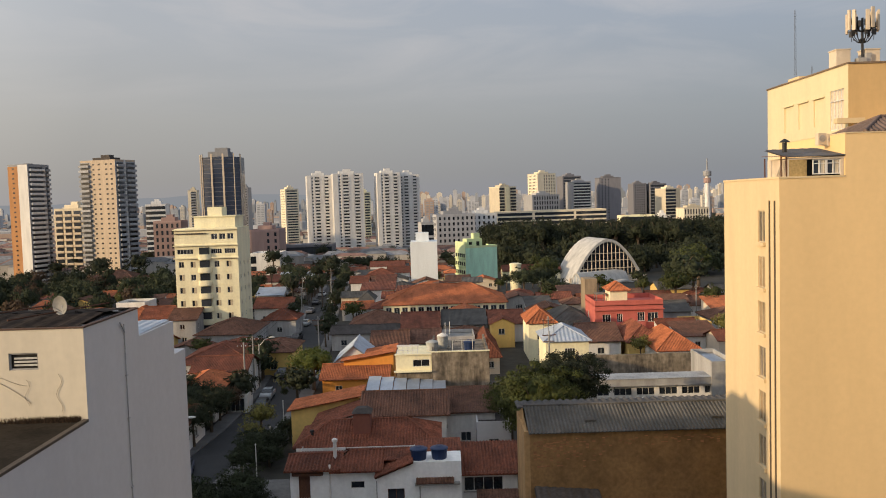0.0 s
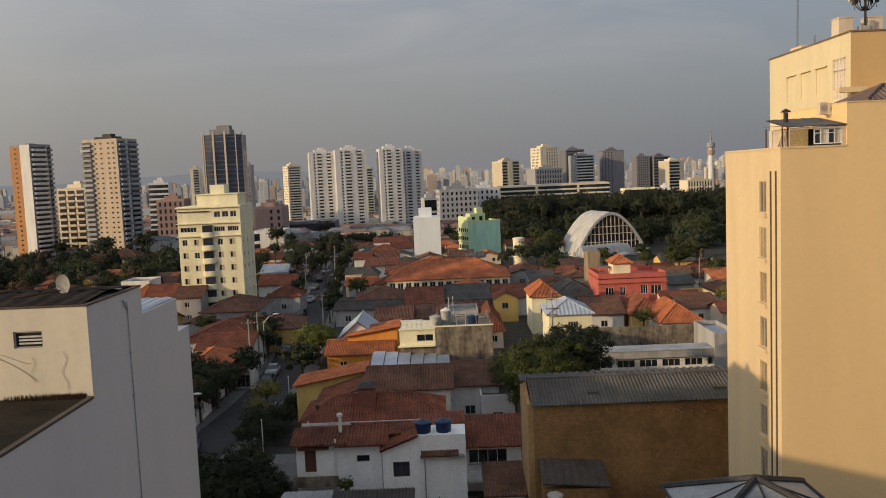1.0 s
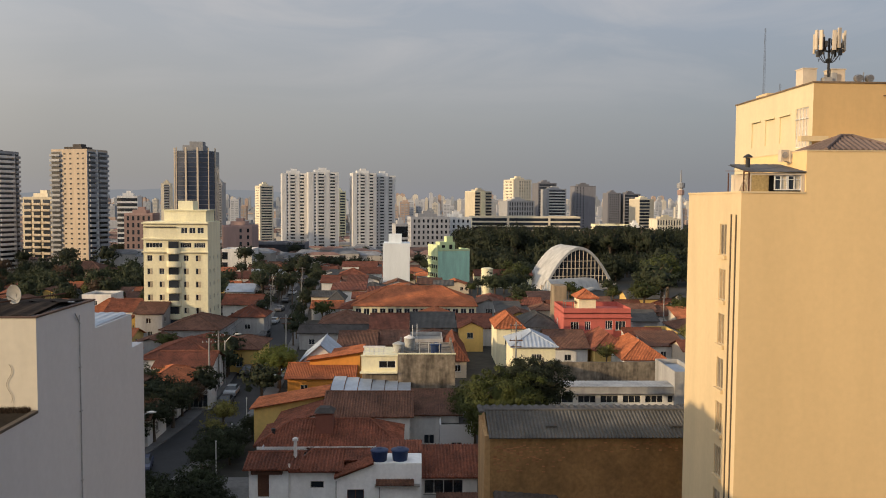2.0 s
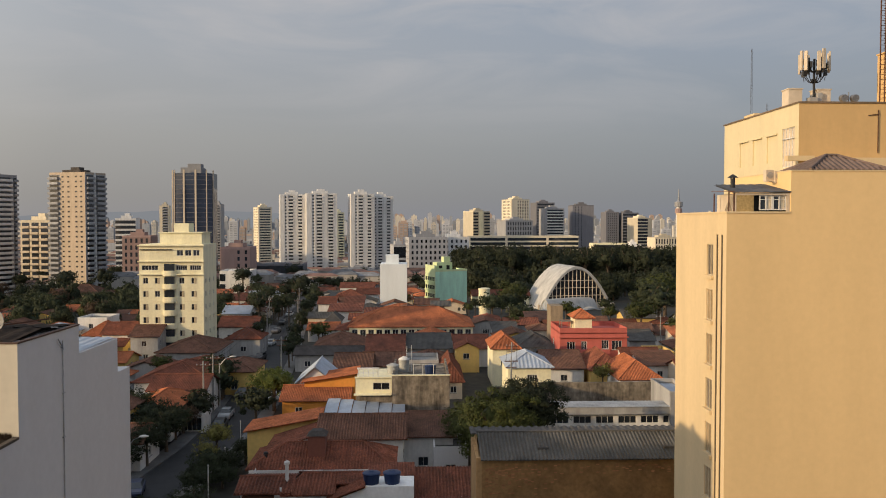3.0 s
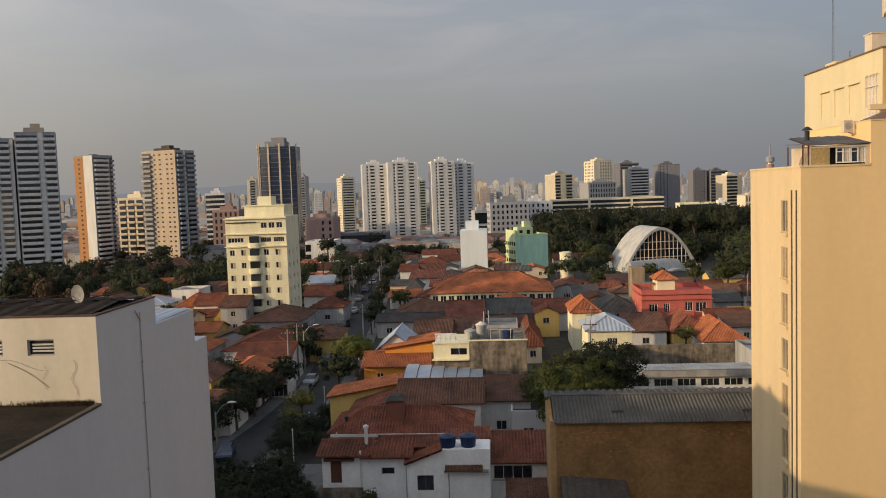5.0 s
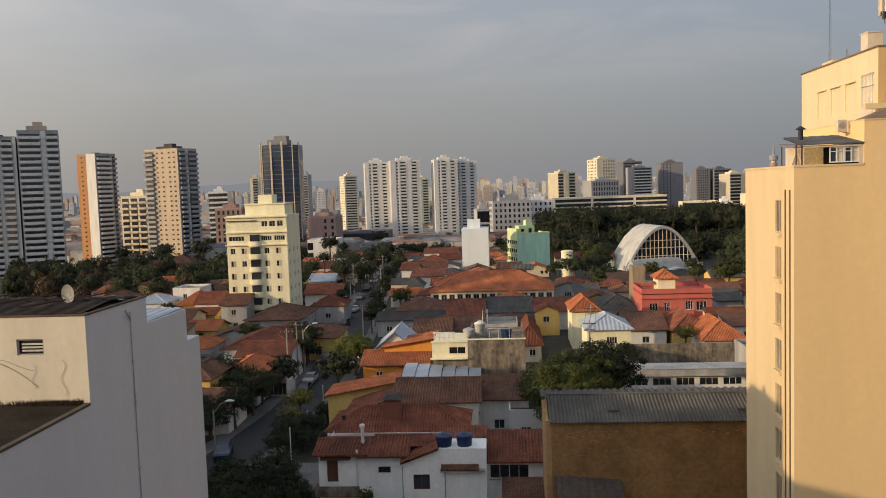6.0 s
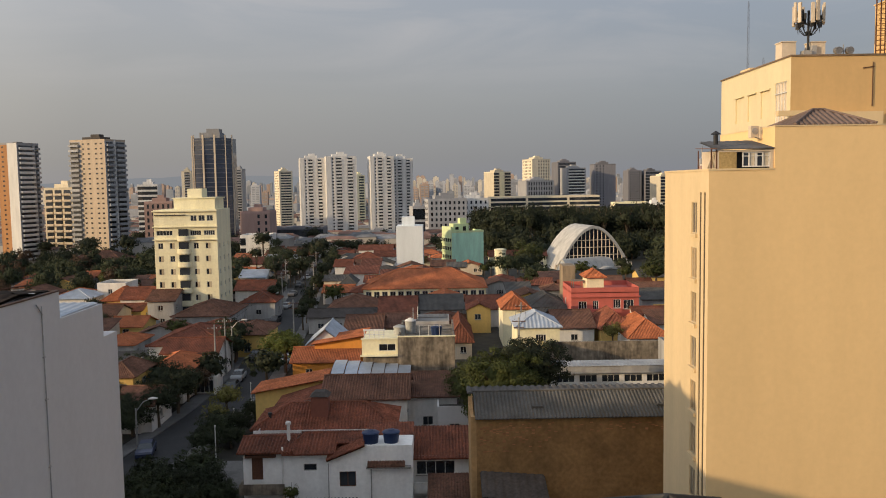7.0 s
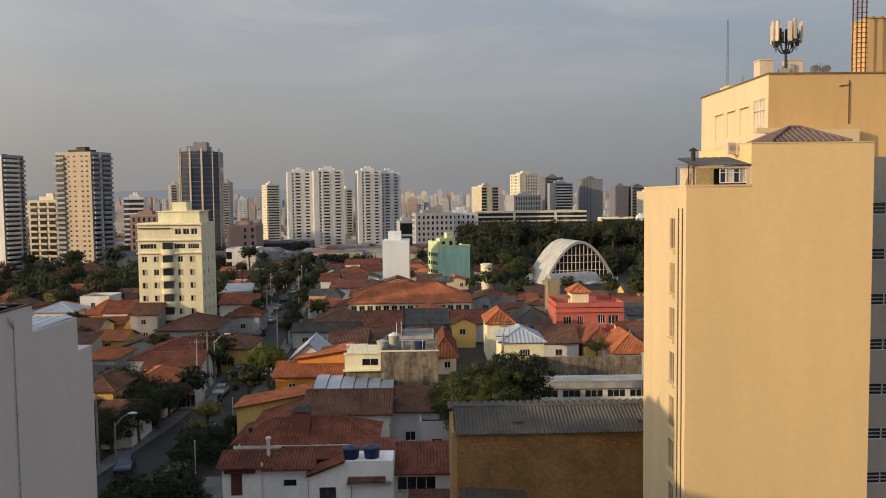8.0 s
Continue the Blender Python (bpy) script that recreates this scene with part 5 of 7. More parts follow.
for k in range(5):
    box(bm, -6.6 + 0.62 * k, -6.5 + 0.62 * k, 0.3, 0.4, 9.45, 10.4)
box(bm, -6.7, -3.9, 0.25, 0.45, 10.4, 10.6), box(bm, -6.7, -3.9, 0.3, 0.38, 9.9, 9.97)
part("balustrade", bm, WHITE, ds)
water_tank(-1.9, 107.2, 8.9, 0.8, 1.35, GREYTANK, "grey round water tank on a roof")
water_tank(-0.5, 109.4, 8.9, 0.75, 1.8, GREYTANK, "pale grey water tank on a roof stand", FRAME)
water_tank(3.0, 107.0, 8.9, 0.75, 1.3, BLUETANK, "blue round water tank on a flat roof")
bm = bmesh.new()
for px in (0.8, 2.0, 3.4):
    bar(bm, (px, 105.6, 8.9), (px, 105.6, 10.6), 0.04, 6)
bar(bm, (0.6, 105.6, 10.5), (3.6, 105.6, 10.5), 0.03, 6)
bar(bm, (-0.1, 109, 8.9), (-0.1, 109, 12.4), 0.05, 6), bar(bm, (0.5, 109.8, 8.9), (0.5, 109.8, 12.4), 0.05, 6)
solid("roof_rack", bm, FRAME, "white pipe rack on a flat roof", "pipe rack")

# Pale translucent awning over the yard.
aw = root("awning", -5.2, 98.2, 0, 0, "pale translucent awning of curved sheets over a yard", "awning")
for k in range(6):
    bm = bmesh.new()
    x0 = -4.7 + 1.62 * k
    lift = 0.5 - 0.13 * k
    for i in range(6):
        a, b = i / 6, (i + 1) / 6
        za, zb = 5.6 + lift + 1.1 * a - 0.5 * a * a, 5.6 + lift + 1.1 * b - 0.5 * b * b
        bm.faces.new([bm.verts.new(v) for v in ((x0, 5 * a, za), (x0 + 1.55, 5 * a, za), (x0 + 1.55, 5 * b, zb), (x0, 5 * b, zb))])
    bmesh.ops.remove_doubles(bm, verts=bm.verts, dist=0.001)
    bmesh.ops.solidify(bm, geom=bm.faces, thickness=0.03)
    part("sheet", bm, SHEET, aw)
    bm = bmesh.new()
    bar(bm, (x0 - 0.03, 0, 5.65 + lift), (x0 - 0.03, 5, 6.25 + lift), 0.05, 5)
    bar(bm, (x0, 0.1, 0), (x0, 0.1, 5.6 + lift), 0.05, 5)
    part("rafter", bm, WOOD, aw)

# ---- the white house with the blue tanks ----
wh = root("house", -6.7, 70.3, 0, 0, "white rendered house with a patchwork of terracotta roofs", "house")
front = [(0.75, 1.75, 2.9, 5.2), (5.35, 6.55, 3.65, 4.3)]
bm = bmesh.new()
wall(bm, (-7.45, 0.9, 0), (1, 0, 0), (0, 1, 0), 7.8, 5.5, front)
wall(bm, (-7.45, 8.0, 0), (0, -1, 0), (1, 0, 0), 7.1, 5.5, [])
wall(bm, (0.35, 0, 0), (1, 0, 0), (0, 1, 0), 7.3, 5.0, [(0.85, 2.3, 2.5, 3.85)])
bm.faces.new([bm.verts.new(v) for v in ((0.35, 0, 5.0), (3.4, 0, 5.0), (3.4, 0, 6.1))])
box(bm, 3.4, 7.65, 0, 5.2, 5.0, 6.15)
bm.faces.new([bm.verts.new(v) for v in ((7.65, 0, 0), (7.65, 5.2, 0), (7.65, 5.2, 5.0), (7.65, 0, 5.0))])
bm.faces.new([bm.verts.new(v) for v in ((0.35, 0, 0), (0.35, 0.9, 0), (0.35, 0.9, 5.0), (0.35, 0, 5.0))])
part("wall", bm, WHITEWASH, wh)
window(wh, pose(-2.1, 0.9, 3.65), 1.2, 0.65, bars=0)
window(wh, pose(1.2, 0, 2.5), 1.45, 1.35, bars=1, frame_mat=WOOD)
bm = bmesh.new()
box(bm, -6.7, -5.7, 0.98, 1.04, 2.9, 5.2), box(bm, -7.2, -4.5, 0.5, 0.9, 5.0, 5.25)
part("door", bm, WOOD, wh)
bm = bmesh.new()
slope(bm, (-7.9, 0.3, 5.5), (-2.9, 0.3, 5.5), (-2.9, 3.0, 6.2), (-7.9, 3.0, 6.2), 0.3, 0.11)
slope(bm, (-2.9, 6.6, 5.3), (-7.9, 6.6, 5.3), (-7.9, 3.0, 6.2), (-2.9, 3.0, 6.2))
slope(bm, (-3.9, 0.25, 5.35), (0.8, 0.25, 5.35), (0.8, 3.3, 6.35), (-2.2, 3.3, 6.35), 0.3, 0.11)
slope(bm, (3.6, 6.6, 5.5), (-3.2, 6.6, 5.5), (-2.2, 3.3, 6.35), (3.6, 3.3, 6.35))
bar(bm, (-7.9, 3.0, 6.25), (-2.9, 3.0, 6.25), 0.1), bar(bm, (-2.2, 3.3, 6.4), (3.6, 3.3, 6.4), 0.1)
bar(bm, (-3.9, 0.25, 5.42), (-2.2, 3.3, 6.4), 0.10), bar(bm, (-2.95, 0.3, 5.6), (-2.95, 3.0, 6.25), 0.07)
part("main_roof", bm, TILE, wh)
bm = bmesh.new()
slope(bm, (0.1, 3.2, 5.05), (0.1, -0.35, 4.95), (3.45, -0.35, 6.25), (3.45, 3.2, 6.45), 0.3, 0.11)
bar(bm, (0.1, -0.32, 5.0), (3.45, -0.32, 6.3), 0.08)
part("wing_roof", bm, TILE, wh)
bm = bmesh.new()
slope(bm, (0.8, 1.6, 5.9), (3.5, 1.6, 5.9), (3.5, 3.3, 6.4), (0.8, 3.3, 6.4))
slope(bm, (3.5, 2.9, 6.2), (7.7, 2.9, 6.2), (7.7, 5.0, 6.75), (3.5, 5.0, 6.75))
part("rear_roof", bm, TILE, wh)
bm = bmesh.new()
slope(bm, (3.7, -0.55, 4.4), (7.0, -0.55, 4.4), (7.0, 0.02, 4.75), (3.7, 0.02, 4.75))
part("canopy_roof", bm, TILEBROWN, wh)
bm = bmesh.new()
box(bm, 3.6, 7.5, -0.5, 0.0, 4.2, 4.34)
part("canopy_slab", bm, CONCRETE, wh)
bm = bmesh.new()
bar(bm, (-3.9, 0.7, 0.5), (-3.9, 0.7, 5.9), 0.09, 8)
bar(bm, (-3.6, 2.3, 5.2), (-3.6, 2.3, 7.6), 0.16, 8)
lathe(bm, ((0.26, 7.5), (0.26, 7.7), (0.1, 7.8)), 10, -3.6, 2.3)
part("flue", bm, WHITE, wh)
bm = bmesh.new()
box(bm, -7.6, -3.6, -0.3, -0.2, 2.2, 2.9), box(bm, -7.6, -7.5, -0.2, 0.9, 2.2, 2.9), box(bm, -7.6, -3.6, -0.3, 0.9, 1.95, 2.2)
part("balcony", bm, SOOTY, wh)
bm = bmesh.new()
bar(bm, (4.0, -0.06, 0), (4.0, -0.06, 4.2), 0.05, 6), bar(bm, (0.25, -0.06, 0.5), (0.25, -0.06, 4.6), 0.05, 6)
part("downpipe", bm, GREY, wh)
yard = root("yard_canopy", -12.7, 66.2, 0, 0, "pale grey sheet canopy over the front yard", "canopy")
bm = bmesh.new()
slope(bm, (-2.6, -1.9, 2.0), (2.2, -1.9, 2.0), (2.2, 2.0, 2.35), (-2.0, 2.0, 2.35), 0.4, 0.03)
part("roof", bm, material("pale_fibre_cement", (0.34, 0.34, 0.345)), yard)
for px, py in ((-2.2, -1.6), (2.0, -1.6), (2.0, 1.7), (-1.8, 1.7)):
    bm = bmesh.new()
    bar(bm, (px, py, 0), (px, py, 2.0), 0.06, 6)
    part("post", bm, STEEL, yard)
garage = root("garage", -6.9, 65.6, 0, 0, "low garage with a dark tiled roof", "garage")
bm = bmesh.new()
slope(bm, (-3.5, -1.9, 2.2), (3.4, -1.9, 2.2), (3.4, 1.6, 2.65), (-3.5, 1.6, 2.65), 0.3, 0.09)
part("roof", bm, DARKROOF, garage)
bm = bmesh.new()
box(bm, -3.2, 3.1, -1.6, 1.5, 0, 2.1)
part("wall", bm, WHITE, garage)
water_tank(-2.75, 71.2, 6.15, 0.76, 1.0, BLUETANK, "dark blue round water tank on a white roof slab")
water_tank(-0.95, 71.3, 6.15, 0.76, 1.0, BLUETANK, "dark blue round water tank on a white roof slab")
house(3.4, 72.6, 5.2, 3.9, 4.4, 1.4, "front", WHITE, TILE, "white house wing with a wide dark window and terracotta roof", windows={"front": [(0.4, 3.9, 2.6, 3.9)], "right": []}, pitch=0.3, rib=0.11)
bm = bmesh.new()
box(bm, 1.0, 6.2, 71.4, 71.55, 1.4, 2.3), box(bm, 1.0, 6.2, 71.55, 72.6, 1.2, 1.4)
solid("balcony_wall", bm, WHITE, "white balcony wall with a sloping top", "wall")
# second row: long roof with its brick chimney
row2 = house(-8.05, 79.3, 13.6, 6.6, 5.25, 1.5, "hip", WHITEWASH, TILE, "long white house with a terracotta hip roof and a chimney", windows={"front": [(1, 2, 3, 4)], "right": [(2, 3.4, 2, 3.6)]}, pitch=0.3, rib=0.11)
chimney(row2, -0.6, -1.3, 5.0, 7.9, 1.7, plaster("brick_red_render", (0.22, 0.085, 0.06)))
bm = bmesh.new()
lathe(bm, ((0.16, 5.2), (0.14, 6.1), (0.24, 6.15), (0.2, 6.35)), 8, -5.6, -2.0)
part("vent", bm, IRON, row2)
bm = bmesh.new()
box(bm, -6.9, 7.0, -3.85, -3.72, 4.55, 5.05)
part("gutter", bm, WHITE, row2)

# ---- the brick warehouse ----
hall = root("warehouse", 6.35, 64.3, 0, 0, "old warehouse with stained brown walls and corrugated roof", "warehouse")
bm = bmesh.new()
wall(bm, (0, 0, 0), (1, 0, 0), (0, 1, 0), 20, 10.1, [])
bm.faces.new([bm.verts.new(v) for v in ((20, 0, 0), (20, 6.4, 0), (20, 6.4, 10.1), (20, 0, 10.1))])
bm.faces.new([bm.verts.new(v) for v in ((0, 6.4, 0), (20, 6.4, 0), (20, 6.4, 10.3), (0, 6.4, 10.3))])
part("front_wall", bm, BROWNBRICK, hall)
# Sunward gable: ochre render, with the sunlight on it put into the colour.
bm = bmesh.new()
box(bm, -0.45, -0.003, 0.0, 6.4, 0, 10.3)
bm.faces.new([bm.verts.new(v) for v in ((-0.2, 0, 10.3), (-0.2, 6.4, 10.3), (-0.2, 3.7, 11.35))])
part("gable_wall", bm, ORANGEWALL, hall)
bm = bmesh.new()
slope(bm, (-0.1, -0.35, 10.2), (20, -0.35, 10.2), (20, 3.6, 11.4), (-0.1, 3.6, 11.4), 0.3, 0.07, 0.05)
part("front_roof", bm, FIBRE, hall)
bm = bmesh.new()
slope(bm, (-0.6, 3.95, 11.2), (20, 3.95, 11.2), (20, 6.7, 10.75), (-0.6, 6.7, 11.05), 0.62, 0.10, 0.05)
part("back_roof", bm, material("dark_fibre_cement", (0.085, 0.08, 0.078)), hall)
bm = bmesh.new()
box(bm, -0.15, 20, 3.5, 3.9, 11.38, 11.52)
part("ridge_cap", bm, FIBRE, hall)
for sx in (4.6, 14.8):
    bm = bmesh.new()
    box(bm, sx, sx + 0.9, 1.0, 1.25, 10.6, 10.82)
    part("roof_clip", bm, FIBRE, hall)
r = random.Random(21)
course = shared(("brick", 1), lambda bm: box(bm, -0.12, 0.12, -0.035, 0.02, -0.035, 0.035), plaster("bare_brick", (0.36, 0.17, 0.08), vary=0.3))
for k in range(150):
    bx = abs(r.gauss(0, 3.2)) + 0.15 if k % 2 else r.uniform(0.2, 15.4)
    bz = r.uniform(7.4, 9.4) if k % 2 else r.uniform(9.0, 9.8)
    piece("brick", course, hall, pose(round(bx / 0.26) * 0.26 + 0.13, 0, round(bz / 0.09) * 0.09, 0, 0, r.uniform(-3, 3)))
lean = root("lean_to", 9.2, 61.0, 0, 0, "dark lean-to roof against the warehouse wall", "lean-to")
bm = bmesh.new()
slope(bm, (-2.6, 0, 5.0), (2.6, 0, 4.6), (2.6, 3.2, 5.5), (-2.6, 3.2, 5.9), 0.6, 0.04)
part("roof", bm, DARKROOF, lean)
bm = bmesh.new()
box(bm, -2.4, 2.4, 0.3, 3.2, 0, 4.4)
part("wall", bm, BROWNBRICK, lean)
water_tank(7.4, 60.2, 3.4, 0.6, 1.1, GREYTANK, "grey water tank behind a lean-to roof")
bm = bmesh.new()
box(bm, 6.6, 8.2, 59.4, 61.0, 0, 3.4)
solid("tank_stand", bm, CONCRETE, "grey concrete tank stand", "stand")
bm = bmesh.new()
box(bm, 9, 24, 60.4, 60.7, 0, 3.4)
solid("yard_wall", bm, OFFWHITE, "pale yard wall before the warehouse", "wall")
house(4.2, 66.5, 3.0, 4.6, 2.2, 0.9, "front", WHITE, TILEBROWN, "low shed with a brown tiled lean-to roof", windows={})

# ---- the long white workshop and the sooty wall behind it ----
wk = root("workshop", 28.3, 107, 0, 0, "long low white workshop with a ribbon of windows", "workshop")
spots = [(0.6 + 3.0 * k, 3.0 + 3.0 * k, 2.3, 3.3) for k in range(6)]
bm = bmesh.new()
wall(bm, (-10, 0, 0), (1, 0, 0), (0, 1, 0), 20, 3.6, spots)
box(bm, -10, 10, 0.4, 2.4, 0, 3.6)
part("wall", bm, WHITE, wk)
for a, b, s, t in spots:
    window(wk, pose(-10 + a, 0, s), b - a, t - s, bars=2)
bm = bmesh.new()
box(bm, -10.2, 10.2, -0.5, -0.2, 3.6, 4.6), box(bm, -10.2, 10.2, -0.2, 2.5, 3.6, 4.5)
part("fascia", bm, GREY, wk)
bm = bmesh.new()
slope(bm, (-10.3, -0.6, 4.62), (10.3, -0.6, 4.62), (10.3, 2.6, 4.7), (-10.3, 2.6, 4.7), 0.5, 0.03, 0.06)
part("roof", bm, material("weathered_sheet", (0.36, 0.37, 0.38), rough=0.7, stain=0.4, bump=0.05), wk)
bm = bmesh.new()
box(bm, 18.9, 35.6, 118, 118.35, 0, 5.6)
solid("boundary_wall", bm, SOOTY, "long stained boundary wall", "wall")
bm = bmesh.new()
box(bm, 18.0, 18.896, 117.5, 121, 0, 5.2)
solid("gate_pier", bm, YELLOW, "sunlit yellow gate pier", "pier")
house(36.2, 106.2, 3.2, 9, 6.6, 0, "flat", GREY, SHEET, "grey box building with a pale roof", windows={})

# ---- curtain-wall tower and radio mast ----
gt = root("office_tower", -139.5, 522, -11.5, 0, "blue glass office tower with stone-coloured fins", "office tower")
bm = bmesh.new()
ring = [(-14, -2), (-11, -8), (-4, -10), (4, -10), (11, -8), (14, -2), (14, 10), (-14, 10)]
lo, hi = [bm.verts.new((a, b, 0)) for a, b in ring], [bm.verts.new((a, b, 71)) for a, b in ring]
for k in range(8):
    bm.faces.new((lo[k], lo[(k + 1) % 8], hi[(k + 1) % 8], hi[k]))
bm.faces.new(hi), bm.faces.new(lo[::-1])
part("glass_body", bm, BLUEGLASS, gt)
for (a, b), wide in zip(ring[:6], (0.8, 0.5, 1.2, 1.2, 0.5, 0.8)):
    bm = bmesh.new()
    box(bm, a - wide / 2, a + wide / 2, b - 0.5, b + 0.8, 0, 73)
    part("fin", bm, BEIGE, gt)
for k in range(24):
    bm = bmesh.new()
    z = 2.9 * (k + 1)
    for (a, b), (c, d) in zip(ring[:5], ring[1:6]):
        bar(bm, (a, b - 0.02, z), (c, d - 0.02, z), 0.16, 4)
    part("floor_line", bm, FARDARK, gt)
bm = bmesh.new()
box(bm, -7, 7, -7, 6, 71, 74.5), box(bm, -3, 6, -4, 4, 74.5, 77)
part("roof_house", bm, FARGREY, gt)
gt.scale = (0.9, 0.9, 1.0)
mast = root("radio_mast", 325, 1000, -18.2, 0, "slender white and red telecommunication tower", "radio mast")
bm = bmesh.new()
lathe(bm, ((4.2, 0), (3.4, 30), (2.6, 68)), 12)
part("shaft", bm, WHITE, mast)
for z in (58,):
    bm = bmesh.new()
    lathe(bm, ((4.4, z), (4.3, z + 6)), 12)
    part("red_band", bm, FARPINK, mast)
bm = bmesh.new()
lathe(bm, ((4.6, 66), (5.0, 67), (5.0, 72), (2.4, 73), (1.2, 74), (0.5, 88)), 12)
part("platform", bm, FARGREY, mast)

# ---- trees ----
tree(9.8, 88, 0, 11.4, 5.6, LEAF, "broad olive-green tree with a rounded crown", 1, 0.042, 15000)
tree(13.8, 93, 0, 11.9, 5.0, LEAFDARK, "dark green broad tree beside the workshop", 2, 0.045, 11000)
tree(7.0, 90.5, 0, 9.4, 3.4, LEAF, "olive-green tree beside the warehouse", 3, 0.05, 6000)
tree(-20.6, 125, 0, 7.4, 3.6, LEAFBRIGHT, "bright olive-green leafy street tree", 4, 0.05, 7000)
tree(-22.0, 127, 0, 6.2, 2.4, LEAFBRIGHT, "leafy green tree beside the street", 2, 0.06, 2200)
tree(-23.0, 99.5, 0, 5.0, 2.2, LEAFYELLOW, "sparse yellow-green street tree", 0, 0.06, 1100)
tree(-23.3, 95.5, 0, 3.8, 1.8, LEAFYELLOW, "sparse yellow-green shrub beside the street", 1, 0.06, 900)
tree(-21.9, 90.5, 0, 4.2, 2.3, LEAFDARK, "dark round tree beside the street", 2, 0.055, 5600)
tree(-22.3, 86.6, 0, 3.4, 1.9, LEAFDARK, "dark round bush beside the street", 3, 0.055, 5200)
for k, (tx, ty, th, tr) in enumerate(((-21.5, 74.5, 4.0, 3.2), (-18.4, 74, 3.4, 2.8), (-24, 76, 3.8, 3.0), (-22.6, 71, 4.2, 3.2), (-16.6, 72.6, 2.6, 1.9), (-19.5, 70, 3.4, 2.6), (-20.5, 79, 3.6, 2.6))):
    tree(tx, ty, 0, th, tr, LEAFDARK, "dense dark green hedge bush", k, 0.06, 5200, "hedge bushes")
for k, (tx, ty, th, tr) in enumerate(((-33, 106, 7, 3.6), (-37, 109, 7.5, 3.6), (-32.5, 101, 5.6, 2.8), (-36, 100, 5.6, 3), (-30.6, 112, 4.6, 2.4), (-34.5, 116, 5.5, 3.0), (-32.6, 94, 5.2, 2.8), (-31.3, 100, 5.0, 2.4), (-35.5, 89, 5.0, 2.6), (-30.9, 105.5, 4.8, 2.2), (-35.2, 96, 5.5, 3.2), (-33.6, 85.5, 3.4, 1.8))):
    tree(tx, ty, 0, th, tr, LEAFRUST if k == 4 else LEAFDARK, "reddish bush by the street" if k == 4 else "dark green garden tree", k, 0.06, 4200, "garden trees")
for k, (tx, ty, th, tr) in enumerate(((-30.6, 97, 5.8, 2.5), (-30.2, 103, 6.2, 2.7), (-30.6, 108.5, 5.2, 2.2), (-33.0, 91.5, 4.6, 2.3), (-20.3, 93.5, 3.5, 2.1), (-19.9, 89, 3.1, 1.9), (-19.4, 98.5, 3.3, 1.8))):
    tree(tx, ty, 0, th, tr, LEAFDARK, "dark shady tree beside the street", k, 0.06, 4200, "shady street trees")
tree(32.5, 136, 0, 5.6, 2.0, LEAFYELLOW, "small yellow-green garden tree", 3, 0.08, 1000)
tree(52, 152, 0, 6.5, 2.4, LEAFYELLOW, "yellow-green tree in a garden", 2, 0.08, 1000)
tree(-9.5, 69.0, 0, 3.2, 0.9, LEAF, "small potted tree before the white house", 1, 0.1, 500)
for k, tx in enumerate((-5.2, -1.8, 1.8)):
    tree(tx, 68.4, 0, 1.3, 0.9, LEAFDARK, "small dark shrub before the white house", k, 0.1, 500, "front shrubs")
tr = random.Random(31)
for k in range(26):
    ty = tr.uniform(185, 400)
    tree(-25 - 0.075 * ty + tr.uniform(-16, 10) - (8 if tr.random() < 0.5 else 0), ty, ground_height(ty), tr.uniform(6, 11), tr.uniform(2.6, 4.6), LEAFDARK, "dark street tree among the houses", k, 0.07, 1300, "street trees")
for k in range(112):
    ty = tr.uniform(205, 345)
    tree(-(0.245 + 0.36 * tr.random()) * ty - 4, ty, ground_height(ty), tr.uniform(5, 11), tr.uniform(3.4, 5.2), tr.choice((LEAFDARK, LEAFDARK, LEAFDARK, LEAFDARK, LEAFDARK, LEAFRUST)), "dark tree in a leafy block", k, 0.065, 2000, "trees before the towers", full=1.45)
for k in range(46):
    ty = tr.uniform(380, 640)
    WOODS.append((-(0.12 + 0.36 * tr.random()) * ty, ty, ground_height(ty), tr.uniform(9, 15), tr.uniform(5, 8), LEAFDARK, k % 5, 0.06, 1100, 1.0))
for k in range(34):
    ty = tr.uniform(400, 640)
    WOODS.append((tr.uniform(-0.11, 0.05) * ty, ty, ground_height(ty), tr.uniform(7, 12), tr.uniform(4, 6.5), LEAFDARK, k % 5, 0.06, 1100, 1.0))
for k in range(290):
    ty = 262 + 300 * tr.random() ** 0.8
    fx = tr.uniform(0.055, 0.42)
    tx = fx * ty
    if (tx - 62) ** 2 + (ty - 300) ** 2 < 25 ** 2 or (ty < 330 and fx < 0.10) or (ty < 296 and fx < 0.3):
        continue
    th = tr.uniform(20, 27) if ty > 380 else tr.uniform(12, 18)
    WOODS.append((tx, ty, ground_height(ty), th, tr.uniform(5.5, 9), LEAFDARK, k % 5, 0.06, 1700, 1.25))
for k, (tx, ty, th, tr_) in enumerate(((26, 205, 6, 3.5), (31, 232, 7, 4.5), (24, 245, 9, 4.5), (32, 262, 12, 6), (34, 270, 11, 5.5), (30, 250, 9, 5), (58, 205, 10, 4.5), (64, 210, 13, 5), (66, 225, 14, 6), (72, 235, 15, 6), (78, 250, 15, 7), (84, 240, 13, 6), (62, 188, 8, 3.5))):
    tree(tx, ty, ground_height(ty), th, tr_, LEAFDARK if k % 3 else LEAF, "dark green garden tree near the sports hall", k, 0.06, 1700, "garden trees by the hall")

woods("park_woods", "dense dark green park woods and far trees")

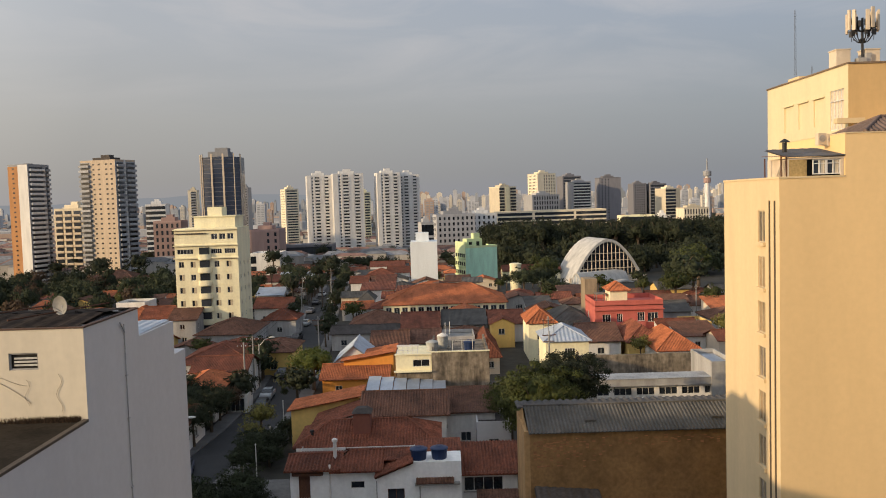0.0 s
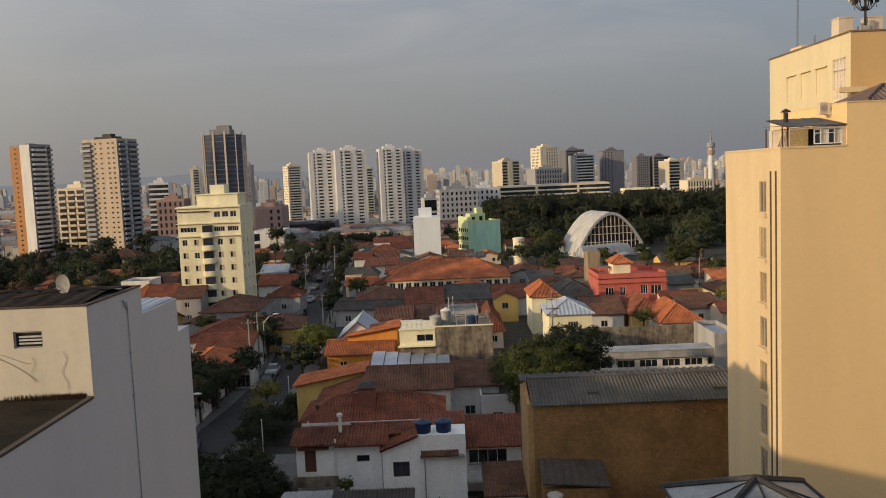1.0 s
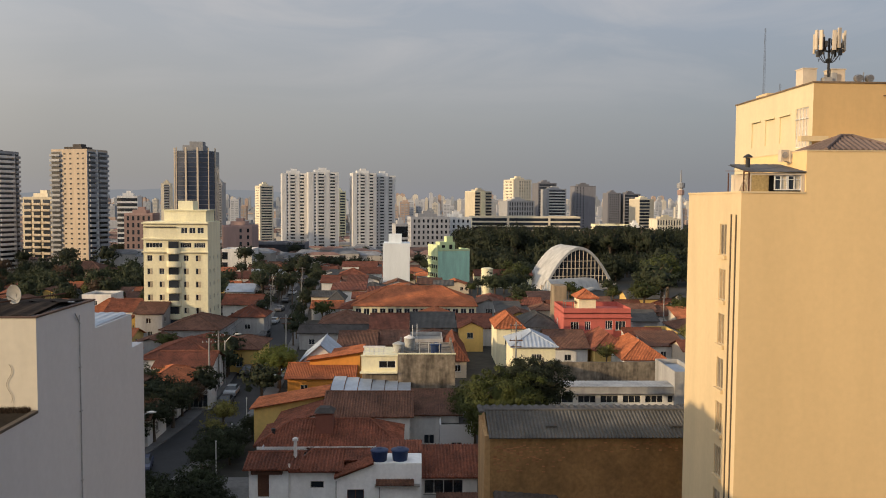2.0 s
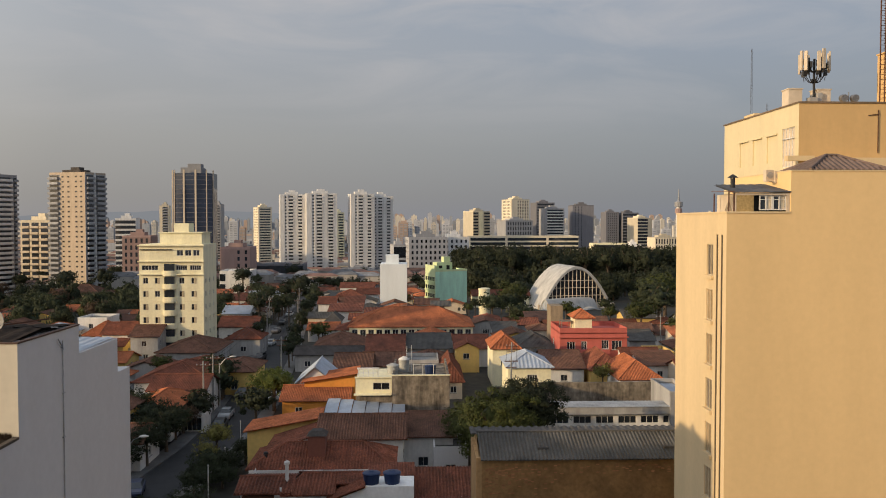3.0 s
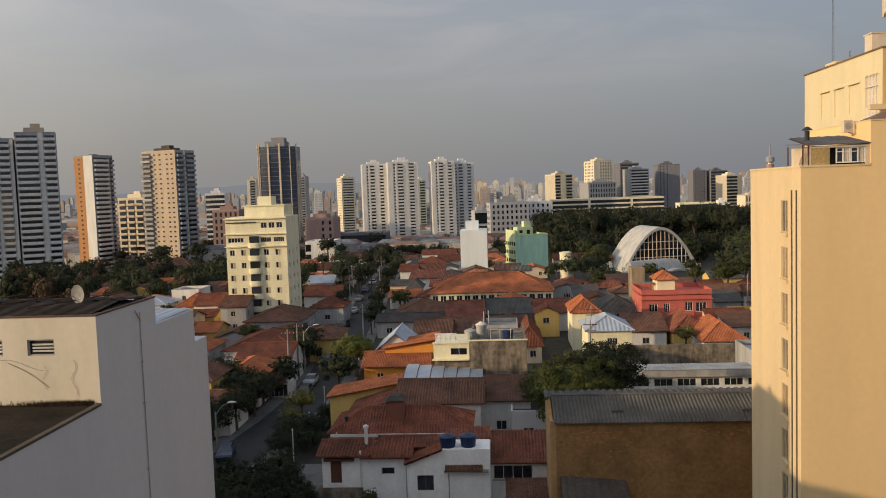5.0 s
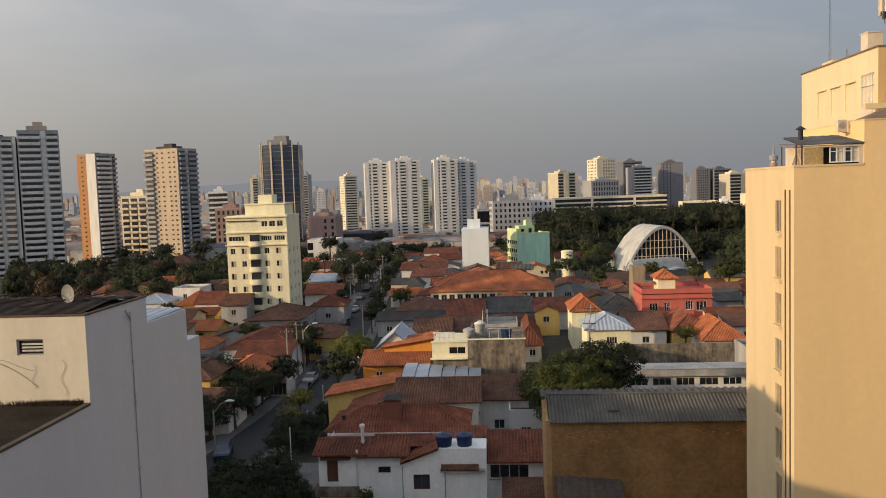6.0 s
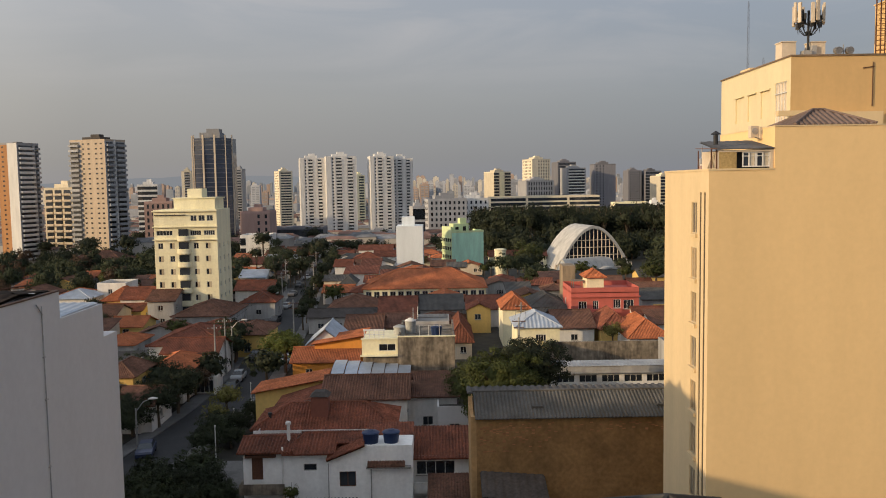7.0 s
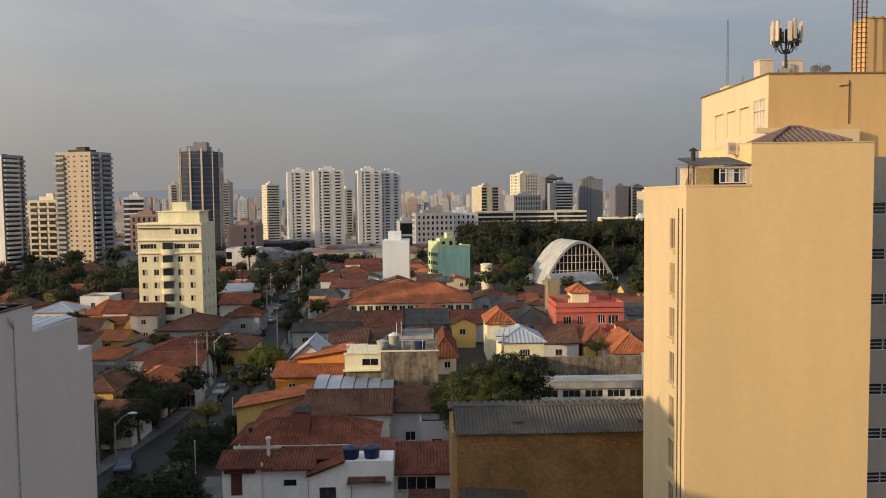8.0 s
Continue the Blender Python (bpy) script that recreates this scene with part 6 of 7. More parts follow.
# ---- street furniture and cars ----
street_lamp(-29.9, 88.0, 0, 6.0, 1.6, 5)
street_lamp(-29.5, 128, 0, 8.0, 1.8, 0)
for px, py, ph in ((-31.2, 86.5, 8.5), (-29.4, 118, 9), (-29.5, 124, 9), (-22.4, 143, 9), (-33.4, 190, 9), (-38.6, 222, 9), (-29.9, 215, 9), (-36, 260, 9), (15.2, 120.3, 9), (17, 135, 9), (54, 175, 9)):
    utility_pole(px, py, ground_height(py), ph, 4)
SPANS = (((-29.4, 118, 8.4), (-33.4, 190, 8.4)), ((-33.4, 190, 8.4), (-38.6, 222, 8.4)), ((-22.4, 143, 8.4), (-29.9, 215, 8.4)), ((15.2, 120.3, 8.4), (17, 135, 8.4)))
for px, py, ph in ((-19.9, 83.0, 4.3), (-20.9, 94.6, 2.9), (-21.9, 107.5, 2.8)):
    bm = bmesh.new()
    bar(bm, (px, py, 0), (px, py, ph), 0.06, 8, 0.05)
    lathe(bm, ((0.09, ph), (0.09, ph + 0.08), (0.03, ph + 0.14)), 8, px, py)
    solid("meter_pole", bm, FRAME, "slim pale service pole beside the houses", "pole", "service poles")
for a, b in SPANS:
    bm = bmesh.new()
    for off in (-0.8, 0, 0.8):
        flank(bm, [Vector(a).lerp(Vector(b), k / 10) + Vector((off, 0, -2.4 * (k / 10) * (1 - k / 10))) for k in range(11)], 0.025)
    solid("overhead_cable", bm, IRON, "dark overhead cables between poles", "cable", "overhead cables")
paints = (("black", (0.02, 0.02, 0.022)), ("silver", (0.40, 0.41, 0.42)), ("white", (0.7, 0.7, 0.69)), ("grey", (0.12, 0.12, 0.13)), ("blue", (0.02, 0.03, 0.08)))
for k, (cx, cy, rz) in enumerate(((-26.3, 114.5, 2), (-26.9, 121, 2), (-22.0, 132, -4), (-27.6, 136, -4), (-28.6, 87.0, 12), (-31.6, 172, -6), (-33.0, 192, -6), (-27.2, 186, -6), (-35.4, 214, -6), (-31.2, 226, -6), (-36.6, 232, -5), (-34.0, 244, -5), (-39.4, 262, -5), (12, 124, 90), (20, 123, 90))):
    name, colour = paints[k % 5]
    car(cx, cy, ground_height(cy) + 0.05, rz, (name, colour), name + " hatchback parked along the street")

# ---- houses left of the street ----
house(-53.80, 166.46, 5.46, 9.17, 6, 1.65, "gx", GREY, TILEBROWN, "grey two-storey house with a brown tiled roof")
house(-43.25, 158.45, 11.06, 13.96, 4, 1.99, "hip", GREY, TILEBROWN, "low house with a weathered brown hip roof")
house(-29.18, 136.72, 6.41, 10.0, 4.2, 1.15, "hip", YELLOW, TILEBROWN, "ochre yellow house with a brown tiled hip roof")
house(-37.02, 129.18, 12.12, 13.21, 4, 2.18, "hip", WHITE, TILE, "white house with a broad terracotta hip roof")
house(-33.74, 119.77, 7.97, 8.11, 4.6, 1.46, "gx", WHITE, TILE, "white house with a long terracotta gable roof")
house(-34.45, 108.25, 6.46, 12.72, 4, 1.16, "hip", WHITE, TILEORANGE, "white bungalow with an orange tiled hip roof")
house(-32.80, 94.93, 4.19, 7, 3.6, 1.3, "gx", WHITE, TILEBROWN, "shaded white house with a dark brown tiled roof")
house(-36.60, 99.70, 4.12, 7, 6, 1.2, "hip", YELLOW, TILEBROWN, "yellow two-storey house with a brown roof")
house(-69.27, 183.08, 6.90, 9, 4, 2.4, "hip", YELLOW, TILEORANGE, "yellow house with an orange hip roof")
house(-74.89, 194.01, 6.76, 8, 6.5, 0, "flat", WHITE, CONCRETE, "white flat-roofed house with a roof terrace")
house(-81.51, 186.97, 8.69, 9, 4, 1.6, "hip", WHITE, SHEET, "white house under a pale metal hip roof")
house(-64.62, 180.93, 6.31, 9, 4.5, 2, "gx", WHITE, TILE, "white house with a terracotta roof")
house(-76.13, 194.65, 8.42, 9, 4, 1.8, "hip", WHITE, TILE, "white bungalow with a red roof")
house(-41.40, 195.47, 8.85, 9, 4.2, 1.8, "gx", WHITE, TILE, "white house with a red gable roof")
house(-47.26, 220.21, 6.89, 10, 4.5, 1.5, "gx", WHITE, SHEET, "white house with a pale sheet roof")
house(-36.17, 176.94, 7.16, 8, 4, 1.8, "hip", GREY, TILE, "grey bungalow with a red hip roof")
house(-48.29, 248.42, 7.25, 10, 4.5, 1.8, "hip", WHITE, TILE, "white house with a red hip roof", z=-0.54)
house(-57.74, 265.51, 8.30, 12, 5, 1.5, "gx", WHITE, TILE, "white house with a red gable roof", z=-1.22)
house(-51.95, 287.37, 11.98, 10, 5, 1.5, "gx", WHITE, SHEET, "white house with a pale sheet roof", z=-2.09)
house(-52.23, 326.94, 9.08, 10, 5, 1.5, "hip", WHITE, TILE, "white house with a red hip roof", z=-3.68)
house(-118.01, 286.27, 18.91, 14, 6, 3, "hip", BEIGE, TILEBROWN, "long beige house with a brown hip roof", z=-2.05)

# ---- houses right of the street, rear rows ----
house(-14.21, 124.55, 5.75, 9, 4.6, 2.4, "gy", WHITE, SHEET, "white house with a grey sheet gable roof", pitch=0.5)
house(-11.76, 121.95, 7.50, 6, 5.2, 1.2, "left", ORANGE, TILEORANGE, "orange house with a sloping orange tiled roof")
house(-13.53, 118.74, 9.57, 7.55, 3.2, 1.36, "gx", ORANGE, TILEORANGE, "low orange annex with a sunlit tiled roof")
house(18.92, 127.23, 6.74, 9.05, 6.4, 1.68, "hip", CREAM, SHEET, "cream house with a pale metal hip roof", pitch=0.6)
house(16.90, 143.03, 4.68, 10, 7.0, 1.8, "hip", CREAM, TILEORANGE, "cream two-storey house with an orange hip roof")
house(48.92, 171.15, 5.35, 10, 4, 1.6, "gx", GREY, FIBRE, "grey house with a fibre-cement roof")
house(48.56, 155.04, 4.31, 8, 4, 0, "flat", YELLOW, CONCRETE, "small yellow flat-roofed house")
house(-22.88, 292.77, 9.14, 10, 5, 1.8, "hip", WHITE, TILE, "white house with a red hip roof", z=-2.31)
house(-25.39, 366.64, 15.26, 12, 5, 1.8, "gx", WHITE, TILE, "white house with a red gable roof", z=-5.27)
house(-39.71, 478.98, 13.28, 10, 5, 1.6, "hip", WHITE, TILE, "white house with a red hip roof", z=-9.76)
house(-17.13, 304.63, 8.03, 10, 5, 1.8, "gx", WHITE, TILE, "white house with a red gable roof", z=-2.79)
house(-38.30, 721.96, 22.50, 12, 6, 2.5, "hip", BEIGE, TILEORANGE, "house with an orange hip roof", z=-18.20)
house(-25.70, 246.01, 5.13, 8, 5, 1.6, "gx", WHITE, TILE, "white house with a red gable roof", z=-0.44)
house(-20.10, 208.27, 3.62, 8, 4, 1.6, "hip", WHITE, FIBRE, "white house with a grey roof")
house(-12.05, 189.06, 10.53, 7.72, 4.2, 1.39, "hip", WHITE, TILE, "white entrance wing with a red hip roof")

house(-14.54, 167.82, 10.33, 11.84, 3.6, 2.01, "hip", WHITE, TILEBROWN, "white house with a weathered brown hip roof")
house(-15.86, 158.44, 12.89, 6.30, 3.4, 1.07, "gx", GREY, DARKROOF, "grey house under a long dark sheet roof")
house(-9.74, 138.61, 6.16, 11.25, 4.0, 1.91, "gx", WHITE, TILEBROWN, "white house with a weathered brown gable roof")
house(-5.04, 160.79, 7.21, 12.66, 3.8, 2.15, "gx", WHITE, TILE, "white house with a terracotta gable roof")
house(3.72, 163.18, 8.44, 12.39, 3.8, 2.11, "gx", GREY, FIBRE, "grey house under a dark fibre-cement roof")
house(12.29, 162.70, 6.61, 11.35, 3.8, 1.93, "gx", WHITE, TILE, "white house with a terracotta gable roof")
house(-4.67, 143.56, 6.95, 9.65, 3.8, 1.64, "gx", BEIGE, TILEBROWN, "beige house with a dark brown gable roof")
house(6.77, 132.98, 3.76, 14.71, 3.4, 2.50, "hip", BEIGE, TILE, "low house with a terracotta hip roof")
house(25.46, 163.59, 8.65, 13.34, 3.6, 2.27, "hip", BEIGE, FIBRE, "beige house with a grey fibre-cement hip roof")
house(27.16, 142.18, 6.81, 12.68, 3.4, 2.15, "gx", WHITE, TILEBROWN, "white house with a dark tiled gable roof")
house(34.37, 140.23, 5.87, 12.86, 3.6, 2.19, "hip", YELLOW, TILE, "ochre house with a terracotta hip roof")
house(37.70, 131.69, 6.77, 13.67, 3.6, 2.32, "hip", WHITE, TILEORANGE, "white house with an orange hip roof")
house(43.98, 153.36, 6.96, 6.41, 3.6, 1.09, "gx", WHITE, TILE, "white house with a terracotta gable roof")
house(-0.04, 186.61, 28.21, 16.81, 5.2, 3.53, "hip", CREAM, TILEORANGE, "long cream public building with a broad orange hip roof", windows={"front": [(0.6 + 1.85 * k, 1.9 + 1.85 * k, 1.6, 4.4) for k in range(15)]})
house(32.36, 300, 21.0, 9, 4.51, 1.8, "gx", CREAM, TILE, "long cream pavilion with a red tiled roof", z=-2.6)
house(11.00, 156.5, 4.51, 5.6, 4.71, 1.1, "gy", YELLOW, TILE, "small ochre house with a red gable roof", windows={"front": [(1.4, 2.6, 2.61, 3.71)]}, over=0.3)
house(2.04, 143.50, 6.0, 8, 4.6, 0, "flat", GREY, CONCRETE, "grey flat-roofed annex with a pale roof terrace", windows={})

house(-29.6, 112.6, 3.6, 3.0, 2.6, 0, "flat", WHITE, SHEET, "low white garage with a pale roof by the street", windows={"front": [(0.5, 3.1, 0.3, 2.1)]})

# ---- nearer houses ----
house(-14.57, 95.86, 8.08, 5, 4.6, 1.5, "left", YELLOW, TILEORANGE, "yellow house with a sunlit orange sloping roof")
house(-12.44, 89.65, 5.05, 6, 4.2, 1.6, "left", WHITE, TILE, "low house with a sloping terracotta roof")
house(-4.80, 87.86, 9.07, 8.44, 5.8, 1.52, "gx", WHITE, TILEBROWN, "white house with a dark terracotta gable roof", pitch=0.3, rib=0.11)
house(2.30, 93.25, 6.09, 7, 4.5, 1.2, "front", WHITE, TILEBROWN, "low annex with a brown tiled lean-to roof")
house(1.10, 93.77, 4.15, 6, 3.6, 0, "flat", WHITE, CONCRETE, "low white flat-roofed annex")
house(5.00, 90.06, 3.80, 6, 4.0, 0, "flat", OFFWHITE, DARKROOF, "white outbuilding with a dark flat roof")

# ---- towers, near to far ----
tower("apartment_tower", "grey-white apartment tower with deep balconies and white piers", -191.4, 333.33, -4.0, 15.6, 14, 61.6, 28, 24, FARGREY, {"front": [("balcony", 0.02, 0.56, TOWERWHITE), ("fin", 0.57, 0.69, TOWERWHITE), ("balcony", 0.7, 0.99, TOWERWHITE)], "left": [("clad", 0.0, 1.0, TOWERBEIGE)]}, crown_mat=TOWERBEIGE, crown=1.0)
tower("apartment_tower", "grey-white apartment tower with square balconies and white piers", -207.04, 326.08, -3.5, 17.39, 14, 58.6, 28, 23, FARGREY, {"front": [("balcony", 0.0, 0.3, TOWERWHITE), ("fin", 0.31, 0.39, TOWERWHITE), ("balcony", 0.4, 0.6, TOWERWHITE), ("fin", 0.61, 0.67, TOWERWHITE), ("balcony", 0.68, 0.92, TOWERWHITE), ("fin", 0.93, 1.0, TOWERWHITE)]}, crown_mat=DARKROOF, crown=0.6)
tower("apartment_tower", "slim apartment tower with an orange end wall and white balconies", -220.46, 427.96, -7.80, 13.23, 14.29, 60.3, -18, 24, FARGREY, {"front": [("clad", 0.0, 0.5, TOWERORANGE), ("punched", 0.12, 0.4, None), ("fin", 0.52, 1.0, TOWERWHITE)], "right": [("balcony", 0.04, 0.72, TOWERWHITE), ("fin", 0.74, 0.8, FARGREY), ("balcony", 0.82, 0.99, FARGREY)]}, crown=0.35, crown_mat=DARKROOF)
# Grey cladding on the right puts that side's shade into its colour.
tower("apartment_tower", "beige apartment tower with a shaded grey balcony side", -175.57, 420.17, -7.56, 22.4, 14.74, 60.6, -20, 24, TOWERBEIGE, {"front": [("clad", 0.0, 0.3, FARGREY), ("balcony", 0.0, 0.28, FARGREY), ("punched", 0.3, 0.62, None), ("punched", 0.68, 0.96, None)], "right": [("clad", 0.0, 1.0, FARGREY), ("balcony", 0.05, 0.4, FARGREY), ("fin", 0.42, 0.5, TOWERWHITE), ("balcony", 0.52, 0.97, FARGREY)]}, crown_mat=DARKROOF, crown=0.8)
tower("apartment_block", "beige apartment block with rows of small balconies", -214.7, 470, -9.40, 17.8, 16, 38.4, -10, 11, FARCREAM, {"front": [("balcony", 0.03, 0.32, BEIGE), ("balcony", 0.36, 0.64, BEIGE), ("balcony", 0.68, 0.97, BEIGE)]})
tower("office_block", "white office block with dark ribbon windows", -216.91, 620, -15.40, 14.55, 20, 46.10, 10, 12, WHITE, {"front": [("band", 0.0, 1.0, None)], "left": [("band", 0.0, 1.0, None)]})
tower("office_block", "pale pink office block with small windows", -175.07, 520, -11.40, 17.25, 20, 30.77, 5, 7, FARPINK, {"front": [("punched", 0.04, 0.96, None)]})
tower("apartment_tower", "slim pale apartment tower behind the houses", -273.63, 900, -18.20, 9.92, 20, 64.23, 10, 22, FARCREAM, {"front": [("balcony", 0.3, 0.9, FARGREY)]})
tower("apartment_tower", "slim pale tower beside the glass tower", -229.07, 950, -18.20, 9.16, 18, 66.79, 0, 22, FARGREY, {"front": [("balcony", 0.1, 0.9, FARGREY)]})
tower("apartment_tower", "narrow pale apartment tower", -164.39, 900, -18.20, 14.87, 22, 62.48, 25, 22, FARCREAM, {"front": [("band", 0.1, 0.9, None)], "left": [("punched", 0.1, 0.9, None)]})
tower("apartment_tower", "tall white apartment tower with stacked balconies", -103.15, 694, -18.20, 20.98, 20, 69.43, 12, 25, TOWERWHITE, {"front": [("fin", 0.0, 0.17, TOWERWHITE), ("band", 0.19, 0.25, None), ("fin", 0.26, 0.31, TOWERWHITE), ("balcony", 0.32, 0.52, TOWERWHITE), ("fin", 0.53, 0.68, TOWERWHITE), ("balcony", 0.70, 0.88, TOWERWHITE), ("fin", 0.9, 1.0, TOWERWHITE)], "left": [("fin", 0.3, 0.7, TOWERWHITE)]}, deep=0.8)
tower("apartment_tower", "tall white apartment tower with stacked balconies", -78.28, 690, -18.20, 25.60, 20, 70.25, 12, 26, TOWERWHITE, {"front": [("fin", 0.0, 0.17, TOWERWHITE), ("band", 0.19, 0.25, None), ("fin", 0.26, 0.31, TOWERWHITE), ("balcony", 0.32, 0.52, TOWERWHITE), ("fin", 0.53, 0.68, TOWERWHITE), ("balcony", 0.70, 0.88, TOWERWHITE), ("fin", 0.9, 1.0, TOWERWHITE)], "left": [("fin", 0.3, 0.7, TOWERWHITE)]}, deep=0.8)
tower("apartment_tower", "tall white twin apartment tower with stacked balconies", -44.37, 694, -18.20, 20.02, 20, 70.00, 12, 26, TOWERWHITE, {"front": [("fin", 0.0, 0.17, TOWERWHITE), ("band", 0.19, 0.25, None), ("fin", 0.26, 0.31, TOWERWHITE), ("balcony", 0.32, 0.52, TOWERWHITE), ("fin", 0.53, 0.68, TOWERWHITE), ("balcony", 0.70, 0.88, TOWERWHITE), ("fin", 0.9, 1.0, TOWERWHITE)], "left": [("fin", 0.3, 0.7, TOWERWHITE)]}, deep=0.8)
tower("apartment_tower", "tall white twin apartment tower with stacked balconies", -28.40, 704, -18.20, 19.83, 20, 68.24, 12, 26, TOWERWHITE, {"front": [("fin", 0.0, 0.17, TOWERWHITE), ("band", 0.19, 0.25, None), ("fin", 0.26, 0.31, TOWERWHITE), ("balcony", 0.32, 0.52, TOWERWHITE), ("fin", 0.53, 0.68, TOWERWHITE), ("balcony", 0.70, 0.88, TOWERWHITE), ("fin", 0.9, 1.0, TOWERWHITE)], "left": [("fin", 0.3, 0.7, TOWERWHITE)]}, deep=0.8)
tower("apartment_tower", "yellowish slim apartment tower between white towers", -90.11, 980, -18.20, 10.80, 16, 57.73, 25, 18, CREAM, {"front": [("band", 0.3, 0.9, None)]})
tower("office_block", "white office block with square windows", 9.36, 560, -13.00, 27.04, 22, 30.58, 12, 8, FARGREY, {"front": [("punched", 0.03, 0.97, None)], "left": [("punched", 0.1, 0.9, None)]})
tower("office_block", "white office block with square windows", 29.71, 580, -13.80, 18.40, 18, 31.00, 12, 8, WHITE, {"front": [("punched", 0.03, 0.97, None)]})
tower("apartment_tower", "cream apartment tower with dark corner strips", 81.05, 1000, -18.20, 23.38, 26, 59.48, 25, 16, FARCREAM, {"front": [("band", 0.0, 0.3, None), ("fin", 0.35, 0.6, CREAM), ("band", 0.65, 1.0, None)]})
tower("office_block", "long low dark office slab with ribbon windows", 102.35, 760, -18.20, 102.66, 30, 33.00, 4, 8, FARCREAM, {"front": [("band", 0.0, 0.32, None), ("band", 0.34, 0.7, None), ("band", 0.72, 1.0, None)]}, crown=0.3)
tower("apartment_tower", "cream apartment tower with a grey side", 122.49, 950, -18.20, 23.47, 26, 72.69, 20, 20, FARCREAM, {"front": [("punched", 0.3, 0.97, None)], "left": [("punched", 0.1, 0.9, None)]})
tower("apartment_block", "pale lower apartment block", 114.81, 900, -18.20, 33.44, 22, 47.98, 20, 9, FARGREY, {"front": [("punched", 0.05, 0.97, None)]})
tower("apartment_tower", "dark grey apartment tower", 167.72, 1050, -18.20, 24.51, 26, 71.27, 10, 20, FARDARK, {"front": [("band", 0.05, 0.95, None)]})
tower("apartment_tower", "grey apartment tower with a white grid of balconies", 167.84, 980, -18.20, 24.23, 24, 62.52, 10, 18, FARGREY, {"front": [("balcony", 0.1, 0.95, TOWERWHITE)]})
tower("apartment_tower", "tall grey-brown slab apartment tower", 206.39, 1000, -18.20, 26.09, 30, 66.94, 0, 20, FARDARK, {"front": [("punched", 0.05, 0.5, None)]})
tower("apartment_tower", "dark grey apartment tower in haze", 279.04, 1150, -18.20, 18.96, 24, 60.46, 5, 18, FARDARK, {"front": [("punched", 0.1, 0.9, None)]})
tower("office_block", "dark glazed office block", 305.11, 1150, -18.20, 23.69, 26, 59.45, 10, 14, FARDARK, {"front": [("band", 0.0, 1.0, None)]})
tower("office_block", "cream office block with a dark front", 311.42, 1100, -18.20, 22.67, 26, 52.13, 18, 12, FARCREAM, {"front": [("band", 0.0, 0.7, None)]})
tower("office_block", "low pale shed-like block", 173.92, 640, -16.20, 9.70, 16, 26.31, 0, 2, WHITE, {"front": [("band", 0.0, 1.0, None)]})
tower("office_block", "low yellowish industrial block", 196.81, 820, -18.20, 33.91, 20, 24.61, 0, 2, CREAM, {"front": [("band", 0.0, 1.0, None)]}, crown=0.3)
tower("office_block", "low white industrial block", 280.28, 900, -18.20, 29.12, 20, 29.23, 10, 4, FARCREAM, {"front": [("punched", 0.0, 1.0, None)]})
tower("office_block", "low industrial hall with a white wall", -91.78, 420, -7.40, 15.14, 18, 10.38, 0, 2, WHITE, {"front": [("band", 0.0, 0.2, None)]}, crown=0.3)
tower("office_block", "long low grey hall", -94.21, 560, -13.00, 35.68, 22, 12.50, 0, 2, FARDARK, {"front": [("band", 0.0, 1.0, None)]}, crown=0.3)
tower("office_block", "brick-red building behind the cream block", -102.60, 470, -9.40, 16.90, 20, 22.99, 0, 6, FARPINK, {"front": [("punched", 0.5, 1.0, None)]})
tower("office_block", "pale low block with a green roof edge", -9.44, 520, -11.40, 7.90, 16, 25.10, 10, 3, FARGREY, {"front": [("band", 0.0, 1.0, None)]})

# ---- the packed smaller houses that fill the blocks between ----
fr = random.Random(17)


def street_x(y):
    for (x0, y0), (x1, y1) in zip(LINE, LINE[1:]):
        if y0 <= y <= y1:
            return x0 + (x1 - x0) * (y - y0) / (y1 - y0)
    return LINE[-1][0]


KEPT = [(-57.5, -42.5, 176, 191), (28, 43, 157, 178), (-8, 6, 101, 117), (18, 39, 105, 122), (40, 82, 270, 325), (-12, -1, 274, 290), (6, 23, 288, 308), (20, 26, 258, 266), (-11, 3, 97, 104)]
WALLS = (WHITE, OFFWHITE, GREY, GREY, YELLOW, BEIGE, BEIGE)
ROOFS = (TILE, TILE, TILEBROWN, TILEBROWN, TILEORANGE, FIBRE)
NAMES = {WHITE: "white", OFFWHITE: "off-white", GREY: "grey", CREAM: "cream", YELLOW: "ochre yellow", BEIGE: "beige"}
ROOFNAMES = {TILE: "terracotta tiled", TILEBROWN: "weathered brown tiled", TILEORANGE: "orange tiled", FIBRE: "grey fibre-cement"}


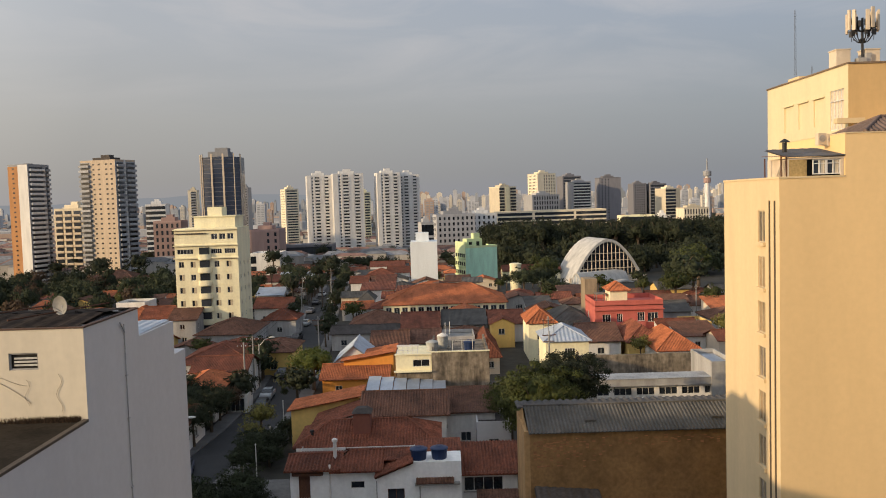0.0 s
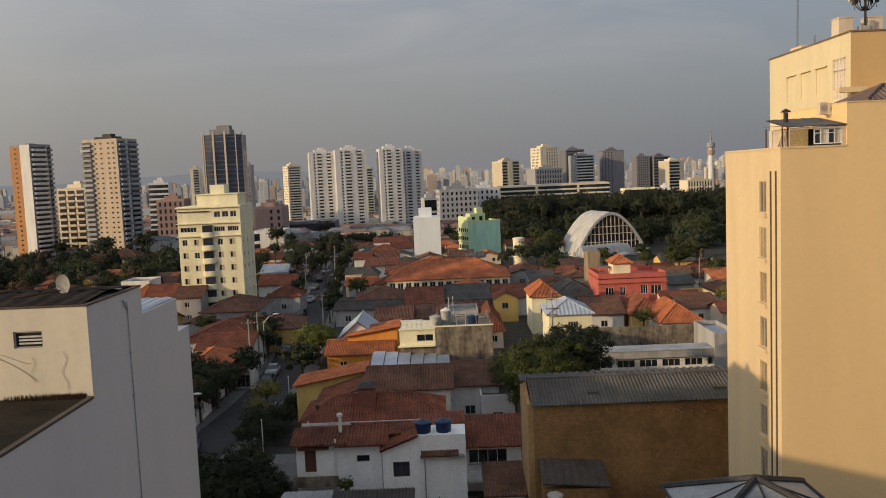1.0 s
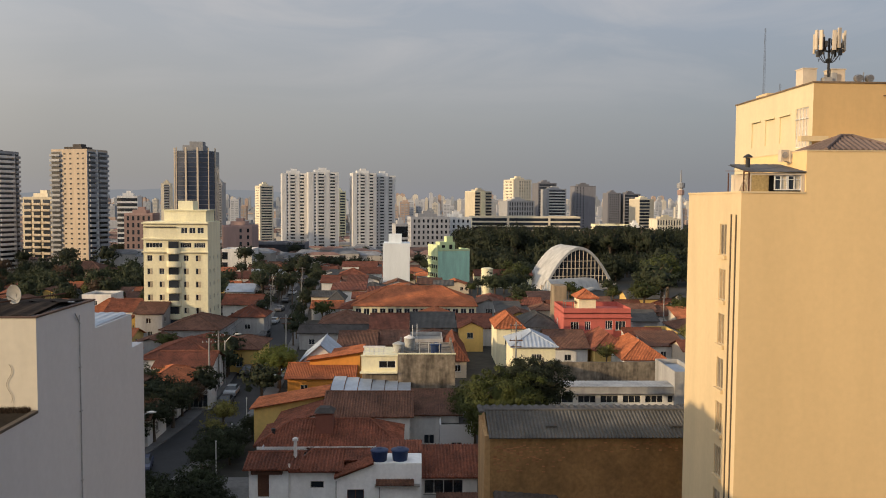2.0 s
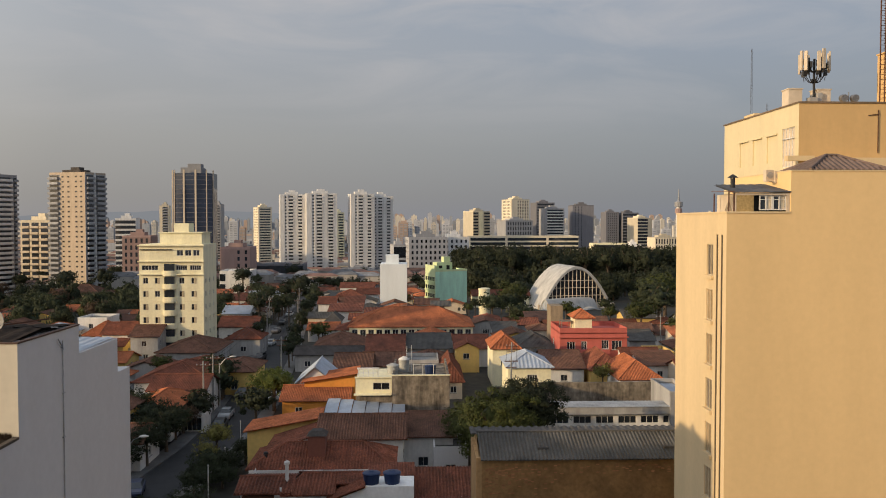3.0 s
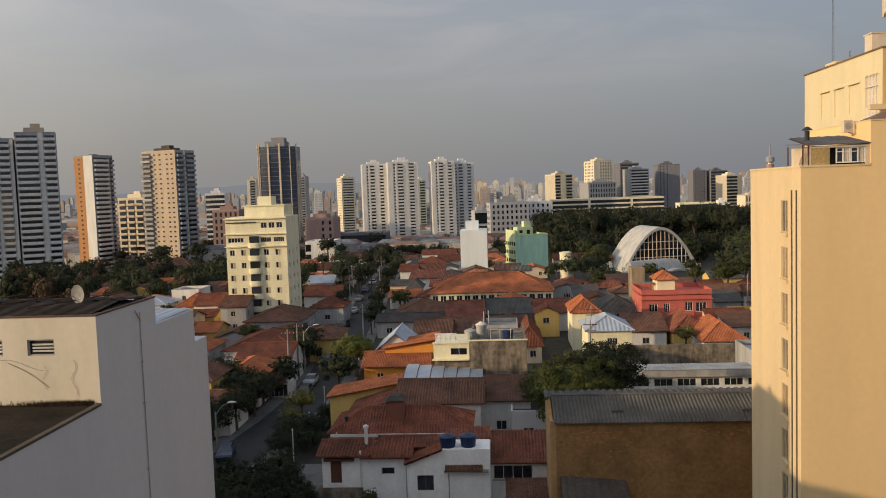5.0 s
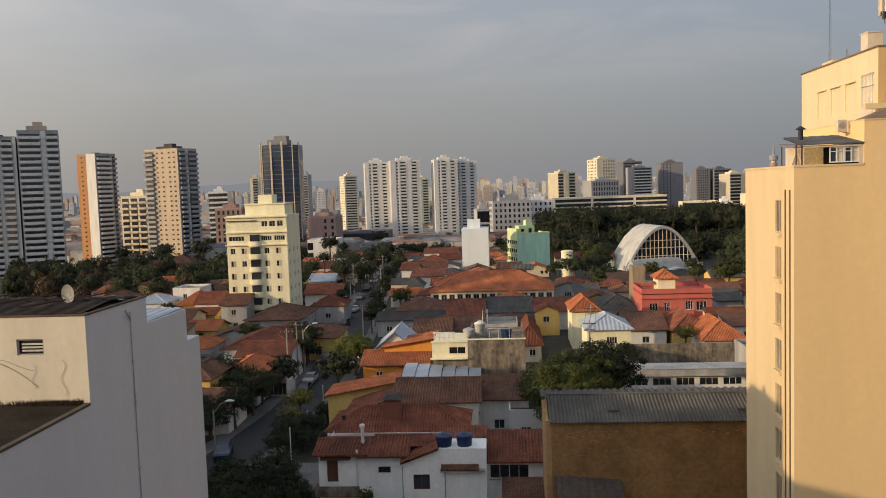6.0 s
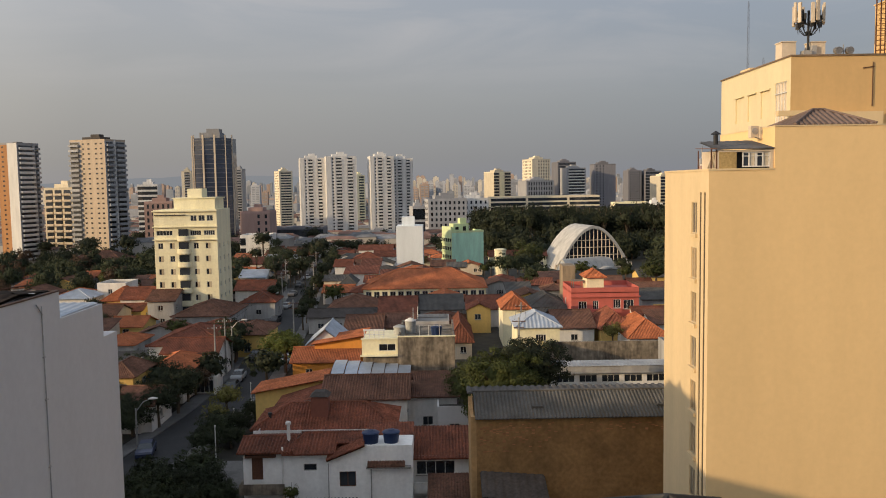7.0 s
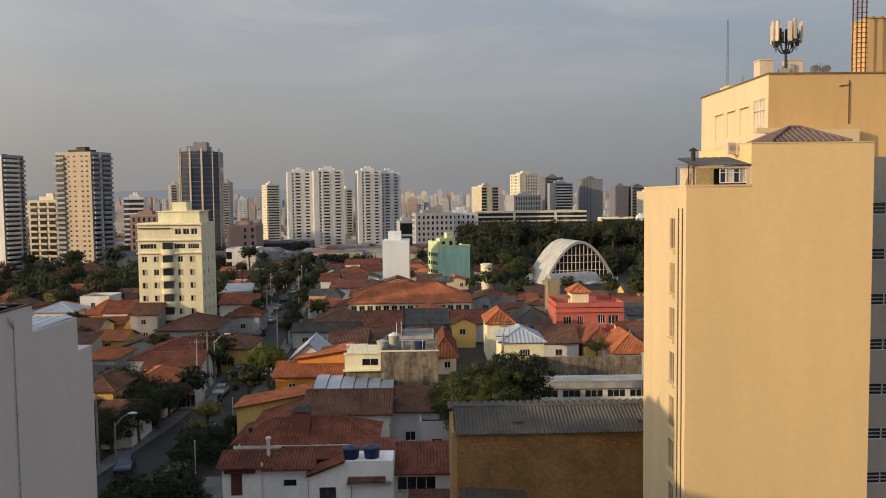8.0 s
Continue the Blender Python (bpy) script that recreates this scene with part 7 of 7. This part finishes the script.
def fill(count, x_low, x_high, y0, y1):
    made = 0
    for _ in range(count):
        y = fr.uniform(y0, y1)
        x = fr.uniform(x_low, x_high) * y
        w, d = fr.uniform(5.5, 10), fr.uniform(6, 10)
        if abs(x - street_x(y + d / 2)) < w / 2 + 5.6:
            continue
        spot = (x - w / 2, x + w / 2, y, y + d)
        if any(spot[0] < b + 0.2 and a - 0.2 < spot[1] and spot[2] < q + 0.2 and p - 0.2 < spot[3] for a, b, p, q in FOOTPRINTS + KEPT):
            continue
        wall_mat, roof_mat = fr.choice(WALLS), fr.choice(ROOFS)
        kind = fr.choice(("hip", "hip", "gx", "gx", "gy", "front"))
        eave = fr.choice((2.8, 3.0, 3.2, 3.6))
        span = {"hip": min(w, d), "gx": d, "gy": w, "front": d * 1.2}[kind]
        far = y > 200
        house(x, y, w, d, eave, span * 0.17, kind, wall_mat, roof_mat, "small " + NAMES[wall_mat] + " house with a " + ROOFNAMES[roof_mat] + " roof",
              z=ground_height(y), pitch=0.4 if far else 0.28, rib=0.08 if far else 0.07)
        made += 1
    return made


fill(700, -0.33, -0.17, 105, 215)
fill(330, -0.14, 0.36, 138, 215)
fill(260, -0.24, 0.06, 215, 330)
fill(260, -0.2, 0.0, 330, 520)
fill(120, -0.5, -0.3, 190, 260)
fill(300, -0.55, -0.3, 110, 190)
for k in range(150):
    ty = fr.uniform(112, 330)
    tx = fr.uniform(-0.5, 0.3) * ty
    if abs(tx - street_x(ty)) < 5.0 or (tx > -6 and ty < 162) or any(a - 0.6 < tx < b + 0.6 and p - 0.6 < ty < q + 0.6 for a, b, p, q in FOOTPRINTS + KEPT):
        continue
    tree(tx, ty, ground_height(ty), fr.uniform(4.0, 7.0), fr.uniform(1.6, 2.8), fr.choice((LEAFDARK, LEAFDARK, LEAF)), "small dark green garden tree", k, 0.08, 1100, "back garden trees")
for k in range(44):
    ty = fr.uniform(108, 380)
    side = fr.choice((-4.2, 4.2))
    tree(street_x(ty) + side, ty, ground_height(ty), fr.uniform(4.5, 7.5), fr.uniform(1.8, 3.0), LEAFDARK, "dark green tree on the pavement", k, 0.08, 1200, "pavement trees")
